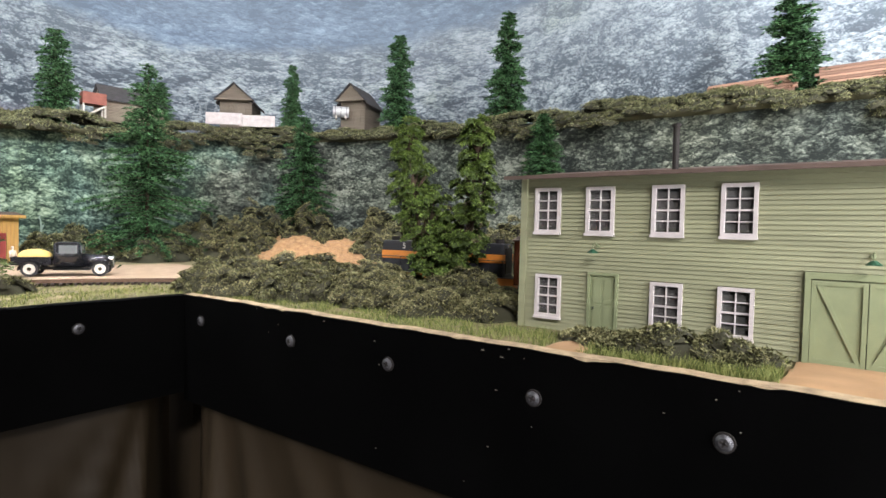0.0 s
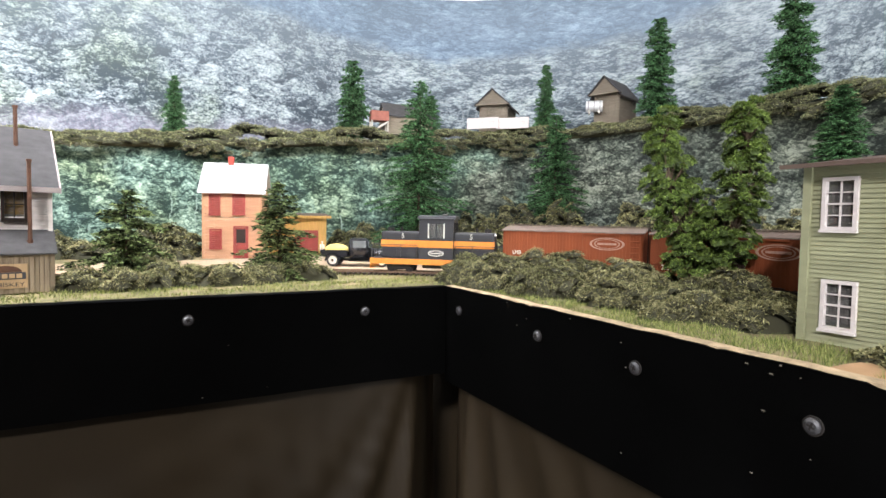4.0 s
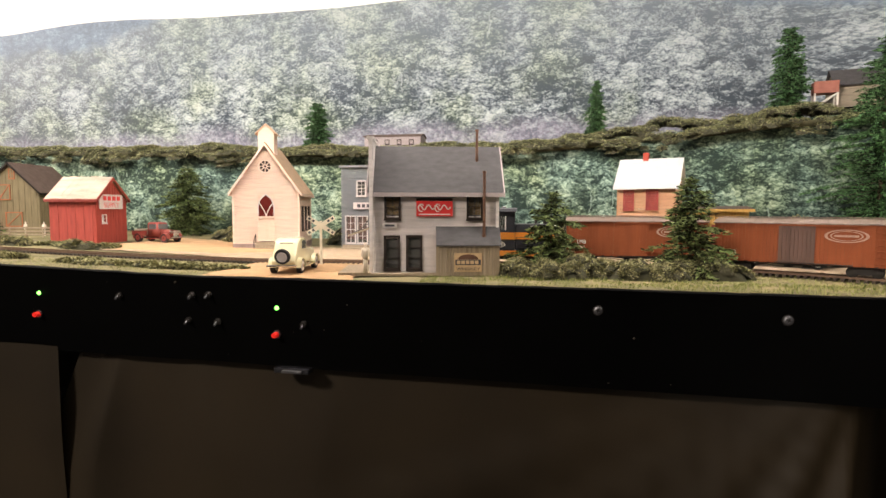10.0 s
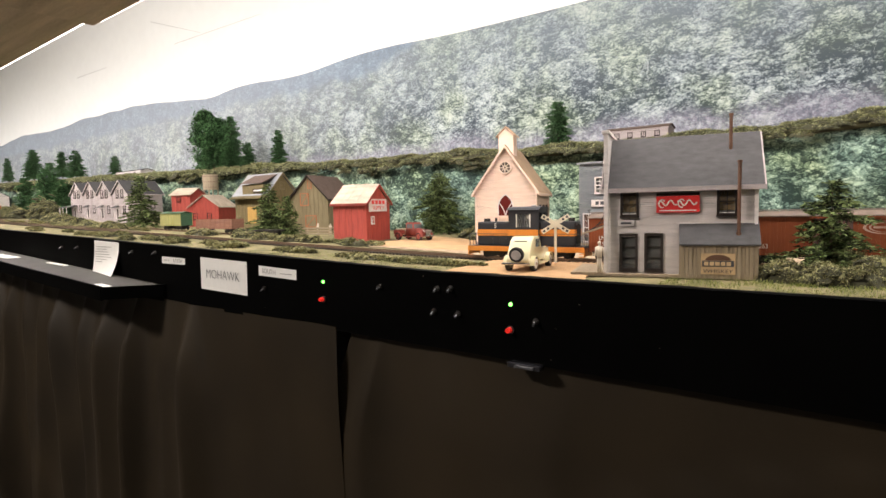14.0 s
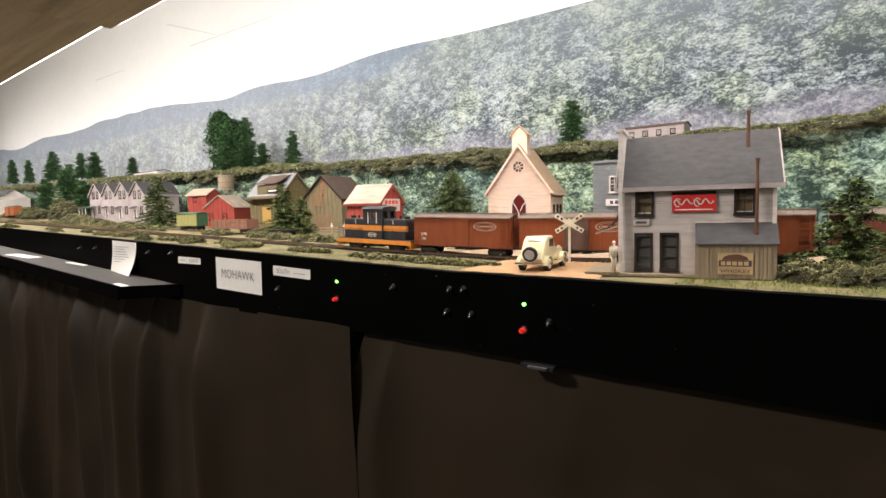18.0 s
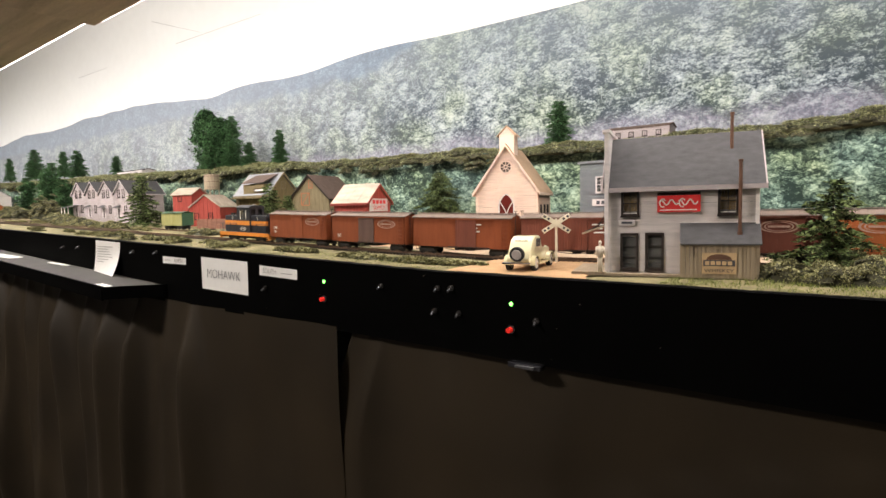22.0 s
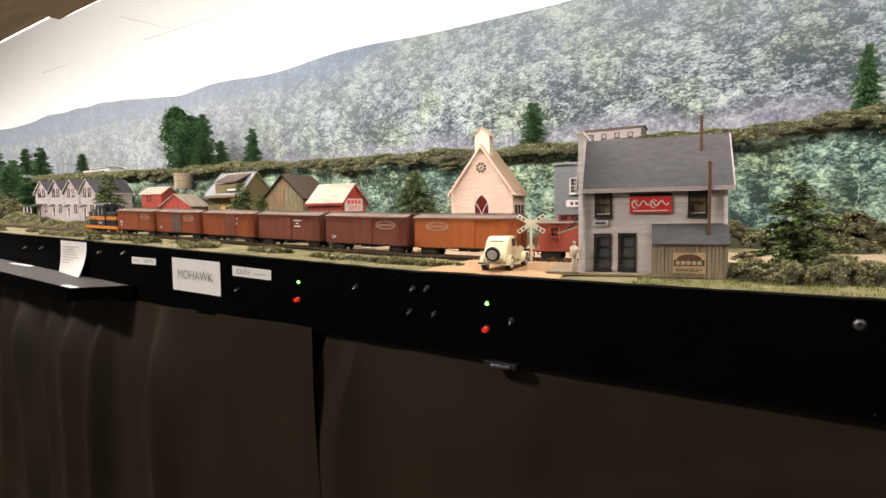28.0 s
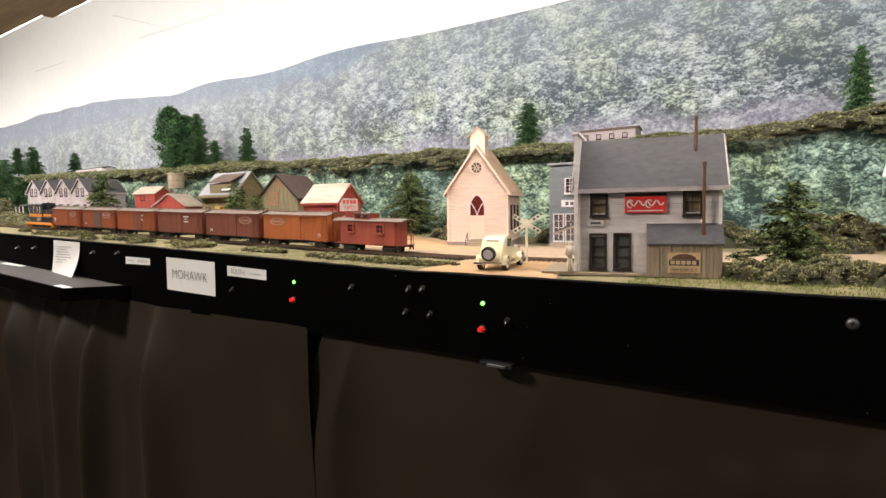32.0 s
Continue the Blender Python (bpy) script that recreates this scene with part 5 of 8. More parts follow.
def ochre_mill():
    W, D, E, R = 0.13, 0.095, 0.095, 0.052
    h = house("mill", "ochre board mill with a tin roof and a long dormer", -0.985, 0.405, 3, W, D, E, R, "x", OLIVEY, GREYTIN, board=0.0045, over=0.006, lap=False,
              category="mill", fascia=OLIVEB)
    m = face_pose("S", W, D)
    part("double_door", under(bx(-0.012, 0.022, -0.0026, -0.001, 0.02, 0.062), m), YELLOWB, h, "ochre plank double door")
    window(h, m, -0.05, 0.016, 0.012, 0.022, OLIVEB, 2, 2, 0.0015)
    window(h, face_pose("E", W, D), 0.0, 0.108, 0.011, 0.016, OLIVEB, 2, 2, 0.0015)
    dm = bmesh.new()
    box(dm, -0.03, W / 2 - 0.012, -D / 2 - 0.002, -0.012, E - 0.004, E + 0.024)
    part("dormer", dm, OLIVEY, h)
    shed_roof("dormer_roof", h, -0.033, W / 2 - 0.009, -D / 2 - 0.006, E + 0.026, -0.006, E + R - 0.004, 0.002, BROWNROOF)
    part("canopy", bx(-W / 2 - 0.006, W / 2, -D / 2 - 0.014, -D / 2, E - 0.012, E - 0.009), OLIVEY, h)
    nb = part("name_board", bx(0.018, 0.058, -D / 2 - 0.006, -D / 2 - 0.0025, E + 0.004, E + 0.012), DKTRIM, h, "dark board with illegible pale lettering")
    part("lettering", bx(0.021, 0.055, -D / 2 - 0.0064, -D / 2 - 0.0058, E + 0.006, E + 0.010), WHITEINK, nb, "illegible pale lettering")
    return h


def red_mill():
    h = house("red_shed", "red board shed with a pale tin roof", -1.33, 0.455, 25, 0.1, 0.09, 0.06, 0.034, "y", REDB, OLDTIN, board=0.005, lap=False, category="shed")
    m = face_pose("S", 0.1, 0.09)
    for x in (-0.03, 0.018):
        window(h, m, x, 0.022, 0.012, 0.017, DKTRIM, 2, 2, 0.0015)
    t = house("red_tower", "small red gabled loading tower with a tin roof", -1.5, 0.47, 20, 0.075, 0.07, 0.098, 0.02, "x", REDB, OLDTIN, board=0.005, lap=False, category="shed")
    window(t, face_pose("S", 0.075, 0.07), -0.008, 0.076, 0.012, 0.013, DKTRIM, 2, 2, 0.0014)
    return h


def row_houses():
    for k in range(4):
        x = -2.254 + 0.13 * k
        h = house("row_house", "pale gabled clapboard company house with a grey roof" + (" and a porch" if k == 0 else ""), x, 0.47, 4, 0.106, 0.125, 0.092, 0.046, "y", ROWB, SLATE, board=0.0036,
                  group="row houses", fascia=ROWB, z=ground_z(x) + 0.012, low=-0.014)
        m = face_pose("S", 0.106, 0.125)
        for a, z in ((-0.018, 0.078), (0.015, 0.078), (0.026, 0.02)):
            window(h, m, a, z, 0.013, 0.026, DKTRIM, 2, 2, 0.002)
        door(h, m, -0.022, 0.001, 0.016, 0.036, DKTRIM, PALE)
        ho = bmesh.new()
        prism(ho, [(-0.002, 0.046), (-0.018, 0.04), (-0.018, 0.0415), (-0.002, 0.049)], "x", -0.036, -0.008)
        part("door_hood", under(ho, m), SLATE, h)
        me = face_pose("E", 0.106, 0.125)
        for a in (-0.03, 0.025):
            window(h, me, a, 0.04, 0.013, 0.024, DKTRIM, 2, 2, 0.002)
        if k == 0:
            shed_roof("porch_roof", h, -0.066, 0.0, -0.0625 - 0.045, 0.038, -0.0625, 0.046, 0.002, SLATE)
            for a in (-0.062, -0.034, -0.004):
                p = bmesh.new()
                rod(p, (a, -0.103, 0), (a, -0.103, 0.038), 0.0014, 6)
                part("porch_post", p, PALE, h)


def far_house():
    h = house("far_house", "white clapboard house with a grey roof", -3.95, 0.52, 5, 0.2, 0.16, 0.1, 0.05, "x", PALE, SLATE, board=0.006)
    m = face_pose("S", 0.2, 0.16)
    for a in (-0.05, 0.0, 0.05):
        window(h, m, a, 0.055, 0.02, 0.03, DKTRIM, 2, 2, 0.003)


green_warehouse()
grey_store()
church()
orange_house()
ochre_garage()
grey_shop()
feed_store()
olive_barn()
ochre_mill()
red_mill()
row_houses()
far_house()

# ---- the train ----
def wheelset(parent, x, r=0.0048, half=0.0078):
    w = bmesh.new()
    rod(w, (x, -half, r), (x, half, r), 0.0009, 6)
    ws = part("wheelset", w, TRUCKM, parent)
    for sgn in (-1, 1):
        b = bmesh.new()
        rod(b, (x, sgn * half, r), (x, sgn * (half + 0.0016), r), r, 16)
        rod(b, (x, sgn * (half - 0.0006), r), (x, sgn * half, r), r * 1.12, 16)
        part("wheel", b, TRUCKM, ws)
    return ws


def bogie(parent, x, base=0.019, r=0.0048):
    b = bmesh.new()
    box(b, x - 0.002, x + 0.002, -0.0085, 0.0085, 0.0055, 0.0105)
    t = part("bogie", b, TRUCKM, parent)
    for sgn in (-1, 1):
        f = bmesh.new()
        y0, y1 = sorted((sgn * 0.0098, sgn * 0.0116))
        prism(f, [(x - base / 2 - 0.003, 0.0062), (x - base / 2, 0.0078), (x - 0.004, 0.0092), (x + 0.004, 0.0092), (x + base / 2, 0.0078), (x + base / 2 + 0.003, 0.0062),
                  (x + base / 2 + 0.002, 0.0036), (x + base / 2 - 0.003, 0.0036), (x + 0.004, 0.0022), (x - 0.004, 0.0022), (x - base / 2 + 0.003, 0.0036), (x - base / 2 - 0.002, 0.0036)], "y", y0, y1)
        part("side_frame", f, TRUCKM, t)
    for sgn in (-1, 1):
        wheelset(parent, x + sgn * base / 2, r)
    return t


def coupler(parent, x, sgn):
    b = bmesh.new()
    box(b, *sorted((x, x + sgn * 0.0062)), -0.0011, 0.0011, 0.0092, 0.0113)
    box(b, *sorted((x + sgn * 0.0045, x + sgn * 0.0072)), -0.0018, 0.002, 0.0088, 0.0118)
    part("coupler", b, TRUCKM, parent)


def ladder(parent, x0, x1, y, z0, z1, rungs, material, along=True):
    for k in range(rungs):
        z = z0 + (z1 - z0) * k / (rungs - 1)
        b = bmesh.new()
        if along:
            rod(b, (x0, y, z), (x1, y, z), 0.00045, 5)
        else:
            rod(b, (y, x0, z), (y, x1, z), 0.00045, 5)
        part("rung", b, material, parent)
    for x in (x0, x1):
        b = bmesh.new()
        if along:
            rod(b, (x, y, z0 - 0.001), (x, y, z1 + 0.001), 0.0004, 5)
        else:
            rod(b, (y, x, z0 - 0.001), (y, x, z1 + 0.001), 0.0004, 5)
        part("stile", b, material, parent)


mat_faded = mat("faded_white_lettering", (0.42, 0.25, 0.19), 0.8, dark=0.6, scale=900, bump=0)


def herald(parent, m, rx, rz, ink=None):
    """A plain oval outline with a bar in it, as painted on the car sides."""
    b = bmesh.new()
    n = 28
    for s0, s1 in ((1.0, 0.86), (0.74, 0.66)):
        o = [b.verts.new((rx * s0 * math.cos(2 * math.pi * k / n), 0, rz * s0 * math.sin(2 * math.pi * k / n))) for k in range(n)]
        i = [b.verts.new((rx * s1 * math.cos(2 * math.pi * k / n), 0, rz * s1 * math.sin(2 * math.pi * k / n))) for k in range(n)]
        for k in range(n):
            b.faces.new((o[k], o[(k + 1) % n], i[(k + 1) % n], i[k]))
    box(b, -rx * 0.55, rx * 0.55, -0.0001, 0.0001, -rz * 0.16, rz * 0.16)
    bmesh.ops.recalc_face_normals(b, faces=b.faces[:])
    part("herald", under(b, m), ink or WHITEINK, parent, "plain white oval emblem")


def boxcar(label, paint, doorpaint, number="", line="", emblem=1, name="boxcar", lettered=False, open_door=0.0):
    """A wooden-sided boxcar, its front at -x, its base at rail height."""
    c = thing(name, label, "boxcar", group="train")
    L, W, z0, z1 = 0.150, 0.0325, 0.0115, 0.0455
    part("underframe", bx(-L / 2, L / 2, -0.006, 0.006, 0.0085, z0), TRUCKM, c)
    part("floor", bx(-L / 2, L / 2, -W / 2, W / 2, z0 - 0.0012, z0), TRUCKM, c)
    for sgn in (-1, 1):
        b = bmesh.new()
        n = 46
        for k in range(n):
            a = -L / 2 + L * k / n
            box(b, a, a + L / n - 0.00012, *sorted((sgn * (W / 2 - 0.0008), sgn * (W / 2 + 0.00005 * (k % 3)))), z0 - 0.001, z1)
        side = part("side", b, paint, c, kind="stuff")
        d = bmesh.new()
        for k in range(9):
            a = -0.0155 + 0.031 * k / 9 + open_door
            box(d, a, a + 0.031 / 9 - 0.0002, *sorted((sgn * (W / 2 + 0.0004), sgn * (W / 2 + 0.0015))), z0 + 0.0002, z1 - 0.0022)
        dr = part("door", d, doorpaint, side, kind="stuff")
        part("door_rail", bx(-0.02 + min(0, open_door), 0.048, *sorted((sgn * (W / 2 + 0.0003), sgn * (W / 2 + 0.002))), z1 - 0.0024, z1 - 0.0012), paint, side)
        part("door_track", bx(-0.018, 0.046, *sorted((sgn * (W / 2 + 0.0003), sgn * (W / 2 + 0.0017))), z0 - 0.0006, z0 + 0.0002), TRUCKM, side)
        rot = pose(0, 0, 0, 90, 0, 0) if sgn < 0 else pose(0, 0, 0, 90, 0, 180)
        out = sgn * (W / 2 + 0.0006)
        if emblem:
            herald(side, pose(-sgn * 0.04 * emblem, out, 0.0355), 0.0175, 0.0055, mat_faded)
        if number:
            words("lettering", number, 0.0058, WHITEINK, side, Matrix.Translation((sgn * 0.058 * emblem if emblem else sgn * 0.05, out, 0.0185)) @ rot, "white painted car number")
        if line:
            words("lettering", line, 0.0055, WHITEINK, side, Matrix.Translation((sgn * 0.058 * emblem, out, 0.0245)) @ rot, "white painted initials")
        if lettered:
            for k, (u, ww) in enumerate(((0.036, 0.018), (0.036, 0.006), (0.036, 0.014))):
                part("lettering", bx(-sgn * u - ww / 2 - 0.012, -sgn * u + ww / 2 - 0.012, *sorted((out, out + sgn * 0.0001)), 0.037 - k * 0.004, 0.0385 - k * 0.004), WHITEINK, side, "illegible white lettering")
        ladder(side, 0.0625, 0.072, sgn * (W / 2 + 0.0014), 0.014, 0.043, 7, paint)
        ladder(side, -0.072, -0.0655, sgn * (W / 2 + 0.0014), 0.013, 0.021, 3, paint)
        tr = bmesh.new()
        for a, q in (((-0.048, 0.0105), (-0.016, 0.0068)), ((-0.016, 0.0068), (0.016, 0.0068)), ((0.016, 0.0068), (0.048, 0.0105))):
            rod(tr, (a[0], sgn * 0.0105, a[1]), (q[0], sgn * 0.0105, q[1]), 0.0005, 5)
        part("truss_rod", tr, TRUCKM, c)
        st = bmesh.new()
        for u in (-0.07, 0.064):
            for e in (u, u + 0.005):
                rod(st, (e, sgn * W / 2, z0), (e, sgn * W / 2, 0.006), 0.0004, 5)
            rod(st, (u, sgn * W / 2, 0.006), (u + 0.005, sgn * W / 2, 0.006), 0.0004, 5)
        part("step", st, TRUCKM, c)
    for sgn in (-1, 1):
        b = bmesh.new()
        for k in range(11):
            a = -W / 2 + W * k / 11
            top = z1 + 0.0035 * (1 - abs((a + W / 22) / (W / 2)))
            box(b, *sorted((sgn * (L / 2 - 0.001), sgn * (L / 2 + 0.0001 * (k % 2)))), a, a + W / 11 - 0.0002, z0 - 0.001, top)
        e = part("end", b, paint, c, kind="stuff")
        ladder(e, 0.0075, 0.0145, sgn * (L / 2 + 0.0012), 0.014, 0.043, 7, paint, False)
        br = bmesh.new()
        rod(br, (sgn * (L / 2 + 0.0022), -0.007, 0.018), (sgn * (L / 2 + 0.0022), -0.007, 0.053), 0.0004, 5)
        rod(br, (sgn * (L / 2 + 0.0022), -0.007, 0.0526), (sgn * (L / 2 + 0.0022), -0.007, 0.0534), 0.0024, 10)
        part("brake_wheel", br, TRUCKM, e)
    for sgn in (-1, 1):
        b = bmesh.new()
        n = 24
        for k in range(n):
            a = -L / 2 - 0.0015 + (L + 0.003) * k / n
            y1 = sgn * (W / 2 + 0.0016)
            lo = 0.0002 * (k % 2)
            vs = [(a, 0, z1 + 0.0042 + lo), (a + (L + 0.003) / n - 0.0002, 0, z1 + 0.0042 + lo), (a + (L + 0.003) / n - 0.0002, y1, z1 + lo), (a, y1, z1 + lo)]
            q = [b.verts.new(v) for v in vs] + [b.verts.new((v[0], v[1], v[2] - 0.001)) for v in vs]
            for f in ((0, 1, 2, 3), (4, 7, 6, 5), (0, 4, 5, 1), (1, 5, 6, 2), (2, 6, 7, 3), (3, 7, 4, 0)):
                b.faces.new([q[i] for i in f])
        bmesh.ops.recalc_face_normals(b, faces=b.faces[:])
        part("roof", b, ROOFCAR, c, kind="stuff")
    walk_ = bmesh.new()
    for k in range(3):
        box(walk_, -L / 2 - 0.003, L / 2 + 0.003, -0.0034 + k * 0.0024, -0.0014 + k * 0.0024, z1 + 0.0046, z1 + 0.0053)
    part("running_board", walk_, ROOFCAR, c)
    qb = bmesh.new()
    for x in (-0.008, 0.008):
        box(qb, x - 0.003, x + 0.003, -0.0095, 0.0095, 0.006, 0.0088)
    part("brake_gear", qb, TRUCKM, c)
    for sgn in (-1, 1):
        bogie(c, sgn * 0.055)
        coupler(c, sgn * L / 2, sgn)
    for p in c.children:
        if p.name.split(".")[0] in ("side", "end", "roof", "running_board"):
            p.scale.z, p.location.z = 1.15, -0.0016
    return c


def caboose():
    c = thing("caboose", "red wooden caboose with a cupola and end platforms", "caboose", group="train")
    L, W, z0, z1 = 0.098, 0.0325, 0.0115, 0.0435
    part("underframe", bx(-0.062, 0.062, -0.007, 0.007, 0.0085, z0), TRUCKM, c)
    part("platform", bx(-0.062, 0.062, -W / 2, W / 2, z0 - 0.0013, z0), CABRED, c)
    for sgn in (-1, 1):
        b = bmesh.new()
        n = 34
        win = [(-0.034, -0.024, 0.028, 0.039), (0.018, 0.031, 0.027, 0.039)] if sgn < 0 else [(0.024, 0.034, 0.028, 0.039), (-0.031, -0.018, 0.027, 0.039)]
        for k in range(n):
            a = -L / 2 + L * k / n
            segs = [(z0, z1)]
            for w0, w1, h0, h1 in win:
                if w0 < a + L / n / 2 < w1:
                    segs = [(z0, h0), (h1, z1)]
            for e, f in segs:
                box(b, a, a + L / n - 0.0002, *sorted((sgn * (W / 2 - 0.0008), sgn * (W / 2 + 0.0001 * (k % 3)))), e, f)
        side = part("side", b, CABRED, c, kind="stuff")
        m = pose(0, -W / 2, 0) if sgn < 0 else pose(0, W / 2, 0, 0, 0, 180)
        for w0, w1, h0, h1 in win:
            xc = (w0 + w1) / 2 * (1 if sgn < 0 else -1)
            window(side, m, xc, h0 + 0.0005, w1 - w0 - 0.001, h1 - h0 - 0.001, CABRED, 2, 2, 0.001, sill=True)
        part("door_panel", bx(*sorted((-sgn * 0.0175, -sgn * 0.0315)), *sorted((sgn * (W / 2 + 0.0002), sgn * (W / 2 + 0.0009))), z0 + 0.001, 0.026), CABRED, side)
        for x in (-0.052, 0.0465, 0.057):
            r = bmesh.new()
            rod(r, (x, sgn * (W / 2 - 0.001), z0), (x, sgn * (W / 2 - 0.001), z1), 0.0005, 5)
            part("grab_rail", r, CABRED, c)
        st = bmesh.new()
        for u in (-0.061, 0.054):
            for k in range(2):
                box(st, u, u + 0.006, *sorted((sgn * (W / 2 - 0.002), sgn * (W / 2 + 0.001))), 0.0035 + k * 0.003, 0.004 + k * 0.003)
            box(st, u, u + 0.0005, *sorted((sgn * (W / 2 - 0.002), sgn * (W / 2 + 0.001))), 0.0035, z0)
            box(st, u + 0.0055, u + 0.006, *sorted((sgn * (W / 2 - 0.002), sgn * (W / 2 + 0.001))), 0.0035, z0)
        part("steps", st, TRUCKM, c)
    for sgn in (-1, 1):
        part("end", bx(*sorted((sgn * (L / 2 - 0.001), sgn * L / 2)), -W / 2 + 0.001, W / 2 - 0.001, z0, z1 + 0.002), CABRED, c)
        part("end_door", bx(*sorted((sgn * L / 2, sgn * (L / 2 + 0.0007))), -0.005, 0.005, z0 + 0.0005, 0.038), REDT, c)
        rl = bmesh.new()
        for y in (-0.014, -0.007, 0.007, 0.014):
            rod(rl, (sgn * 0.061, y, z0), (sgn * 0.061, y, 0.026), 0.0005, 5)
        for z in (0.019, 0.026):
            rod(rl, (sgn * 0.061, -0.014, z), (sgn * 0.061, 0.014, z), 0.0005, 5)
        part("end_railing", rl, CABRED, c)
        coupler(c, sgn * 0.062, sgn)
        bogie(c, sgn * 0.036, 0.017)
    r = bmesh.new()
    pts = [(-W / 2 - 0.002, z1), (-W / 4, z1 + 0.0028), (0, z1 + 0.0036), (W / 4, z1 + 0.0028), (W / 2 + 0.002, z1), (W / 2 + 0.002, z1 + 0.001), (W / 4, z1 + 0.0038), (0, z1 + 0.0046), (-W / 4, z1 + 0.0038), (-W / 2 - 0.002, z1 + 0.001)]
    prism(r, pts, "x", -0.064, 0.064)
    part("roof", r, ROOFCAR, c)
    cu = bx(-0.026, 0.002, -W / 2 + 0.004, W / 2 - 0.004, z1 + 0.002, z1 + 0.0105)
    cup = part("cupola", cu, CABRED, c)
    for sgn in (-1, 1):
        for x in (-0.019, -0.006):
            part("pane", bx(x - 0.004, x + 0.004, *sorted((sgn * (W / 2 - 0.004), sgn * (W / 2 - 0.0034))), z1 + 0.0045, z1 + 0.0095), GLASS, cup)
    part("cupola_roof", bx(-0.0285, 0.0045, -W / 2 + 0.0015, W / 2 - 0.0015, z1 + 0.0105, z1 + 0.012, bevel=0.0004), ROOFCAR, c)
    st = bmesh.new()
    rod(st, (0.028, 0.006, z1), (0.028, 0.006, z1 + 0.011), 0.0013, 8)
    part("stove_pipe", st, TRUCKM, c)
    return c


def locomotive():
    c = thing("diesel_locomotive", "black and orange centre-cab diesel switcher with white running number", "locomotive", group="train")
    W = 0.033
    part("deck", bx(-0.084, 0.084, -W / 2, W / 2, 0.0138, 0.0156, bevel=0.0003), LOCOBLK, c)
    for sgn in (-1, 1):
        part("sill", bx(-0.084, 0.084, *sorted((sgn * (W / 2 - 0.0004), sgn * (W / 2 + 0.0004))), 0.0088, 0.0152), LOCOORG, c, "orange side sill")
    for sgn in (-1, 1):
        x0, x1 = sorted((sgn * 0.0215, sgn * 0.071))
        hood = part("hood", bx(x0, x1, -0.0125, 0.0125, 0.0156, 0.0465, bevel=0.0024), LOCOBLK, c, "black engine hood")
        for y in (-1, 1):
            part("stripe", bx(x0 + 0.0005, x1 - 0.0005, *sorted((y * 0.01245, y * 0.0129)), 0.0285, 0.0365), LOCOORG, hood, "orange stripe")
            for k in range(3):
                u = x0 + 0.008 + k * 0.014
                part("hood_door", bx(u, u + 0.012, *sorted((y * 0.0124, y * 0.01275)), 0.017, 0.0275), LOCOBLK, hood)
            rot = pose(0, 0, 0, 90, 0, 0) if y < 0 else pose(0, 0, 0, 90, 0, 180)
            words("number", "5", 0.0082, WHITEINK, hood, Matrix.Translation((sgn * 0.043, y * 0.0127, 0.0412)) @ rot, "white running number")
        part("grille", bx(*sorted((sgn * 0.0708, sgn * 0.0718)), -0.0085, 0.0085, 0.019, 0.042), TRUCKM, hood)
        part("stripe", bx(*sorted((sgn * 0.0708, sgn * 0.0714)), -0.0124, 0.0124, 0.0285, 0.0365), LOCOORG, hood, "orange stripe")
        hl = bmesh.new()
        rod(hl, (sgn * 0.07, 0, 0.0435), (sgn * 0.0728, 0, 0.0435), 0.0018, 10)
        part("headlight", hl, CHROME, hood)
        ex = bmesh.new()
        rod(ex, (sgn * 0.048, 0, 0.046), (sgn * 0.048, 0, 0.0515), 0.0016, 8)
        part("exhaust_stack", ex, TRUCKM, hood)
        fan = bmesh.new()
        rod(fan, (sgn * 0.062, 0, 0.046), (sgn * 0.062, 0, 0.0505), 0.0045, 14)
        part("fan_housing", fan, TRUCKM, hood)
        for y in (-1, 1):
            rl = bmesh.new()
            for x in (0.024, 0.045, 0.0715, 0.0825):
                rod(rl, (sgn * x, y * (W / 2 - 0.0006), 0.0156), (sgn * x, y * (W / 2 - 0.0006), 0.031), 0.0004, 5)
            rod(rl, (sgn * 0.024, y * (W / 2 - 0.0006), 0.031), (sgn * 0.0825, y * (W / 2 - 0.0006), 0.031), 0.0004, 5)
            part("handrail", rl, LOCOBLK, c)
            st = bmesh.new()
            for k in range(2):
                box(st, *sorted((sgn * 0.077, sgn * 0.084)), *sorted((y * (W / 2 - 0.003), y * (W / 2 + 0.0004))), 0.003 + k * 0.0035, 0.0036 + k * 0.0035)
            box(st, *sorted((sgn * 0.0835, sgn * 0.084)), *sorted((y * (W / 2 - 0.003), y * (W / 2 + 0.0004))), 0.003, 0.0125)
            part("step", st, LOCOORG, c)
        er = bmesh.new()
        for y in (-0.012, -0.004, 0.004, 0.012):
            rod(er, (sgn * 0.083, y, 0.0156), (sgn * 0.083, y, 0.031), 0.0004, 5)
        rod(er, (sgn * 0.083, -0.012, 0.031), (sgn * 0.083, 0.012, 0.031), 0.0004, 5)
        part("end_railing", er, LOCOBLK, c)
        part("pilot", bx(*sorted((sgn * 0.083, sgn * 0.0845)), -W / 2, W / 2, 0.004, 0.0128), LOCOORG, c)
        coupler(c, sgn * 0.0838, sgn)
        bogie(c, sgn * 0.047, 0.023, 0.0056)
    cab = bmesh.new()
    x0, x1, z0, z1, w0, w1 = -0.0215, 0.0215, 0.0156, 0.0615, 0.0395, 0.056
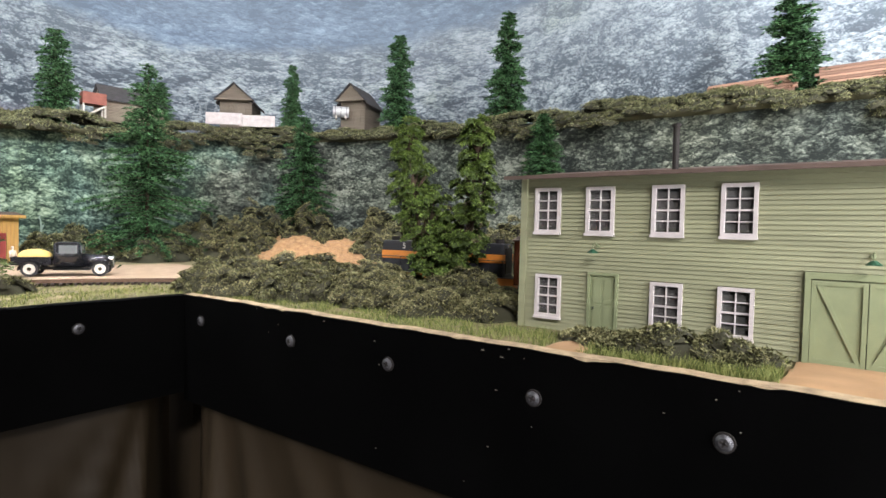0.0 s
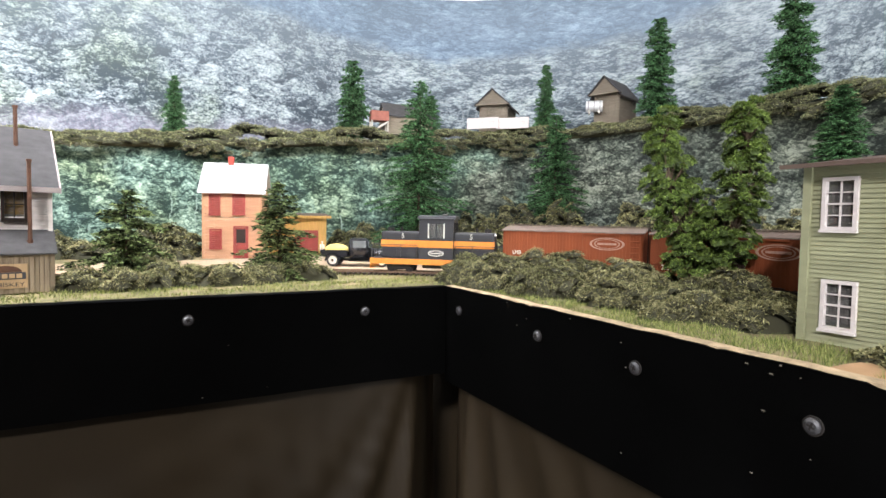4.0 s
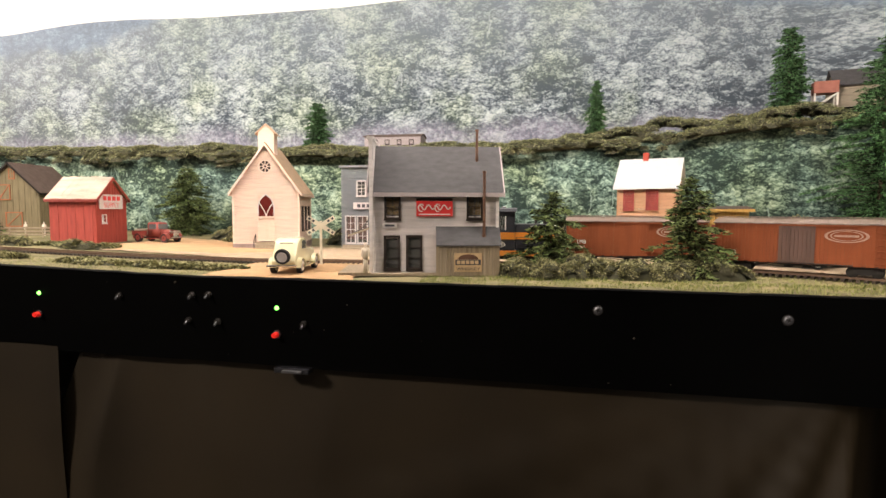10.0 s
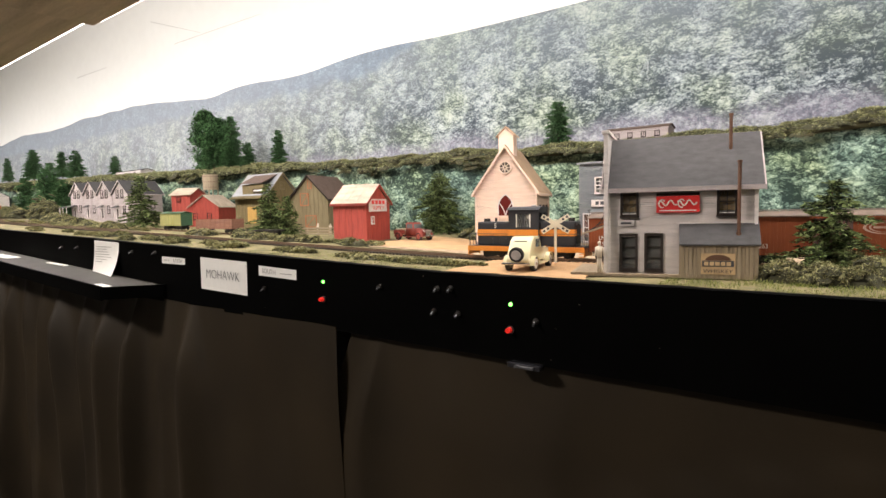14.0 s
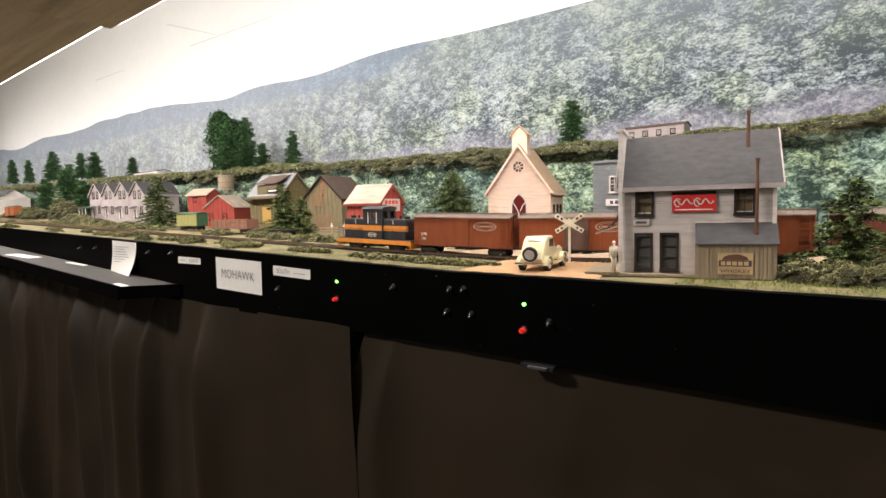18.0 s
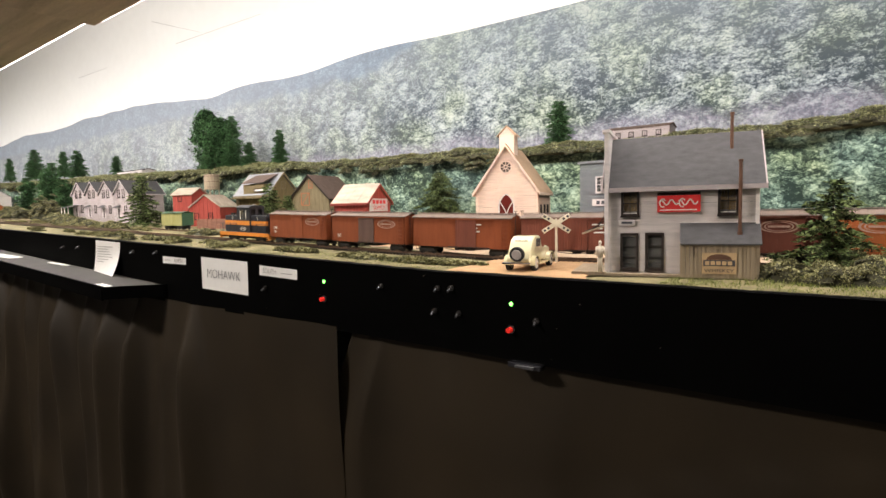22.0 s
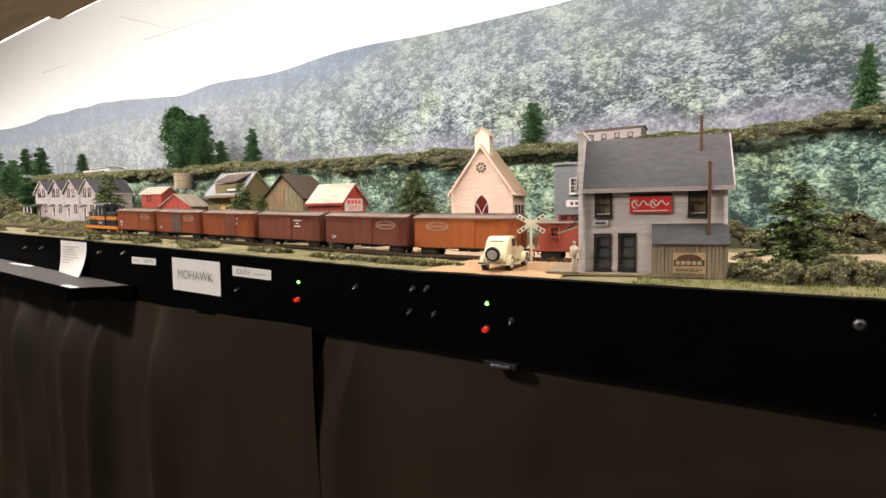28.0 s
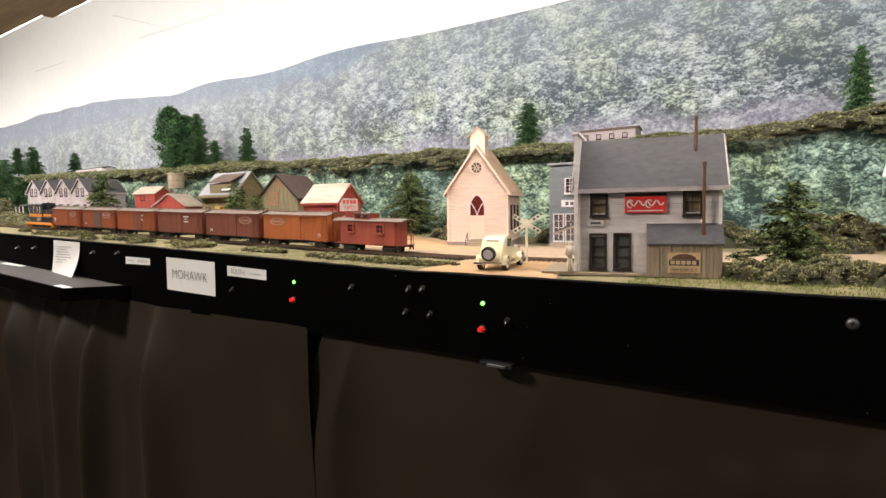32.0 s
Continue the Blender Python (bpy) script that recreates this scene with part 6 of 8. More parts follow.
    for sgn in (-1, 1):
        a, b = sorted((sgn * 0.0158, sgn * 0.0148))
        box(cab, x0, x1, a, b, z0, w0)
        box(cab, x0, x1, a, b, w1, z1)
        box(cab, x0, -0.0105, a, b, w0, w1)
        box(cab, -0.0008, 0.0008, a, b, w0, w1)
        box(cab, 0.0105, x1, a, b, w0, w1)
        a, b = sorted((sgn * 0.0215, sgn * 0.0205))
        box(cab, a, b, -0.0148, 0.0148, z0, 0.048)
        box(cab, a, b, -0.0148, 0.0148, 0.0575, z1)
        for u0, u1 in ((-0.0148, -0.0118), (-0.003, 0.003), (0.0118, 0.0148)):
            box(cab, a, b, u0, u1, 0.048, 0.0575)
    cb = part("cab", cab, LOCOBLK, c)
    for y in (-1, 1):
        part("stripe", bx(x0, x1, *sorted((y * 0.01575, y * 0.0162)), 0.0285, 0.0365), LOCOORG, cb, "orange stripe")
        herald(cb, pose(0, y * 0.0163, 0.0222), 0.0098, 0.0036)
        for x in (-0.0098, 0.0098):
            part("window_post", bx(x - 0.0007, x + 0.0007, *sorted((y * 0.0158, y * 0.0162)), w0, w1), WHITEINK, cb)
        for x in (-0.0056, 0.0056):
            p = part("pane", bx(x - 0.0047, x + 0.0047, *sorted((y * 0.0151, y * 0.0153)), w0, w1), GLASS, cb)
            p.visible_shadow = False
    part("control_stand", bx(-0.003, 0.003, -0.004, 0.002, z0, 0.049), TRUCKM, cb)
    part("partition", bx(0.012, 0.013, -0.0145, 0.0145, z0, 0.06), DARKIN, cb)
    rf = bmesh.new()
    prism(rf, [(-0.0178, 0.0612), (-0.013, 0.0642), (0, 0.0655), (0.013, 0.0642), (0.0178, 0.0612)], "x", -0.0238, 0.0238)
    part("cab_roof", rf, LOCOBLK, c)
    hn = bmesh.new()
    rod(hn, (0.004, 0.004, 0.066), (0.01, 0.004, 0.066), 0.001, 8, 0.0016)
    part("horn", hn, CHROME, c)
    part("fuel_tank", bx(-0.018, 0.018, -0.0125, 0.0125, 0.0045, 0.0115, bevel=0.002), TRUCKM, c)
    c.scale = (0.925, 1.0, 1.0)
    return c


# ---- green things ----
def leaf_mesh(name, centres, size, flat, rng, material, parent, label="", kind="stuff"):
    """Small pointed leaves at the given places, each a bent pair of triangles, turned at random; flat: how level they lie."""
    c = np.asarray(centres, float)
    n = len(c)
    a = rng.uniform(0, 2 * np.pi, n)
    tilt = rng.normal(0, 1 - flat, n)
    d = np.stack([np.cos(a), np.sin(a), tilt], 1)
    d /= np.linalg.norm(d, axis=1)[:, None]
    side = np.stack([-np.sin(a), np.cos(a), rng.normal(0, (1 - flat) * 0.8, n)], 1)
    side /= np.linalg.norm(side, axis=1)[:, None]
    s = (size * rng.uniform(0.6, 1.4, n))[:, None]
    up = np.array([0, 0, 1.0]) * s * 0.25
    v = np.stack([c - d * s, c + side * s * 0.45 + up, c + d * s, c - side * s * 0.45 + up], 1).reshape(-1, 3)
    f = np.arange(4 * n).reshape(-1, 4)
    return mesh(name, v.tolist(), f.tolist(), material, parent, label, kind)


def pad_mesh(name, c, size, slope, k, leaf, rng, material, parent, label="", kind="stuff", stretch=None, core=None):
    """Overlapping mats of fibrous foliage: each a low lumpy dome that leans with the slope, its top set with k short leaves."""
    c, size, slope = np.asarray(c, float), np.asarray(size, float), np.asarray(slope, float)
    m = len(c)
    turn = rng.uniform(0, 2 * np.pi, m) if stretch is None else np.asarray(stretch) + rng.normal(0, 0.25, m)
    ca, sa = np.cos(turn)[:, None], np.sin(turn)[:, None]

    def place(r, a, lift):
        lx, ly = size[:, 0:1] * r * np.cos(a), size[:, 1:2] * r * np.sin(a)
        x, y = lx * ca - ly * sa, lx * sa + ly * ca
        z = size[:, 2:3] * (np.sqrt(np.clip(1 - r * r, 0, 1)) - 0.35) + slope[:, 0:1] * x + slope[:, 1:2] * y + lift
        return np.stack([c[:, 0:1] + x, c[:, 1:2] + y, c[:, 2:3] + z], 2)
    nu = 10
    rings = [np.zeros((m, 1))] + [np.full((m, nu), q) * rng.uniform(0.82, 1.12, (m, nu)) for q in (0.45, 0.8, 1.0)]
    ang = np.arange(nu) * 2 * np.pi / nu
    pts = np.concatenate([place(np.clip(q, 0, 1.1), np.broadcast_to(ang[:q.shape[1]], q.shape), rng.normal(0, 0.09, q.shape) * size[:, 2:3]) for q in rings], 1)
    per = pts.shape[1]
    quad = []
    for i in range(nu):
        quad.append((0, 1 + i, 1 + (i + 1) % nu))
        for r in (0, 1):
            a, b = 1 + r * nu + i, 1 + r * nu + (i + 1) % nu
            quad.append((a, a + nu, b + nu, b))
    faces = [tuple(v + per * p for v in q) for p in range(m) for q in quad]
    r, a = np.sqrt(rng.uniform(0.0, 1.08, (m, k))), rng.uniform(0, 2 * np.pi, (m, k))
    base = place(np.minimum(r, 1.04), a, rng.uniform(0.0, 0.35, (m, k)) * leaf).reshape(-1, 3)
    b = (a + turn[:, None] + rng.normal(0, 0.9, (m, k))).reshape(-1)
    n = len(base)
    out = np.stack([np.cos(b), np.sin(b), rng.normal(0.3, 0.45, n)], 1)
    side = np.stack([-np.sin(b), np.cos(b), rng.normal(0, 0.5, n)], 1)
    ln = (leaf * rng.uniform(0.6, 1.5, n))[:, None]
    v = np.stack([base - out * ln * 0.5, base + side * ln * 0.3, base + out * ln, base - side * ln * 0.3], 1).reshape(-1, 3)
    # shrunken inner domes, coloured dark so the gaps between leaves read as shade
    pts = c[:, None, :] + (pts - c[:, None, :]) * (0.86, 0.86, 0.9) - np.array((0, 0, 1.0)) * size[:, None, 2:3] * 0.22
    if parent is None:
        mesh("ledge_shade_core", pts.reshape(-1, 3).tolist(), faces, core or GAPSHADE, None, "dark foliage cores, shade painted between the ledge mats", kind)
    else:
        mesh("undergrowth", pts.reshape(-1, 3).tolist(), faces, core or GAPSHADE, parent, "", kind)
    return mesh(name, v.tolist(), np.arange(4 * n).reshape(-1, 4).tolist(), material, parent, label, kind)


BUSHES = 0


def bush(x, y, rx, ry, h, n=1400, leaf=None, rz=0, label="low bush of dry green clump foliage", z=None, size=0.0021, lumps=40):
    global BUSHES
    BUSHES += 1
    rng = np.random.default_rng(BUSHES)
    b = thing("bush", label, "bush", x, y, (ground_z(x) if z is None else z) - 0.001, rz, "bushes")
    ver, fac, nu, nv = [], [], 18, 6
    for j in range(nv + 1):
        r = j / nv
        for i in range(nu):
            a = 2 * math.pi * i / nu
            px, py = rx * r * math.cos(a) * 0.96, ry * r * math.sin(a) * 0.96
            ver.append((px, py, h * 0.72 * max(0.0, (1 - r ** 2.2)) ** 0.6 * (0.75 + 0.5 * n3(px * lumps, py * lumps, rx * 50)) - 0.0008))
    for j in range(nv):
        for i in range(nu):
            fac.append((j * nu + i, j * nu + (i + 1) % nu, (j + 1) * nu + (i + 1) % nu, (j + 1) * nu + i))
    # the mound is coloured as deep shade below the leaves
    mesh("mound", ver, fac, GAPSHADE, b, smooth=True)
    near = 1.0 if x > 0.15 and math.hypot(x - 0.27, y + 0.48) < 0.85 else 1.5
    pw = min(0.0066 * near, 0.42 * min(rx, ry) + 0.001)

    def top(u, v):
        r = min(1.0, math.hypot(u / rx, v / ry))
        return h * max(0.0, 1 - r ** 2.2) ** 0.6 * (0.75 + 0.5 * n3(u * lumps, v * lumps, rx * 50) + 0.25 * n3(u * lumps * 2.5, v * lumps * 2.5, 7))
    c, sz, sl = [], [], []
    for _ in range(max(10, int(2.6 * rx * ry / (pw * pw)))):
        a, r = rng.uniform(0, 2 * np.pi), math.sqrt(rng.uniform(0, 1.0))
        u, v = rx * r * math.cos(a) * 0.97, ry * r * math.sin(a) * 0.97
        e = pw * 0.6
        q = pw * rng.uniform(0.55, 1.35)
        c.append((u, v, max(0.0008, top(u, v) * rng.uniform(0.72, 1.06))))
        sz.append((q * 1.25, q * 0.9, q * rng.uniform(0.5, 0.8)))
        sl.append((0.45 * (top(u + e, v) - top(u - e, v)) / (2 * e), 0.45 * (top(u, v + e) - top(u, v - e)) / (2 * e)))
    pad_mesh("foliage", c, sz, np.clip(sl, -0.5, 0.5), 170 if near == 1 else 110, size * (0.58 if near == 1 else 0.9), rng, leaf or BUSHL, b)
    return b


def fir(h, width, seed, leaf, sparse=1.0, ragged=0.35, power=0.8, full=8, name="fir_tree", label="tall dark green model fir"):
    """A fir on a thin trunk: whorls of drooping boughs set with needle sprays. Built at the origin."""
    rng = np.random.default_rng(seed)
    t = thing(name, label, "tree", group="conifers")
    b = bmesh.new()
    rod(b, (0, 0, -0.004), (0, 0, h * 0.96), h * 0.012 + 0.0008, 7, 0.0003)
    part("trunk", b, BARK, t)
    pts, dirs = [], []
    layers = max(10, int(h / 0.0062))
    boughs = bmesh.new()
    for k in range(layers):
        u = (k + 0.5) / layers
        z = h * (0.05 + 0.95 * u)
        reach = width / 2 * (1 - u) ** power * (1 + ragged * rng.normal()) + width * 0.045
        m = max(4, int((9 - 4 * u) * sparse))
        for i in range(m):
            a = rng.uniform(0, 2 * np.pi)
            r = reach * rng.uniform(0.65, 1.1)
            droop = -0.25 * r + 0.25 * u * r
            steps = max(3, int(r / 0.0028))
            rod(boughs, (0, 0, z), (r * math.cos(a) * 0.9, r * math.sin(a) * 0.9, z + droop * 0.9), 0.0005, 3, 0.0001)
            for q in range(steps):
                f = (q + 0.7) / steps
                c = np.array([r * f * math.cos(a), r * f * math.sin(a), z + droop * f * f])
                for _ in range(full):
                    pts.append(c + rng.normal(0, 0.0016, 3) * (1, 1, 0.8))
                    w = a + rng.choice((-0.9, 0.9, 0.3, -0.3)) + rng.normal(0, 0.3)
                    dirs.append((math.cos(w), math.sin(w), rng.normal(-0.12, 0.3)))
    part("branchwork", boughs, BARK, t, kind="stuff")
    c, d = np.array(pts), np.array(dirs)
    d /= np.linalg.norm(d, axis=1)[:, None]
    s = rng.uniform(0.003, 0.0066, len(c))[:, None]
    side = np.cross(d, rng.normal(0, 1, (len(c), 3)))
    side /= np.linalg.norm(side, axis=1)[:, None]
    v = np.stack([c - side * s * 0.2, c + d * s, c + side * s * 0.2], 1).reshape(-1, 3)
    mesh("needles", v.tolist(), np.arange(len(v)).reshape(-1, 3).tolist(), leaf, t, kind="stuff")
    return t


def plant(tree, x, y, z, h_scale=1.0, rz=0, w_scale=1.0, first=False):
    m = pose(x, y, z, 0, 0, rz)
    if first:
        tree.matrix_basis = m
        tree.scale = (w_scale, w_scale, h_scale)
        return tree
    t = copy_thing(tree, m)
    t.scale = (w_scale, w_scale, h_scale)
    return t


def ledge_place(s, off):
    x, y, _, _ = ledge_out(s, off)
    return x, y, ledge_z(s) + 0.008


def ledge_s(x, y):
    """s along the ledge of a place near it."""
    if x < 0.75:
        return x
    if y < 0.17:
        return 0.75 + 0.45 * math.pi / 2 + (0.17 - y)
    return 0.75 + 0.45 * math.atan2(x - 0.75, y - 0.17)


# the large firs low down, then those on the ledge
T1 = plant(fir(0.335, 0.165, 1, FIRL, 1.1, 0.4, 0.75, 8, label="tall bushy green model fir"), 0.75, 0.5, -0.002, first=True)
T2 = plant(fir(0.215, 0.115, 2, FIRL, 1.2, 0.25, 0.6, 8, label="green model fir before the rock wall"), 1.03, 0.43, 0.072, first=True)
T4 = plant(fir(0.104, 0.064, 3, FIRD, 1.1, 0.35, 0.65, 8, label="small dense model fir by the track"), 0.402, 0.121, -0.001, 0.98, 0, 1.12, True)
T5 = plant(fir(0.088, 0.085, 4, FIRD, 1.0, 0.35, 0.55, 8, label="small spreading dark model fir"), 0.26, 0.121, -0.001, first=True)
T7 = plant(fir(0.145, 0.125, 5, FIRD, 1.3, 0.25, 0.6, 9, label="soft dark fir beside the church"), -0.535, 0.575, 0.01, first=True)
NARROW = plant(fir(0.18, 0.07, 6, FIRL, 1.6, 0.2, 0.42, 9, label="narrow green model fir on the ledge"), *ledge_place(0.686, 0.09), first=True)
for x, y, z, k, w in ((0.874, 0.698, 0.26, 0.55, 0.75), (1.115, 0.573, 0.275, 0.9, 0.72), (1.254, 0.369, 0.285, 1.24, 1.1), (1.292, 0.107, 0.29, 1.27, 1.15), (1.292, -0.397, 0.275, 1.0, 1.35),
                      (-0.289, 0.71, 0.2, 0.62, 0.9), (0.33, 0.711, 0.215, 0.66, 0.58), (1.15, -0.05, 0.16, 0.6, 0.9),
                      (-1.32, 0.7, 0.225, 0.7, 0.8), (-1.5, 0.7, 0.235, 0.5, 0.8), (-1.6, 0.7, 0.24, 1.05, 1.2), (-1.66, 0.66, 0.24, 0.85, 1.2), (-1.55, 0.66, 0.24, 0.5, 0.9),
                      (-2.617, 0.71, 0.27, 0.5, 0.8), (-3.29, 0.71, 0.29, 0.8, 1.05), (-3.09, 0.71, 0.28, 0.8, 1.3), (-3.74, 0.71, 0.3, 1.0, 1.5), (-4.22, 0.71, 0.31, 0.85, 0.9), (-4.59, 0.71, 0.32, 0.95, 1.0),
                      (-2.9, 0.5, 0.07, 1.3, 1.6), (-3.1, 0.48, 0.075, 1.1, 1.6), (-3.0, 0.56, 0.075, 1.5, 1.6), (-2.72, 0.52, 0.066, 1.0, 1.4)):
    plant(NARROW, x, y, z - 0.002, k, (x * 997) % 360, w)
plant(T4, -1.436, 0.29, ground_z(-1.436), 1.45, 40, 1.5)
plant(T4, -0.79, 0.275, ground_z(-0.79), 1.12, 110, 1.15)
plant(T4, -0.735, 0.28, ground_z(-0.735), 0.85, 200, 0.9)
plant(T4, -0.765, 0.26, ground_z(-0.765), 0.7, 300, 1.2)
plant(T4, -1.36, 0.5, ground_z(-1.36), 0.9, 10, 0.9)


def broadleaf():
    """The bright twin-stemmed tree on the wing."""
    rng = np.random.default_rng(31)
    t = thing("leafy_tree", "bright green leafy model tree with two crowns", "tree", 0.664, -0.196, -0.001, 0)
    b = bmesh.new()
    stems = [((0, 0, 0), (-0.012, 0.02, 0.06), (-0.016, 0.034, 0.15)), ((0, 0, 0), (0.012, -0.018, 0.07), (0.006, -0.026, 0.155)), ((0, 0, 0), (0.012, 0.006, 0.03), (0.016, 0.008, 0.085))]
    for s in stems:
        rod(b, s[0], s[1], 0.0028, 7, 0.0018)
        rod(b, s[1], s[2], 0.0018, 7, 0.0006)
    part("trunk", b, BARK, t)
    pts, sz, sl, limbs = [], [], [], bmesh.new()
    blobs = [(-0.002, 0.008, 0.03, 0.03, 0.03), (-0.008, 0.016, 0.065, 0.03, 0.035), (-0.014, 0.028, 0.1, 0.025, 0.035), (-0.015, 0.033, 0.135, 0.018, 0.026),
             (0.006, -0.012, 0.06, 0.03, 0.03), (0.006, -0.022, 0.1, 0.024, 0.032), (0.005, -0.026, 0.135, 0.018, 0.026), (0.004, 0.002, 0.045, 0.033, 0.032)]
    for cx, cy, cz, r, hh in blobs:
        for _ in range(85):
            v = rng.normal(0, 1, 3)
            v /= np.linalg.norm(v)
            c = np.array([cx, cy, cz]) + v * (r * 0.82, r * 0.82, hh) * rng.uniform(0.45, 1.05)
            rod(limbs, (cx, cy, cz - hh * 0.3), tuple(c), 0.0005, 3, 0.0002)
            pts.append(c)
            q = rng.uniform(0.0026, 0.0052)
            sz.append((q, q, q * 0.8))
            sl.append((-0.5 * v[0], -0.5 * v[1]))
    part("branchwork", limbs, BARK, t, kind="stuff")
    # the pads' cores carry painted shade behind the bright leaves
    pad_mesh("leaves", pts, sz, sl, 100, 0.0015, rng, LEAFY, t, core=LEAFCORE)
    return t


broadleaf()


def dense_tree(x, y, z, h, w, seed):
    """A close, dark, many-topped tree on the ledge."""
    rng = np.random.default_rng(seed)
    t = thing("dense_tree", "dense dark green rounded tree on the ledge", "tree", x, y, z, 0, "ledge trees")
    b = bmesh.new()
    rod(b, (0, 0, -0.004), (0, 0, h * 0.8), 0.004, 7, 0.001)
    part("trunk", b, BARK, t)
    pts = []
    for _ in range(150):
        u = rng.uniform(0.06, 1)
        r = w / 2 * min(1.0, 1.5 * u) ** 0.5 * (1 - u ** 3) ** 0.6 * math.sqrt(rng.uniform(0.1, 1)) * rng.uniform(0.8, 1.15)
        a = rng.uniform(0, 2 * np.pi)
        pts.append(np.array([r * math.cos(a), r * math.sin(a), h * u]) + rng.normal(0, 1, (70, 3)) * (0.011, 0.011, 0.007))
    leaf_mesh("foliage", np.concatenate(pts), 0.0055, 0.4, rng, FIRL, t)
    return t


dense_tree(-1.80, 0.71, 0.225, 0.24, 0.11, 41)
dense_tree(-1.72, 0.72, 0.225, 0.2, 0.1, 42)

# bushes: the bank on the wing, the rows along the track, the yards
random.seed(11)
for x, y, rx, ry, h, n in ((0.6, 0.055, 0.045, 0.035, 0.026, 1800), (0.625, -0.0, 0.05, 0.045, 0.03, 2400), (0.66, -0.06, 0.06, 0.05, 0.034, 2600), (0.62, -0.09, 0.05, 0.045, 0.026, 2200),
                           (0.69, -0.12, 0.05, 0.05, 0.03, 2200), (0.625, -0.16, 0.05, 0.045, 0.024, 2200), (0.665, -0.21, 0.055, 0.045, 0.024, 2200), (0.61, -0.22, 0.036, 0.035, 0.02, 1500),
                           (0.625, -0.265, 0.036, 0.03, 0.018, 1400), (0.72, -0.22, 0.04, 0.05, 0.03, 1600), (0.7, 0.0, 0.04, 0.04, 0.036, 1600),
                           (0.30, 0.095, 0.04, 0.022, 0.018, 1500), (0.235, 0.085, 0.035, 0.02, 0.016, 1300), (0.265, 0.075, 0.035, 0.018, 0.014, 1200), (0.355, 0.085, 0.045, 0.022, 0.016, 1500), (0.428, 0.1, 0.024, 0.018, 0.017, 1200), (0.28, 0.13, 0.04, 0.03, 0.02, 1400), (0.395, 0.11, 0.035, 0.025, 0.016, 1200),
                           (0.3, 0.52, 0.07, 0.05, 0.05, 1800), (0.22, 0.5, 0.06, 0.05, 0.035, 1500), (0.14, 0.5, 0.05, 0.05, 0.05, 1300), (0.29, 0.43, 0.05, 0.03, 0.02, 1200),
                           (0.66, 0.55, 0.08, 0.05, 0.05, 2000), (0.75, 0.46, 0.07, 0.05, 0.04, 1800), (0.84, 0.47, 0.08, 0.06, 0.075, 2600), (0.92, 0.44, 0.08, 0.06, 0.09, 2600), (0.85, 0.4, 0.06, 0.05, 0.05, 2000),
                           (1.0, 0.36, 0.08, 0.07, 0.09, 2400), (1.08, 0.26, 0.07, 0.08, 0.1, 2200), (1.1, 0.12, 0.07, 0.09, 0.09, 2000), (1.08, -0.05, 0.08, 0.1, 0.08, 1800), (1.06, -0.25, 0.09, 0.1, 0.07, 1600),
                           (0.577, -0.405, 0.022, 0.05, 0.014, 1700), (0.58, -0.36, 0.016, 0.02, 0.008, 500),
                           (-0.04, 0.45, 0.05, 0.04, 0.03, 900), (-0.12, 0.5, 0.05, 0.04, 0.03, 900), (-0.36, 0.5, 0.06, 0.05, 0.03, 1200), (-0.3, 0.42, 0.04, 0.03, 0.015, 700),
                           (-0.185, 0.055, 0.06, 0.012, 0.005, 900), (-0.12, 0.06, 0.05, 0.012, 0.004, 600), (-0.27, 0.05, 0.05, 0.014, 0.004, 600), (-0.44, 0.195, 0.03, 0.016, 0.014, 900), (-0.4, 0.21, 0.02, 0.014, 0.009, 500),
                           (-0.56, 0.2, 0.03, 0.015, 0.012, 800), (-0.62, 0.195, 0.035, 0.015, 0.013, 800), (-0.7, 0.2, 0.04, 0.016, 0.014, 900), (-0.79, 0.21, 0.04, 0.02, 0.018, 1000),
                           (-0.95, 0.2, 0.06, 0.02, 0.014, 900), (-0.42, 0.055, 0.05, 0.012, 0.006, 500), (-0.6, 0.05, 0.06, 0.012, 0.006, 500), (-0.8, 0.05, 0.08, 0.014, 0.007, 600),
                           (-1.1, 0.045, 0.09, 0.014, 0.008, 600), (-1.45, 0.2, 0.09, 0.03, 0.02, 900), (-1.7, 0.22, 0.1, 0.03, 0.024, 900), (-1.95, 0.26, 0.1, 0.04, 0.03, 900), (-2.15, 0.3, 0.1, 0.04, 0.035, 900),
                           (-2.45, 0.36, 0.1, 0.06, 0.08, 1200), (-2.6, 0.4, 0.12, 0.06, 0.1, 1200), (-2.8, 0.34, 0.14, 0.06, 0.06, 1000), (-3.1, 0.36, 0.16, 0.06, 0.06, 1000)):
    out = math.hypot(x - 0.324, y + 0.219)
    if 0.5 < x < 0.75 and y < 0.1 and out + rx * 0.9 > 0.378:
        k = max(0.378 - rx * 0.9, 0.24) / out
        x, y = max(0.548 + rx * 0.8, 0.324 + (x - 0.324) * k), -0.219 + (y + 0.219) * k
    if 0.2 < x < 0.48 and y < 0.14:
        h *= 1.3
    if x > 0.54 and y < 0.06 and x < 0.8:
        h *= 1.12
    if h >= 0.045 and x > 0.25:
        h *= 1.2
        bush(x, y, rx, ry, h, int(n * 1.6), BUSHD if (x * 31) % 1 > 0.6 else BUSHL, random.uniform(0, 360) if abs(rx - ry) < 0.02 else 0, "tall bank of dark green clump foliage against the rock", size=0.0027)
    else:
        bush(x, y, rx, ry, h, int(n * 1.5), BUSHD if (x * 37 + y * 11) % 1 > 0.8 else BUSHL, 0)


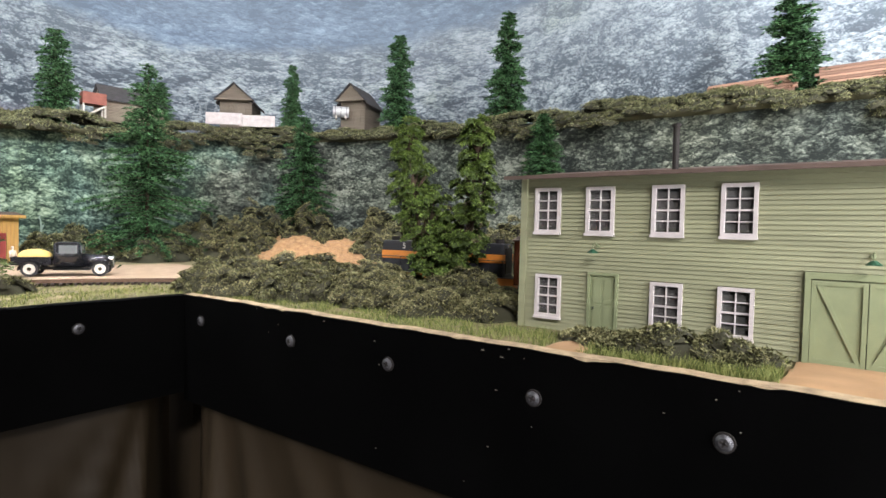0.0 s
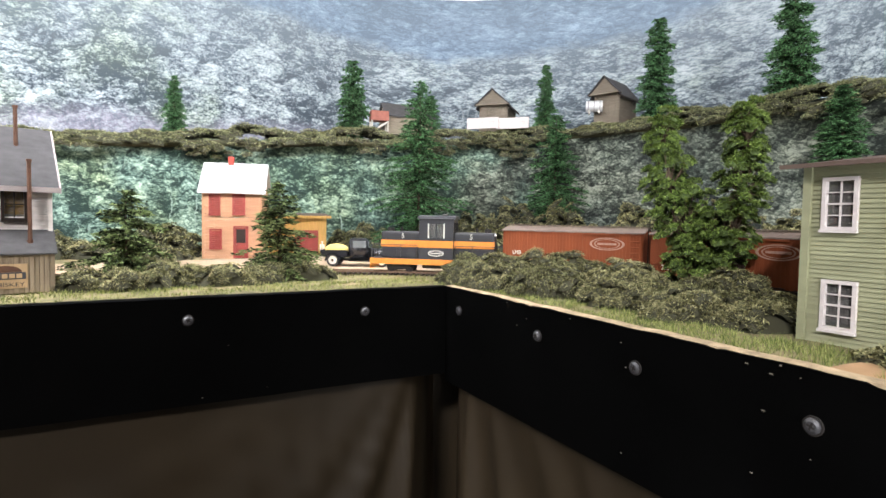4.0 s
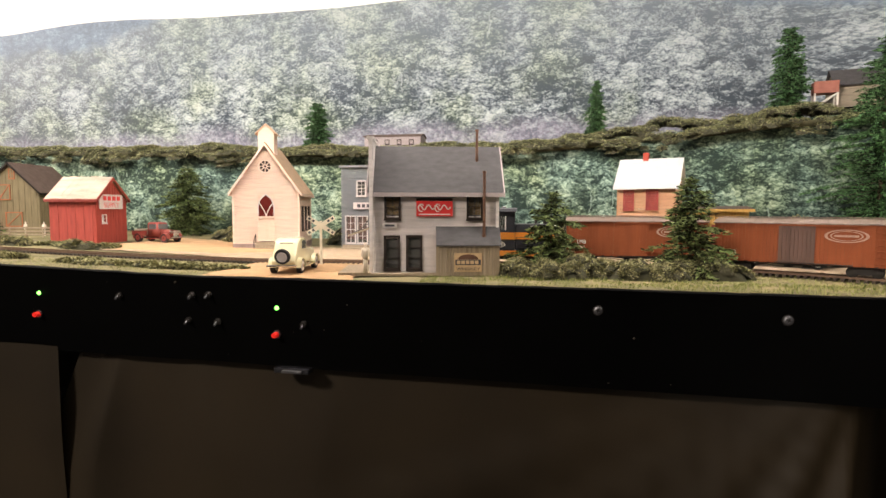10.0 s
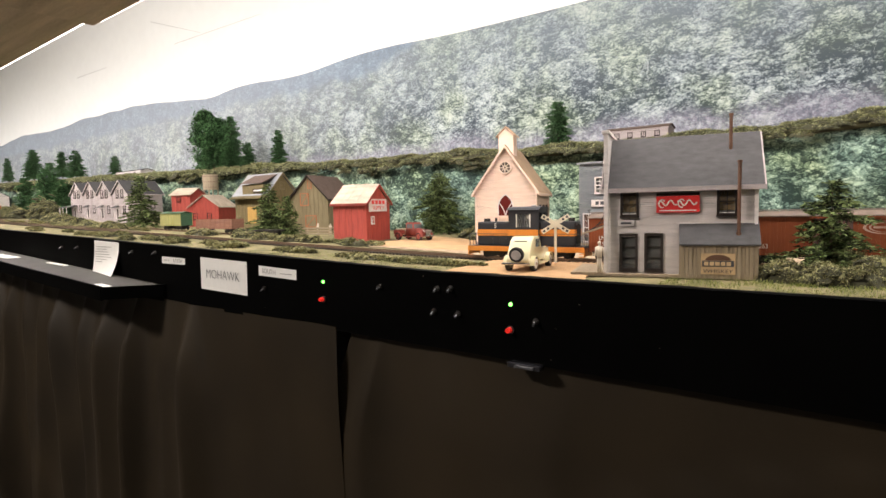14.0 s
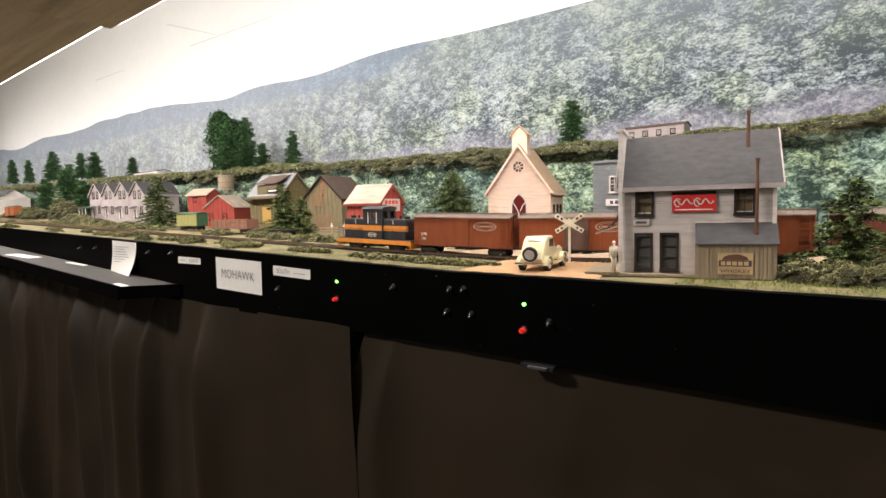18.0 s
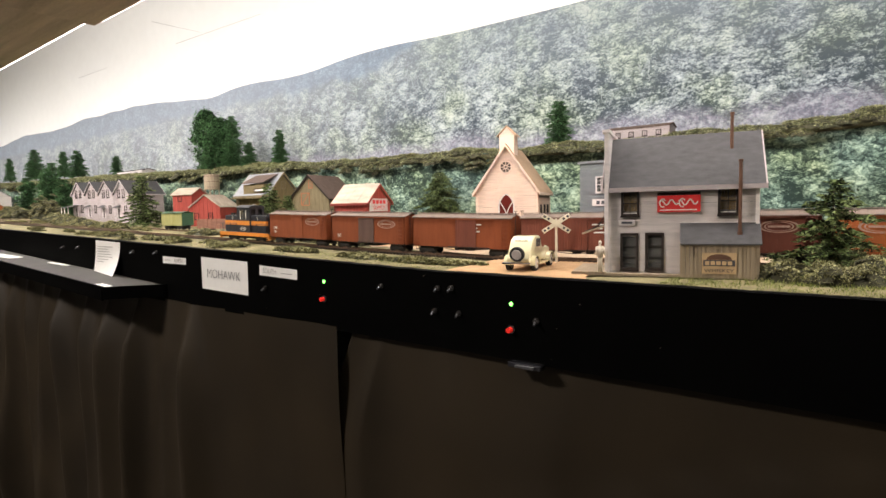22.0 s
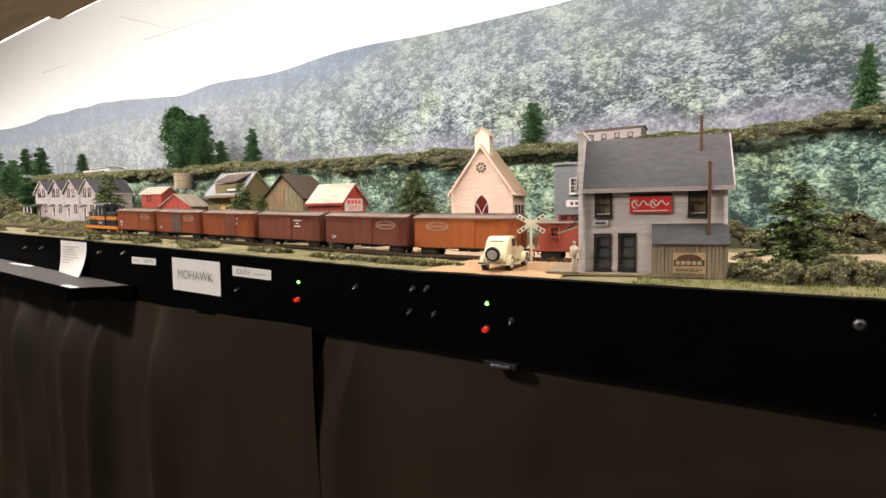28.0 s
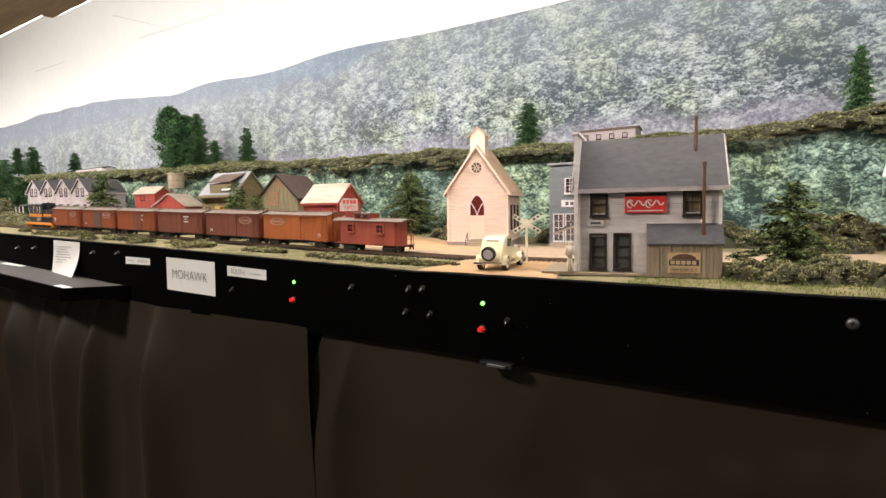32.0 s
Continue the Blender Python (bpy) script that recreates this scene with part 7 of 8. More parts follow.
# low tufts scattered between and beside the rails to the west
tuft = random.Random(21)
for k in range(46):
    x = -0.5 - 2.1 * (k + tuft.random()) / 46
    y = tuft.choice((tuft.uniform(0.015, 0.085), tuft.uniform(0.165, 0.25)))
    bush(x, y, tuft.uniform(0.016, 0.04), tuft.uniform(0.008, 0.014), tuft.uniform(0.003, 0.009), 500, BUSHD if k % 3 == 0 else BUSHL, 0, "low tuft of dry clump foliage beside the rails")


def ledge_growth():
    """Mats of clump foliage that roll over the edge of the ledge and hang below it here and there."""
    rng = np.random.default_rng(77)
    for a, b in ((-5.2, -2.4), (-2.4, -1.2), (-1.2, -0.4), (-0.4, 0.3), (0.3, 0.9), (0.9, 1.5), (1.5, 2.4)):
        c, sz, sl, head = [], [], [], []
        s = a
        near = 1.0 if a >= -1.2 else 1.7
        while s < b:
            for _ in range(6):
                off = rng.uniform(-0.03, 0.095)
                x, y, ox, oy = ledge_out(s + rng.normal(0, 0.006), off)
                swell = 0.75 + 0.9 * n3(s, 0.4, 0, 7) + 0.5 * n3(s, 2.4, 0, 24)
                hang = max(0.2, 0.5 + 1.5 * n3(s, 8.4, 0, 11))
                z = ledge_z(s) + max(-0.3, swell) * (0.014 + 0.013 * smooth_step(0.1, 0.5, s) if near == 1 else 0.012) * smooth_step(-0.03, 0.02, off) - (0 if off > -0.004 else rng.uniform(0, 0.03) * hang)
                q = near * rng.uniform(0.005, 0.012)
                c.append((x, y, z))
                sz.append((q * 1.5, q * 0.9, q * rng.uniform(0.5, 0.85)))
                fall = rng.uniform(0.1, 0.7) if off < 0.01 else rng.uniform(-0.2, 0.2)
                sl.append((ox * fall, oy * fall))
                head.append(math.atan2(-ox, oy))
            s += 0.0058 * near
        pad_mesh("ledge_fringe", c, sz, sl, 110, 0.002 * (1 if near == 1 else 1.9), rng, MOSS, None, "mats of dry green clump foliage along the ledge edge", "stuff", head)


ledge_growth()
for s, off, rx, ry, h in ((0.55, 0.1, 0.05, 0.04, 0.03), (0.6, 0.06, 0.07, 0.04, 0.03), (0.4, 0.09, 0.06, 0.04, 0.02), (1.5, 0.05, 0.05, 0.04, 0.03), (1.75, 0.06, 0.04, 0.03, 0.03), (1.95, 0.05, 0.05, 0.05, 0.025), (1.3, 0.05, 0.05, 0.04, 0.02), (2.15, 0.05, 0.05, 0.05, 0.03), (0.2, 0.08, 0.08, 0.04, 0.02), (-0.1, 0.05, 0.08, 0.04, 0.015), (-0.7, 0.04, 0.1, 0.04, 0.016), (0.98, 0.03, 0.07, 0.03, 0.018), (0.82, 0.04, 0.06, 0.04, 0.014), (1.18, 0.03, 0.05, 0.04, 0.016)):
    x, y, z = ledge_place(s, off)
    bush(x, y, rx, ry, h, 1600, None, 0, "clump foliage mound on the ledge", z - 0.006)


def grass():
    """Standing blades along the front edges and in tufts."""
    rng = np.random.default_rng(5)
    x, y = [], []

    def sow(n, x0, x1, y0, y1):
        x.append(rng.uniform(x0, x1, n))
        y.append(rng.uniform(y0, y1, n))
    sow(9000, 0.545, 0.59, -0.345, 0.03)
    sow(9000, 0.545, 0.597, -0.455, -0.365)
    sow(9000, 0.14, 0.55, 0.004, 0.07)
    sow(5000, 0.21, 0.56, 0.05, 0.16)
    sow(2600, -0.26, -0.08, 0.004, 0.09)
    sow(2500, -0.5, -0.26, 0.004, 0.09)
    sow(3000, -1.2, -0.5, 0.004, 0.09)
    x, y = np.concatenate(x), np.concatenate(y)
    keep = np.array([n3(a, b, 0, 45) + 0.5 * n3(a, b, 3, 140) > -0.25 for a, b in zip(x, y)])
    x, y = x[keep], y[keep]
    n = len(x)
    z = np.maximum(0, -(x + 0.1)) * 0.0255 - 0.001
    tall = np.where(y < -0.3, 0.0055, np.where(x > 0.54, 0.0038, np.where(x > 0.1, 0.0032, 0.0022))) * rng.uniform(0.4, 1.25, n)
    a = rng.uniform(0, 2 * np.pi, n)
    lean = rng.normal(0, 0.35, (n, 2)) * tall[:, None]
    w = 0.00022
    v = np.stack([np.stack([x - w * np.cos(a), y - w * np.sin(a), z], 1), np.stack([x + w * np.cos(a), y + w * np.sin(a), z], 1), np.stack([x + lean[:, 0], y + lean[:, 1], z + tall], 1)], 1).reshape(-1, 3)
    mesh("grass", v.tolist(), np.arange(3 * n).reshape(-1, 3).tolist(), BLADE, None, "short standing model grass", "stuff")


grass()


def patch(name, outline, material, label, lift=0.0012, ragged=0.004, seed=1.0, step=0.006):
    """A worn patch of ground with an uneven edge: a fan of rings over its outline."""
    pts = []
    n = len(outline)
    for k in range(n):
        a, b = Vector(outline[k]), Vector(outline[(k + 1) % n])
        m = max(1, int((b - a).length / step))
        for i in range(m):
            p = a.lerp(b, i / m)
            pts.append((p.x + ragged * n3(p.x, p.y, seed, 60), p.y + ragged * n3(p.y, p.x, seed + 5, 60)))
    cx, cy = sum(p[0] for p in pts) / len(pts), sum(p[1] for p in pts) / len(pts)
    ver, fac, m, rings = [], [], len(pts), 8
    for j in range(rings + 1):
        f = 1 - j / rings
        for p in pts:
            x, y = cx + (p[0] - cx) * f, cy + (p[1] - cy) * f
            ver.append((x, y, ground_z(x) + lift * (0.2 if j == 0 else 1) + 0.0005 * n3(x, y, seed, 80)))
    for j in range(rings):
        for i in range(m):
            fac.append((j * m + i, j * m + (i + 1) % m, (j + 1) * m + (i + 1) % m, (j + 1) * m + i))
    return mesh(name, ver, fac, material, None, label, "structure", True)


patch("road_1", [(-0.09, 0.0045), (0.075, 0.0045), (0.05, 0.1), (0.02, 0.36), (-0.14, 0.33), (-0.1, 0.1)], DIRT, "tan dirt crossing road", 0.0013, 0.003, 1)
patch("road_2", [(-0.4, 0.19), (-0.1, 0.175), (0.15, 0.195), (0.36, 0.205), (0.5, 0.165), (0.62, 0.09), (0.74, 0.16), (0.72, 0.36), (0.5, 0.42), (0.2, 0.36), (-0.1, 0.4), (-0.42, 0.42)], GRAVEL, "pale gravel road behind the track", 0.0016, 0.006, 2)
patch("yard", [(-0.44, 0.2), (-0.2, 0.2), (-0.12, 0.3), (-0.25, 0.4), (-0.46, 0.46), (-0.45, 0.3)], DIRT, "tan dirt yard before the church", 0.0024, 0.005, 3)
patch("path", [(0.545, -0.368), (0.545, -0.345), (0.575, -0.349), (0.603, -0.35), (0.603, -0.366), (0.57, -0.366)], DIRT, "worn dirt path to the door", 0.0009, 0.002, 4, 0.004)
patch("drive", [(0.545, -0.62), (0.545, -0.452), (0.57, -0.458), (0.602, -0.46), (0.602, -0.62)], DIRT, "tan dirt drive before the barn doors", 0.0011, 0.003, 5)


def clay_bank():
    """The cut bank of orange clay beyond the track."""
    b = thing("clay_bank", "cut bank of bare orange clay", "bank", 0.94, 0.25, 0, -42)
    ver, fac, nu, nv = [], [], 110, 60
    for i in range(nu + 1):
        u = i / nu * 2 - 1
        for j in range(nv + 1):
            v = j / nv
            h = 0.05 * max(0.0, 1 - abs(u) ** 5) * (1.0 - 0.28 * (u + 1) / 2) * min(1, v * 1.7) ** 0.7
            x, y = u * 0.15, v * 0.13 - 0.03 * (1 - u * u)
            ver.append((x, y, h * (1 + 0.16 * n3(x, y, 1, 30)) + 0.005 * n3(x, y, 1, 60) + 0.003 * n3(x, y, 5, 160) - 0.003))
    for i in range(nu):
        for j in range(nv):
            a = i * (nv + 1) + j
            fac.append((a, a + nv + 1, a + nv + 2, a + 1))
    mesh("slope", ver, fac, ORANGEDIRT, b, smooth=True)


clay_bank()
for x, y, rx, ry, h in ((0.885, 0.37, 0.05, 0.035, 0.062), (0.84, 0.36, 0.04, 0.035, 0.045), (0.99, 0.30, 0.05, 0.04, 0.068), (1.02, 0.22, 0.05, 0.05, 0.06)):
    bush(x, y, rx, ry, h, 2400, BUSHL, 0, "bank of clump foliage above the clay cut", size=0.0027)


# ---- on the ledge ----
def at_ledge(x, y, dz=0.0):
    return ledge_z(ledge_s(x, y)) + 0.008 + dz


def cabin(name, label, x, y, rz, w, d, eave, rise, z):
    h = house(name, label, x, y, rz, w, d, eave, rise, "y", LEDGEB, SLATE, board=0.003, over=0.007, z=z, low=-0.03, category="cabin", fascia=DKTRIM)
    m = face_pose("S", w, d)
    # amber sheet behind the glass imitates a lit room by colour alone
    window(h, m, -0.008, 0.014, 0.013, 0.015, LEDGEB, 2, 2, 0.0016, back=AMBER)
    door(h, m, 0.012, 0.0, 0.013, 0.03, LEDGEB, LEDGEB)
    part("gable_beam", under(bx(-w / 2 - 0.006, w / 2 + 0.006, -0.016, -0.001, eave - 0.001, eave + 0.002), m), LEDGEB, h)
    gab = siding(w + 0.008, eave + 0.002, lambda u: eave + 0.002 + (rise - 0.003) * max(0.0, 1 - abs(u) / (w / 2 + 0.004)), (), 0.003)
    part("gable_front", under(gab, m @ Matrix.Translation((0, -0.014, 0))), LEDGEB, h, "board gable that overhangs the porch", "stuff")
    for sgn in (-1, 1):
        ov = bmesh.new()
        prism(ov, [(0, eave + rise + 0.001), (sgn * (w / 2 + 0.008), eave - 0.002), (sgn * (w / 2 + 0.008), eave + 0.0005), (0, eave + rise + 0.0035)], "y", -d / 2 - 0.019, -d / 2 - 0.0068)
        part("roof_overhang", ov, SLATE, h)
    for x in (-w / 2 + 0.004, w / 2 - 0.004):
        k = bmesh.new()
        rod(k, (x, -0.001, eave - 0.012), (x, -0.006, eave), 0.0009, 5)
        part("bracket", under(k, m), LEDGEB, h)
    return h


cabin("cabin", "brown board cabin with an amber window coloured as if lit", 1.035, 0.655, -50, 0.068, 0.075, 0.038, 0.034, 0.3)
cabin("cabin", "brown board cabin with bracketed gable", 1.235, 0.47, -72, 0.06, 0.085, 0.052, 0.036, 0.302)
hb = house("ledge_barn", "low grey barn with a dark roof", 0.825, 0.73, -8, 0.11, 0.07, 0.038, 0.03, "x", mat("bone_grey_boards", (0.3, 0.25, 0.19), 0.8, stretch=(0.4, 0.4, 3)), SLATE, board=0.003, z=0.266, low=-0.006, category="barn")


def hopper():
    t = thing("loading_hopper", "rusty red ore hopper on timber legs", "hopper", 0.745, 0.7, 0.262, -10)
    part("bin", bx(-0.02, 0.02, -0.013, 0.013, 0.023, 0.045, bevel=0.001), mat_bin, t)
    for x in (-0.018, 0.018):
        for y in (-0.011, 0.011):
            part("leg", bx(x - 0.0016, x + 0.0016, y - 0.0016, y + 0.0016, 0, 0.023), mat_bone, t)
    b = bmesh.new()
    rod(b, (0.016, -0.013, 0.02), (-0.012, -0.02, 0.001), 0.0022, 8)
    part("chute", b, mat_bone, t)


mat_bin = mat("faded_red_boards", (0.3, 0.11, 0.08), 0.8)
mat_bone = mat("bleached_timber", (0.6, 0.56, 0.5), 0.8)
hopper()


def tank(label, x, y, z, rz, length, r):
    t = thing("storage_tank", label, "tank", x, y, z, rz)
    b = bmesh.new()
    rod(b, (-length / 2, 0, r + 0.004), (length / 2, 0, r + 0.004), r, 20)
    sh = part("shell", b, mat_silver, t, smooth=False)
    for x in (-length * 0.35, 0, length * 0.35):
        b = bmesh.new()
        rod(b, (x - 0.0006, 0, r + 0.004), (x + 0.0006, 0, r + 0.004), r * 1.03, 20)
        part("band", b, STEEL, sh)
    for x in (-length * 0.3, length * 0.3):
        part("cradle", bx(x - 0.002, x + 0.002, -r * 0.8, r * 0.8, 0, 0.007), mat_bone, t)
    return t


mat_silver = mat("dull_silver_paint", (0.55, 0.56, 0.57), 0.45, 0.3)
tank("dull silver storage tank on timber cradles", 1.175, 0.475, 0.312, -45, 0.036, 0.0125)
for x, y in ((0.943, 0.577), (0.997, 0.540)):
    w = thing("white_wall", "low white plank wall before the cabin", "wall", x, y, 0.271, -50, "white walls")
    for j in range(4):
        part("plank", bx(-0.0365, 0.0365, -0.002, 0.002, 0.006 * j, 0.006 * j + 0.0056), WHITE, w)


def lumber(label, x, y, z, rz, length, wide, high, seed):
    t = thing("lumber_stack", label, "lumber stack", x, y, z, rz, "lumber stacks")
    rng = random.Random(seed)
    rows, cols = max(2, int(high / 0.0042)), max(2, int(wide / 0.0075))
    for j in range(rows):
        for i in range(cols):
            d = rng.uniform(-0.004, 0.004)
            x0 = -wide / 2 + wide * i / cols
            part("plank", bx(-length / 2 + d, length / 2 + d, x0, x0 + wide / cols - 0.0008, j * 0.0042 + 0.002, j * 0.0042 + 0.0054), LUMBER, t)
    for u in (-length * 0.35, length * 0.35):
        part("bearer", bx(u - 0.0015, u + 0.0015, -wide / 2, wide / 2, 0, 0.002), mat_bone, t)


lumber("stack of reddish sawn planks on the ledge", 1.275, -0.345, 0.282, 82, 0.12, 0.03, 0.026, 1)
lumber("stack of reddish sawn planks on the ledge", 1.28, -0.5, 0.29, 86, 0.13, 0.035, 0.028, 2)
lb = house("long_shed", "long low grey shed with small windows", -0.112, 0.74, 2, 0.13, 0.05, 0.027, 0.006, "x", ROWB, BROWNROOF, board=0.003, z=0.203, low=-0.03, category="shed", over=0.003)
for a in (-0.04, -0.012, 0.016, 0.044):
    window(lb, face_pose("S", 0.13, 0.05), a, 0.01, 0.008, 0.009, DKTRIM, 2, 1, 0.0012)
wl = house("white_shed", "long white shed on the ledge", -2.44, 0.72, 0, 0.25, 0.06, 0.035, 0.006, "x", WHITE, SLATE, board=0.005, z=0.238, low=-0.01, category="shed", over=0.003)
for a in (-0.08, -0.03, 0.02, 0.07):
    window(wl, face_pose("S", 0.25, 0.06), a, 0.012, 0.014, 0.014, DKTRIM, 2, 1, 0.0015)
ob = thing("track_post", "white switch post on the ledge", "post", 1.24, -0.16, 0.275)
part("post", bx(-0.0015, 0.0015, -0.0015, 0.0015, 0, 0.016), WHITE, ob)
part("target", bx(-0.004, 0.004, -0.001, 0.001, 0.012, 0.018), WHITE, ob)


# ---- vehicles, figures and yard things ----
def wheel(parent, x, y, r, w, spokes=True, white=True):
    b = bmesh.new()
    rod(b, (x, y - w / 2, r), (x, y + w / 2, r), r, 18)
    t = part("wheel", b, TYRE, parent)
    b = bmesh.new()
    rod(b, (x, y - w / 2 - 0.0003, r), (x, y + w / 2 + 0.0003, r), r * 0.68, 16)
    part("rim", b, mat_whitewall if white else REDE, t)
    b = bmesh.new()
    rod(b, (x, y - w / 2 - 0.0007, r), (x, y + w / 2 + 0.0007, r), r * 0.25, 10)
    part("hub_cap", b, CHROME, t)


mat_whitewall = mat("whitewall_rubber", (0.6, 0.57, 0.5), 0.7)
mat_cabglass = mat("vehicle_glass", (0.25, 0.27, 0.27), 0.05, glass=0.5, bump=0)


def fender(parent, x, y, r, w, material, a0=0.15, a1=1.05):
    b = bmesh.new()
    n = 10
    pr = None
    for k in range(n + 1):
        a = math.pi * (a0 + (a1 - a0) * k / n)
        ring = [b.verts.new((x + (r + d) * math.cos(a), y + s * w / 2, r * 0.78 + (r + d) * math.sin(a))) for d, s in ((0.0006, -1), (0.0006, 1), (0.0014, 1), (0.0014, -1))]
        if pr:
            for j in range(4):
                b.faces.new((pr[j], pr[(j + 1) % 4], ring[(j + 1) % 4], ring[j]))
        pr = ring
    part("fender", b, material, parent)


def coupe():
    """A cream 1930s coupe; its nose looks along +x."""
    c = thing("coupe", "cream 1930s coupe with a spare wheel on its tail", "car", -0.013, 0.06, 0.0013, 101)
    W = 0.023
    b = bmesh.new()
    prism(b, [(-0.031, 0.0068), (0.028, 0.0068), (0.0285, 0.0165), (0.006, 0.0185), (0.0005, 0.0272), (-0.004, 0.0288), (-0.0155, 0.0285), (-0.022, 0.0255), (-0.0285, 0.0165), (-0.0325, 0.0105)], "y", -W * 0.42, W * 0.42)
    bmesh.ops.bevel(b, geom=b.edges[:], offset=0.0014, segments=2, affect="EDGES", profile=0.6)
    body = part("body", b, CREAM, c, smooth=True)
    part("running_board", bx(-0.014, 0.014, -W * 0.55, W * 0.55, 0.0045, 0.0058), CREAM, c)
    for y in (-W * 0.47, W * 0.47):
        for x in (-0.0215, 0.0225):
            wheel(c, x, y, 0.0062, 0.0036, white=True)
            fender(c, x, y, 0.0066, 0.0055, CREAM, 0.02, 1.0)
        s = 1 if y > 0 else -1
        part("side_window", bx(-0.012, -0.001, *sorted((s * W * 0.421, s * W * 0.435)), 0.0195, 0.0262), mat_cabglass, body)
    part("rear_window", bx(-0.0243, -0.0233, -0.0055, 0.0055, 0.0212, 0.0252), DKTRIM, body, "narrow dark rear window").matrix_basis = pose(0.0015, 0, 0.0, 0, 0, 0)
    sp = bmesh.new()
    rod(sp, (-0.0325, 0, 0.0148), (-0.0352, 0, 0.0142), 0.0062, 20)
    spare = part("spare_wheel", sp, TYRE, c)
    sp = bmesh.new()
    rod(sp, (-0.035, 0, 0.0142), (-0.0356, 0, 0.014), 0.0042, 18)
    part("cover", sp, WHITE, spare, "white spare wheel cover")
    for x in (-0.0365, 0.0345):
        b = bmesh.new()
        rod(b, (x, -W * 0.52, 0.0072), (x, W * 0.52, 0.0072), 0.0009, 8)
        part("bumper", b, CHROME, c)
    part("grille", bx(0.0283, 0.0296, -0.0045, 0.0045, 0.0072, 0.0165, bevel=0.0005), CHROME, c)
    for y in (-0.0075, 0.0075):
        b = bmesh.new()
        rod(b, (0.023, y, 0.0165), (0.0265, y, 0.0165), 0.0018, 10)
        part("headlight", b, CHROME, c)
    c.scale = (1.27, 1.27, 1.27)
    part("windscreen", bx(0.0022, 0.0032, -0.0085, 0.0085, 0.0192, 0.0255), mat_cabglass, body)
    return c


def pickup(name, label, x, y, z, rz, paint, load, k=1.0):
    """A 1930s pickup; its nose looks along +x."""
    c = thing(name, label, "truck", x, y, z, rz)
    c.scale = (k, k, k)
    W = 0.024
    part("chassis", bx(-0.038, 0.03, -0.006, 0.006, 0.0055, 0.0075), TRUCKM, c)
    b = bmesh.new()
    prism(b, [(0.006, 0.0075), (0.031, 0.0075), (0.0315, 0.0172), (0.0075, 0.0192)], "y", -0.0062, 0.0062)
    bmesh.ops.bevel(b, geom=b.edges[:], offset=0.0012, segments=2, affect="EDGES")
    part("bonnet", b, paint, c, smooth=True)
    cab = bmesh.new()
    prism(cab, [(-0.0125, 0.0075), (0.008, 0.0075), (0.008, 0.0185), (0.0065, 0.0275), (0.004, 0.0292), (-0.0105, 0.0292), (-0.0125, 0.0278)], "y", -W * 0.4, W * 0.4)
    bmesh.ops.bevel(cab, geom=cab.edges[:], offset=0.0009, segments=2, affect="EDGES")
    cb = part("cab", cab, paint, c, smooth=True)
    for s in (-1, 1):
        part("side_window", bx(-0.0085, 0.005, *sorted((s * W * 0.401, s * W * 0.412)), 0.0195, 0.0265), mat_cabglass, cb)
    part("windscreen", bx(0.0072, 0.0082, -0.0082, 0.0082, 0.0195, 0.0265), mat_cabglass, cb)
    part("rear_window", bx(-0.0132, -0.0124, -0.005, 0.005, 0.021, 0.026), mat_cabglass, cb)
    bed = part("bed_floor", bx(-0.041, -0.0135, -W * 0.46, W * 0.46, 0.0095, 0.0107), paint, c)
    for s in (-1, 1):
        part("bed_side", bx(-0.041, -0.0135, *sorted((s * W * 0.46, s * W * 0.42)), 0.0107, 0.0165), paint, bed)
    part("tailgate", bx(-0.0418, -0.041, -W * 0.46, W * 0.46, 0.0098, 0.0165), paint, bed)
    part("running_board", bx(-0.012, 0.014, -W * 0.54, W * 0.54, 0.0052, 0.0063), paint, c)
    for y in (-W * 0.47, W * 0.47):
        for xx in (-0.0285, 0.0225):
            wheel(c, xx, y, 0.0064, 0.0036, white=paint is BLACKE)
            fender(c, xx, y, 0.0068, 0.0055, paint, 0.02, 1.0)
    b = bmesh.new()
    rod(b, (0.0355, -W * 0.5, 0.0075), (0.0355, W * 0.5, 0.0075), 0.0009, 8)
    part("bumper", b, CHROME, c)
    part("grille", bx(0.0313, 0.0324, -0.0048, 0.0048, 0.0075, 0.0172), CHROME, c)
    for y in (-0.0072, 0.0072):
        b = bmesh.new()
        rod(b, (0.0285, y, 0.0152), (0.0318, y, 0.0152), 0.002, 10)
        part("headlight", b, CHROME, c)
    if load == "sack":
        b = bmesh.new()
        bmesh.ops.create_icosphere(b, subdivisions=3, radius=1, matrix=pose(-0.027, 0, 0.0165, 0, 0, 0) @ Matrix.Diagonal((0.0125, 0.0085, 0.0065, 1)))
        part("load", b, mat_canvas, c, "yellow canvas-covered load", smooth=True)
    else:
        for i in range(9):
            b = bmesh.new()
            y0 = -0.009 + 0.0045 * (i % 5) if i < 5 else -0.0068 + 0.0045 * (i - 5)
            rod(b, (-0.04, y0, 0.013 + (0.004 if i >= 5 else 0)), (-0.0145, y0, 0.013 + (0.004 if i >= 5 else 0)), 0.0021, 7)
            part("log", b, RAWWOOD, c)
    return c


mat_canvas = mat("yellow_canvas", (0.55, 0.42, 0.12), 0.85)
coupe()
pickup("pickup_truck", "black 1930s pickup with a yellow canvas load", 0.532, 0.222, 0.0018, -30, BLACKE, "sack", 1.27)
pickup("stake_truck", "faded red 1930s truck loaded with logs", -0.42, 0.345, 0.0095, -8, REDE, "logs", 1.18)


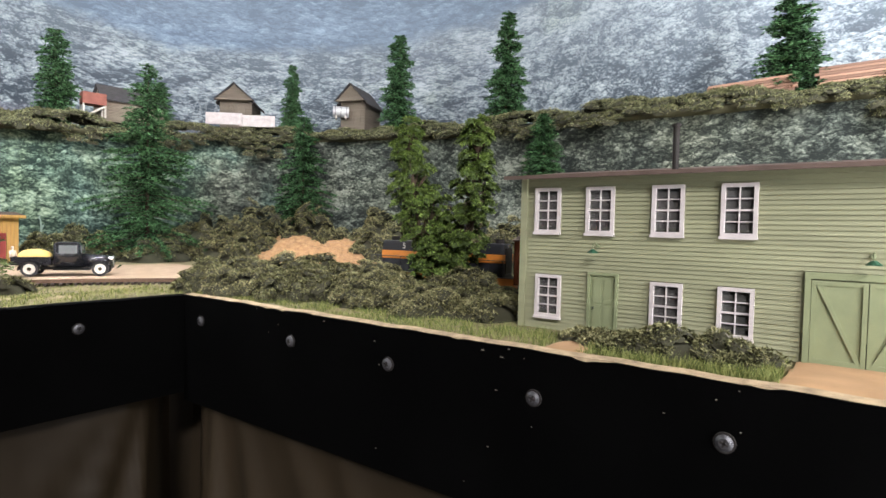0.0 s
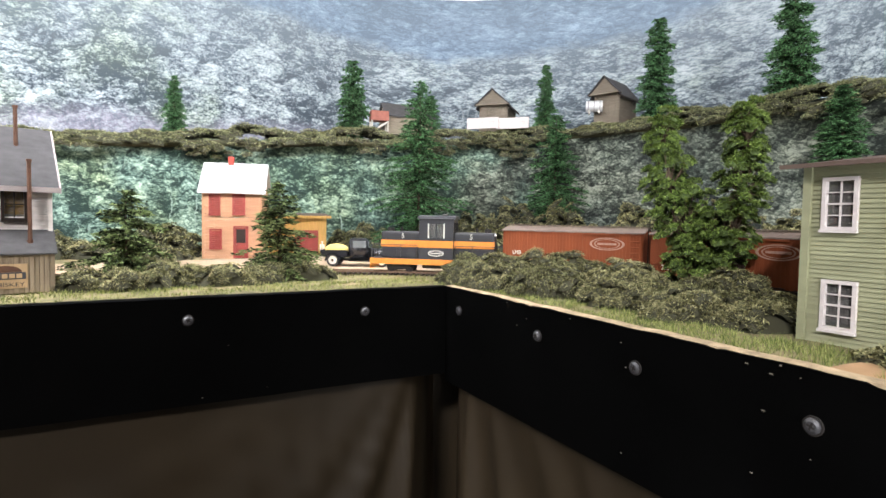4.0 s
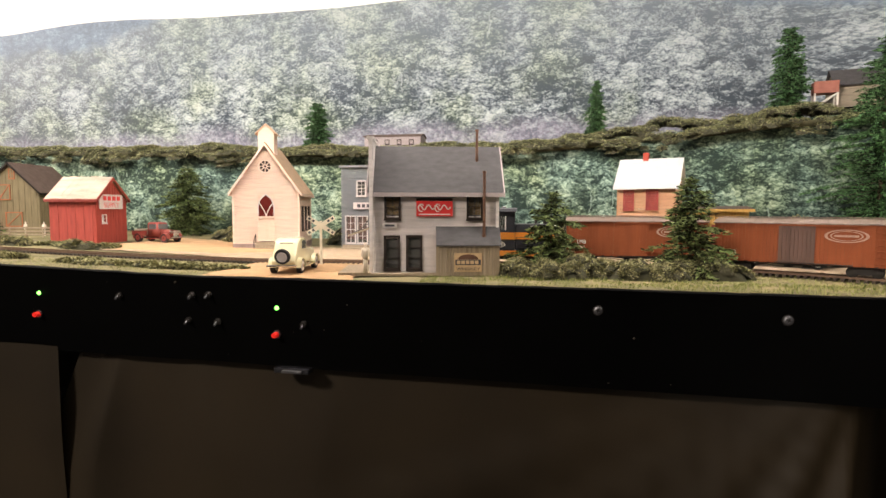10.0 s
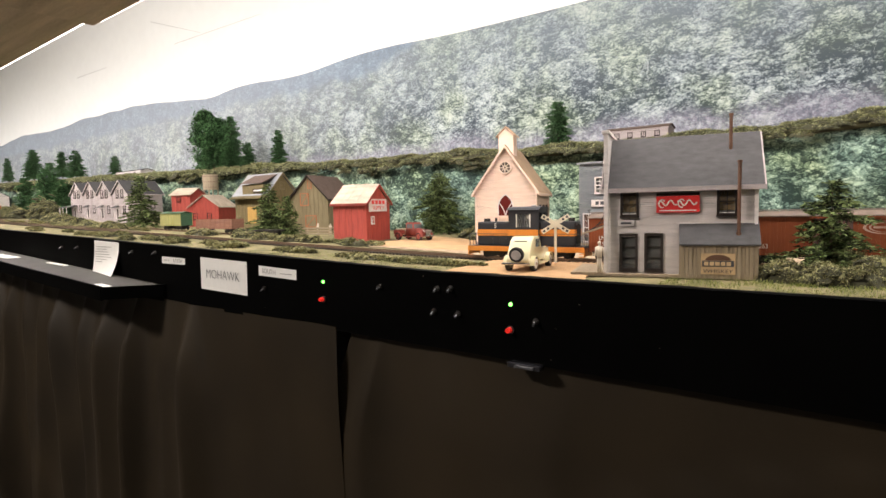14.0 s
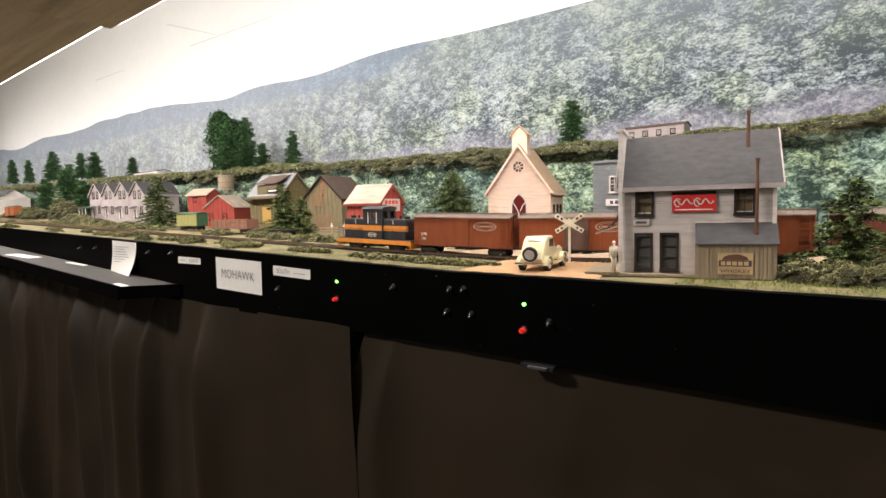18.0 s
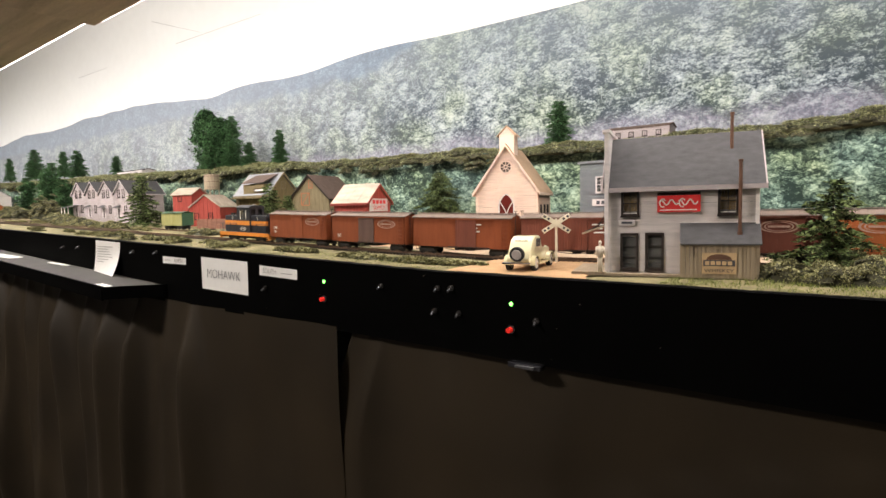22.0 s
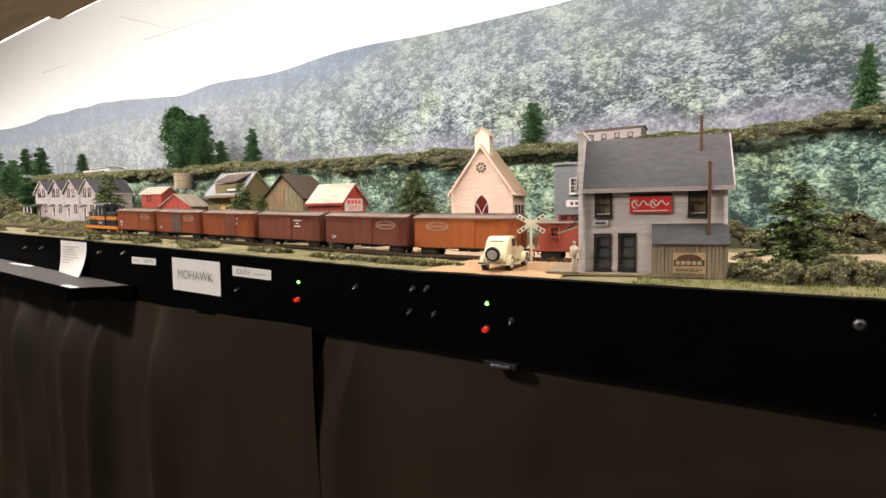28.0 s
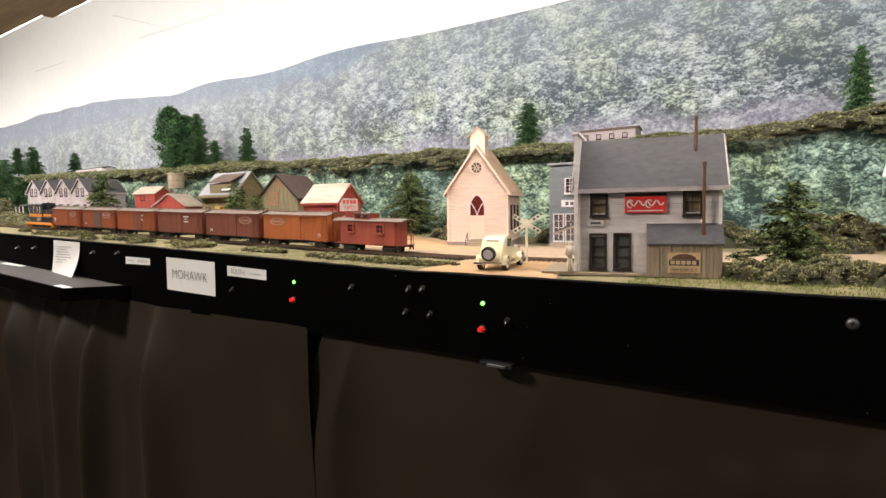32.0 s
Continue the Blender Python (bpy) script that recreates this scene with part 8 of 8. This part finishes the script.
def figure(x, y, z, h, material, label, rz=0):
    """A painted figure: one plain mesh."""
    b = bmesh.new()
    for s in (-1, 1):
        rod(b, (s * h * 0.05, 0, 0), (s * h * 0.045, 0, h * 0.48), h * 0.045, 8, h * 0.055)
        rod(b, (s * h * 0.13, 0, h * 0.8), (s * h * 0.16, -h * 0.06, h * 0.52), h * 0.035, 7, h * 0.028)
    rod(b, (0, 0, h * 0.46), (0, 0, h * 0.82), h * 0.1, 10, h * 0.125)
    rod(b, (0, 0, h * 0.82), (0, 0, h * 0.87), h * 0.05, 8)
    bmesh.ops.create_icosphere(b, subdivisions=2, radius=h * 0.068, matrix=Matrix.Translation((0, 0, h * 0.925)))
    ob = part("figurine", b, material, None, smooth=True)
    ob.matrix_basis = pose(x, y, z, 0, 0, rz)
    ob.scale = (0.8, 0.8, 1.0)
    tagged(ob, label, "figurine", "figurines")


figure(0.513, 0.345, 0.0012, 0.029, SKIN, "small painted figurine standing beside the truck", 10)
figure(0.078, 0.035, 0.0038, 0.031, SKIN, "small painted figurine standing on the porch deck", 30)
figure(-0.69, 0.33, 0.018, 0.026, SKIN, "small pale painted figurine at the fence", 0)
figure(-0.66, 0.34, 0.017, 0.026, SKIN, "small pale painted figurine at the fence", 50)


def crossbuck():
    c = thing("crossing_sign", "white wooden railway crossbuck on a post", "sign", -0.009, 0.118, 0.002, 28)
    part("post", bx(-0.0014, 0.0014, -0.0014, 0.0014, 0, 0.052), mat_signwhite, c)
    for a in (32, -32):
        b = bx(-0.0185, 0.0185, -0.0005, 0.0005, -0.0026, 0.0026)
        arm = part("arm", under(b, pose(0, -0.0022 - (0.001 if a > 0 else 0), 0.0465, 0, a, 0)), mat_signwhite, c)
        for k in range(-3, 4):
            if abs(k) > 1:
                mk = bx(k * 0.0052 - 0.0014, k * 0.0052 + 0.0014, -0.0008, -0.0005, -0.0013, 0.0013)
                part("lettering", under(mk, pose(0, -0.0022 - (0.001 if a > 0 else 0), 0.0465, 0, a, 0)), INK, arm, "illegible dark lettering")


mat_signwhite = mat("aged_sign_white", (0.72, 0.66, 0.52), 0.7)
crossbuck()


def fence():
    f = thing("fence", "grey weathered rail fence beside the barn", "fence", -0.69, 0.315, 0.0155, 12)
    for k in range(6):
        x = -0.075 + 0.03 * k
        part("post", bx(x - 0.0012, x + 0.0012, -0.001, 0.001, 0, 0.019), RAWWOOD, f)
    for z in (0.004, 0.010, 0.016):
        part("rail", bx(-0.08, 0.08, -0.0018, -0.001, z, z + 0.0026), RAWWOOD, f)


fence()


def gondola():
    c = thing("gondola_car", "rusty brown wooden gondola on a siding", "railway wagon", -0.93, 0.235, ground_z(-0.93) + 0.003, 2)
    L, W = 0.145, 0.032
    part("floor", bx(-L / 2, L / 2, -W / 2, W / 2, 0.0095, 0.0115), mat_gond, c)
    for s in (-1, 1):
        for k in range(4):
            part("side_plank", bx(-L / 2, L / 2, *sorted((s * W / 2, s * (W / 2 - 0.0012))), 0.0115 + 0.0052 * k, 0.0163 + 0.0052 * k), mat_gond, c)
        for k in range(8):
            x = -L / 2 + 0.008 + k * (L - 0.016) / 7
            part("stake", bx(x - 0.001, x + 0.001, *sorted((s * W / 2, s * (W / 2 + 0.0012))), 0.0095, 0.033), mat_gond, c)
        part("end", bx(*sorted((s * L / 2, s * (L / 2 - 0.0012))), -W / 2 + 0.0012, W / 2 - 0.0012, 0.0115, 0.032), mat_gond, c)
        bogie(c, s * 0.05)
        coupler(c, s * L / 2, s)


mat_gond = mat("rusty_brown_boards", (0.24, 0.11, 0.07), 0.8, dark=0.6, stretch=(0.3, 3, 3))
gondola()


def reefer():
    c = thing("refrigerator_car", "yellow-green wagon with dark green ends on a siding", "railway wagon", -1.15, 0.245, ground_z(-1.15) + 0.003, 0)
    L, W = 0.105, 0.032
    for s in (-1, 1):
        part("side", bx(-L / 2, L / 2, *sorted((s * W / 2, s * (W / 2 - 0.001))), 0.0105, 0.042), mat_lime, c)
        for x in (-0.0065, 0.0065):
            part("door", bx(x - 0.006, x + 0.006, *sorted((s * W / 2, s * (W / 2 + 0.001))), 0.012, 0.04), mat_lime, c)
        part("end", bx(*sorted((s * L / 2, s * (L / 2 - 0.001))), -W / 2 + 0.001, W / 2 - 0.001, 0.0105, 0.043), mat_dgreen, c)
        bogie(c, s * 0.033)
        coupler(c, s * L / 2, s)
    r = bmesh.new()
    prism(r, [(-W / 2 - 0.002, 0.042), (0, 0.046), (W / 2 + 0.002, 0.042), (W / 2 + 0.002, 0.0428), (0, 0.047), (-W / 2 - 0.002, 0.0428)], "x", -L / 2 - 0.002, L / 2 + 0.002)
    part("roof", r, mat_dgreen, c)
    part("underframe", bx(-L / 2, L / 2, -0.008, 0.008, 0.0085, 0.0105), TRUCKM, c)


mat_lime = mat("yellow_green_paint", (0.26, 0.25, 0.085), 0.7, stretch=(2, 2, 0.3))
mat_dgreen = mat("dark_green_paint", (0.035, 0.09, 0.045), 0.6)
reefer()


def flat_car(label, x, y, rz, paint, L=0.13):
    c = thing("flat_car", label, "railway wagon", x, y, ground_z(x) + 0.003, rz)
    for k in range(14):
        a = -L / 2 + L * k / 14
        part("plank", bx(a, a + L / 14 - 0.0004, -0.016, 0.016, 0.011, 0.0128), paint, c)
    part("underframe", bx(-L / 2, L / 2, -0.0145, 0.0145, 0.0085, 0.011), TRUCKM, c)
    for s in (-1, 1):
        bogie(c, s * L * 0.34)
        coupler(c, s * L / 2, s)


flat_car("black flat car on the siding", -0.765, 0.235, 2, TRUCKM, 0.12)
ca = boxcar("faded orange boxcar standing far along the line", BOXORANGE, BOXOX, "", "", 0)
ca.matrix_basis = pose(-2.95, 0.3, ground_z(-2.95) + 0.003)
ca["group"] = "standing wagons"


def siding_rails():
    t = thing("siding_track", "weathered siding rails in dull turf", "railway track")
    for y0, a, b in ((0.235, -4.0, -0.7), (0.175, -4.0, -0.95)):
        for sgn in (-1, 1):
            bm = bmesh.new()
            n, pv = 40, None
            for k in range(n + 1):
                x = a + (b - a) * k / n
                y = y0 + sgn * 0.0082 + (0.12 - y0 if y0 < 0.2 else 0) * smooth_step(-1.4, -0.95, x)
                ring = [bm.verts.new((x, y + o, ground_z(x) + 0.001 + h)) for o, h in ((-0.0006, 0), (0.0006, 0), (0.0005, 0.0019), (-0.0005, 0.0019))]
                if pv:
                    for j in range(4):
                        bm.faces.new((pv[j], pv[(j + 1) % 4], ring[(j + 1) % 4], ring[j]))
                pv = ring
            part("rail", bm, RAIL, t)


siding_rails()


def water_tower():
    t = thing("water_tower", "weathered wooden water tower on braced legs", "water tower", -1.475, 0.535, ground_z(-1.475), 0)
    b = bmesh.new()
    n = 22
    for k in range(n):
        a = 2 * math.pi * k / n
        box_ = bx(-0.0032, 0.0032, -0.0008, 0.0008, 0.115, 0.165)
        box_.transform(pose(0, 0, 0, 0, 0, math.degrees(a)) @ pose(0, -0.0235, 0))
        part("stave", box_, RAWWOOD, t)
    b.free()
    for z in (0.122, 0.14, 0.158):
        b = bmesh.new()
        rod(b, (0, 0, z), (0, 0, z + 0.001), 0.0248, 22)
        part("hoop", b, RUST, t)
    for x in (-0.016, 0.016):
        for y in (-0.016, 0.016):
            part("leg", bx(x - 0.0015, x + 0.0015, y - 0.0015, y + 0.0015, 0, 0.115), RAWWOOD, t)
    b = bmesh.new()
    for s in (-1, 1):
        rod(b, (s * 0.016, -0.016, 0.06), (-s * 0.016, -0.016, 0.113), 0.0009, 5)
    part("brace", b, RAWWOOD, t)


water_tower()


# ---- the fascia's fittings ----
def screw(x, y, z, side, r=0.0037):
    s = thing("screw", "round-headed steel screw with a washer in the fascia", "screw", x, y, z, 0 if side == "N" else -90, "fascia screws")
    b = bmesh.new()
    rod(b, (0, -0.0005, 0), (0, 0.0003, 0), r * 1.25, 20)
    part("washer", b, TRUCKM, s)
    b = bmesh.new()
    rod(b, (0, -0.0012, 0), (0, -0.0004, 0), r, 20)
    rod(b, (0, -0.002, 0), (0, -0.0012, 0), r * 0.6, 20, r)
    h = part("head", b, STEEL, s)
    for a in (0, 90):
        part("slot", under(bx(-r * 0.5, r * 0.5, -0.0022, -0.0016, -0.0005, 0.0005), pose(0, 0, 0, 0, a + 20, 0)), TRUCKM, h)


for x, z in ((0.3043, -0.0185), (0.4516, -0.0202)):
    screw(x, -0.004, z, "N", 0.0036)
for y, z in ((-0.03, -0.021), (-0.1486, -0.0222), (-0.2437, -0.0238), (-0.3458, -0.0254), (-0.437, -0.0268), (-0.545, -0.028)):
    screw(0.536, y, z, "E")


def toggle(x, z, label="dull steel toggle switch in the fascia"):
    t = thing("toggle_switch", label, "switch", x, -0.0035, z, 0, "fascia switches")
    b = bmesh.new()
    rod(b, (0, 0.0003, 0), (0, -0.0016, 0), 0.0036, 6)
    nut = part("nut", b, TRUCKM, t)
    b = bmesh.new()
    rod(b, (0, -0.0016, 0), (0, -0.0042, 0), 0.0026, 12)
    part("bushing", b, TRUCKM, nut)
    b = bmesh.new()
    rod(b, (0, -0.004, 0), (0.001, -0.0085, -0.0026), 0.0008, 8, 0.0012)
    part("lever", b, STEEL, t)


for x, z in ((-0.1808, -0.0229), (-0.0939, -0.0194), (-0.0751, -0.0181), (-0.0987, -0.0454), (-0.0651, -0.0452), (0.0288, -0.0436), (-0.415, -0.0415), (-0.7435, 0.0013), (-0.836, -0.0004), (-1.1, 0.002), (-1.19, 0.0)):
    toggle(x, z)


def led(x, z, zr):
    t = thing("indicator_lamp", "lit green indicator lamp in the fascia", "lamp", x, -0.0035, z, 0, "indicators")
    b = bmesh.new()
    bmesh.ops.create_icosphere(b, subdivisions=2, radius=0.0022)
    part("lens", b, LEDG, t, smooth=True)
    p = thing("push_button", "red push button with a steel collar", "button", x, -0.0035, zr, 0, "indicators")
    b = bmesh.new()
    rod(b, (0, 0.0003, 0), (0, -0.002, 0), 0.0045, 6)
    part("collar", b, STEEL, p)
    b = bmesh.new()
    rod(b, (0, -0.002, 0), (0, -0.0075, 0), 0.003, 14, 0.0026)
    part("cap", b, LEDR, p)


led(0.0, -0.0289, -0.055)
led(-0.2855, -0.024, -0.047)


def notice(name, label, x0, x1, za, zb, curl=0.0):
    """A sheet of paper on the fascia; za and zb: its (bottom, top) at both ends."""
    n = thing(name, label, "notice", (x0 + x1) / 2, -0.0042, 0, 0, "fascia notices")
    cx, ver, fac = (x0 + x1) / 2, [], []
    for i in range(7):
        u = i / 6
        b, t = za[0] + (zb[0] - za[0]) * u, za[1] + (zb[1] - za[1]) * u
        for j in range(9):
            v = j / 8
            ver.append((x0 - cx + (x1 - x0) * u, -0.0002 - curl * (1 - v) ** 2 * (0.4 + 0.6 * u), b + (t - b) * v))
    for i in range(6):
        for j in range(8):
            a = i * 9 + j
            fac.append((a, a + 9, a + 10, a + 1))
    ob = mesh("paper", ver, fac, PAPER, n)
    md = ob.modifiers.new("thick", "SOLIDIFY")
    md.thickness, md.offset = 0.0003, -1
    return n, cx


mat_grey_ink = mat("grey_ink", (0.16, 0.16, 0.16), 0.8, bump=0)
nm, cx = notice("place_sign", "white paper sign with the place name", -0.59, -0.4585, (-0.054, -0.0016), (-0.056, -0.0047), 0.001)
words("lettering", "MOHAWK", 0.021, mat_grey_ink, nm, pose(0, -0.0016, -0.029, 90, 1.0, 0), "grey place name in capitals", 0.98, 0.0004)
ns, cx = notice("direction_label", "long white paper label reading south", -0.428, -0.3405, (-0.023, -0.0085), (-0.025, -0.011), 0.0005)
words("lettering", "SOUTH", 0.0098, FADED, ns, pose(-0.018, -0.0012, -0.0164, 90, 1.5, 0), "faint dark lettering")
part("arrow", bx(0.008, 0.034, -0.0011, -0.0008, -0.0184, -0.0174), FADED, ns, "thin printed arrow")
n2, cx = notice("direction_label", "small white paper label reading north", -0.72, -0.64, (-0.0175, -0.005), (-0.017, -0.006), 0.0005)
words("lettering", "NORTH", 0.0085, FADED, n2, pose(0.017, -0.0012, -0.0113, 90, 0.3, 0), "faint dark lettering")
part("arrow", bx(-0.033, -0.012, -0.0011, -0.0008, -0.0118, -0.0108), FADED, n2, "thin printed arrow")
n3_, cx = notice("instruction_sheet", "curling white instruction sheet with illegible print", -1.009, -0.893, (-0.051, 0.0188), (-0.053, 0.016), 0.02)
for k in range(7):
    part("line_of_print", bx(-0.042, 0.03 - 0.007 * (k * 3 % 4), -0.0032 - 0.0003 * k, -0.003 - 0.0003 * k, 0.006 - 0.0052 * k, 0.0072 - 0.0052 * k), FADED, n3_, "illegible line of print")


def shelf():
    s = thing("aisle_shelf", "black tray shelf hung from the fascia", "shelf", -0.765, 0, -0.055)
    s.matrix_basis = pose(-0.765, 0, -0.055, 0, 2.3, 0)
    b = bmesh.new()
    prism(b, [(-2.4, -0.088), (0.0, -0.088), (0.05, -0.005), (-2.4, -0.005)], "z", -0.008, 0.0)
    part("board", b, SHELFM, s, "scuffed dark board")
    part("lip", bx(-2.4, 0.001, -0.092, -0.088, -0.022, 0.003, bevel=0.0008), BLACKP, s)
    b = bmesh.new()
    prism(b, [(0.0012, -0.09), (0.004, -0.09), (0.0545, -0.0045), (0.051, -0.0045)], "z", -0.02, 0.002)
    part("end_lip", b, BLACKP, s)
    part("label_strip", bx(-0.05, -0.006, -0.084, -0.07, 0.0, 0.0006), PAPER, s, "white label strip")
    for x in (-0.1, -0.75, -1.45):
        part("bracket", bx(x, x + 0.012, -0.08, -0.005, -0.02, -0.008), BLACKP, s)


SHELFM = mat("scuffed_black_board", (0.022, 0.018, 0.014), 0.6, dark=0.5, light=1.7, scale=60, fine=900)
shelf()
for x, y, rz, w, d in ((-1.46, -0.05, 6, 0.14, 0.03), (-1.18, -0.02, 4, 0.09, 0.01)):
    pp = thing("loose_paper", "white paper lying flat on the shelf", "paper", x, y, -0.055 + (-0.765 - x) * 0.0402 + 0.0009, rz, "loose papers")
    pp.matrix_basis = pose(x, y, -0.055 + (-0.765 - x) * 0.0402 + 0.0003, 0, 2.3, 0) @ pose(0, 0, 0, 0, 0, rz)
    part("sheet", bx(-w / 2, w / 2, -d / 2, d / 2, 0, 0.0012), PAPER, pp)
cl = thing("cable_clip", "black plastic catch under the fascia edge", "clip", 0.0196, -0.006, -0.0873, 0)
part("body", bx(-0.018, 0.018, -0.009, 0.002, -0.003, 0.002, bevel=0.001), BLACKE, cl)
part("tab", bx(-0.008, 0.012, -0.013, -0.009, -0.0015, 0.0005), STEEL, cl)


# s of the first boxcar's front, by time
RUN = [(0.0, -0.648), (2.0, -0.498), (3.0, -0.425), (4.0, -0.356), (7.5, -0.121), (9.0, -0.02), (12.0, 0.179), (16.5, 0.458), (19.0, 0.649), (23.0, 0.955), (26.0, 1.175), (32.0, 1.624)]


def run_at(t):
    ts, ss = zip(*RUN)
    return float(np.interp(t, ts, ss))


def run_smooth(t):
    return sum(run_at(min(32, max(0, t + d))) + (run_at(1) - run_at(0)) * min(0, t + d) + 0.0747 * max(0, t + d - 32) for d in (-1.2, -0.6, 0, 0.6, 1.2)) / 5


def place_on_track(s, half):
    """The pose of a car whose middle lies s along the track, on two bogies half metres off its middle; its front looks along -x of its own."""
    a, b = track_at(s + half), track_at(s - half)
    x, y = (a[0] + b[0]) / 2, (a[1] + b[1]) / 2
    za, zb = ground_z(a[0]) + 0.0043, ground_z(b[0]) + 0.0043
    yaw = math.degrees(math.atan2(b[1] - a[1], b[0] - a[0]))
    tilt = math.degrees(math.atan2(zb - za, 2 * half))
    return pose(x, y, (za + zb) / 2, 0, -tilt, yaw)


TRAIN = []
TRAIN.append((locomotive(), 0.082, 0.044))
for k, c in enumerate((
        boxcar("red wooden boxcar with white initials and an oval emblem", BOXRED, BOXRED, "191", "LMB", 1),
        boxcar("brownish red boxcar with a greyed door and white number", BOXRED, BOXGREY, "263", "", 1),
        boxcar("red boxcar with slatted doors and illegible lettering", BOXRED, BOXOX, "", "", 0, lettered=True, open_door=0.01),
        boxcar("oxide red boxcar with a half-open slatted door", BOXOX, BOXOX, "", "", 0, lettered=True, open_door=-0.006),
        boxcar("dark oxide red boxcar with an oval emblem", BOXOX, BOXOX, "234", "", 1),
        boxcar("orange-red boxcar with white lettering and emblem", BOXORANGE, BOXORANGE, "131", "", -1))):
    TRAIN.append((c, -0.075 - 0.163 * k, 0.055))
TRAIN.append((caboose(), -0.163 * 6 - 0.062, 0.036))


def motions():
    for c, off, half in TRAIN:
        walk(c, [(0.5 * i, place_on_track(run_smooth(0.5 * i) + off, half)) for i in range(65)])


motions()
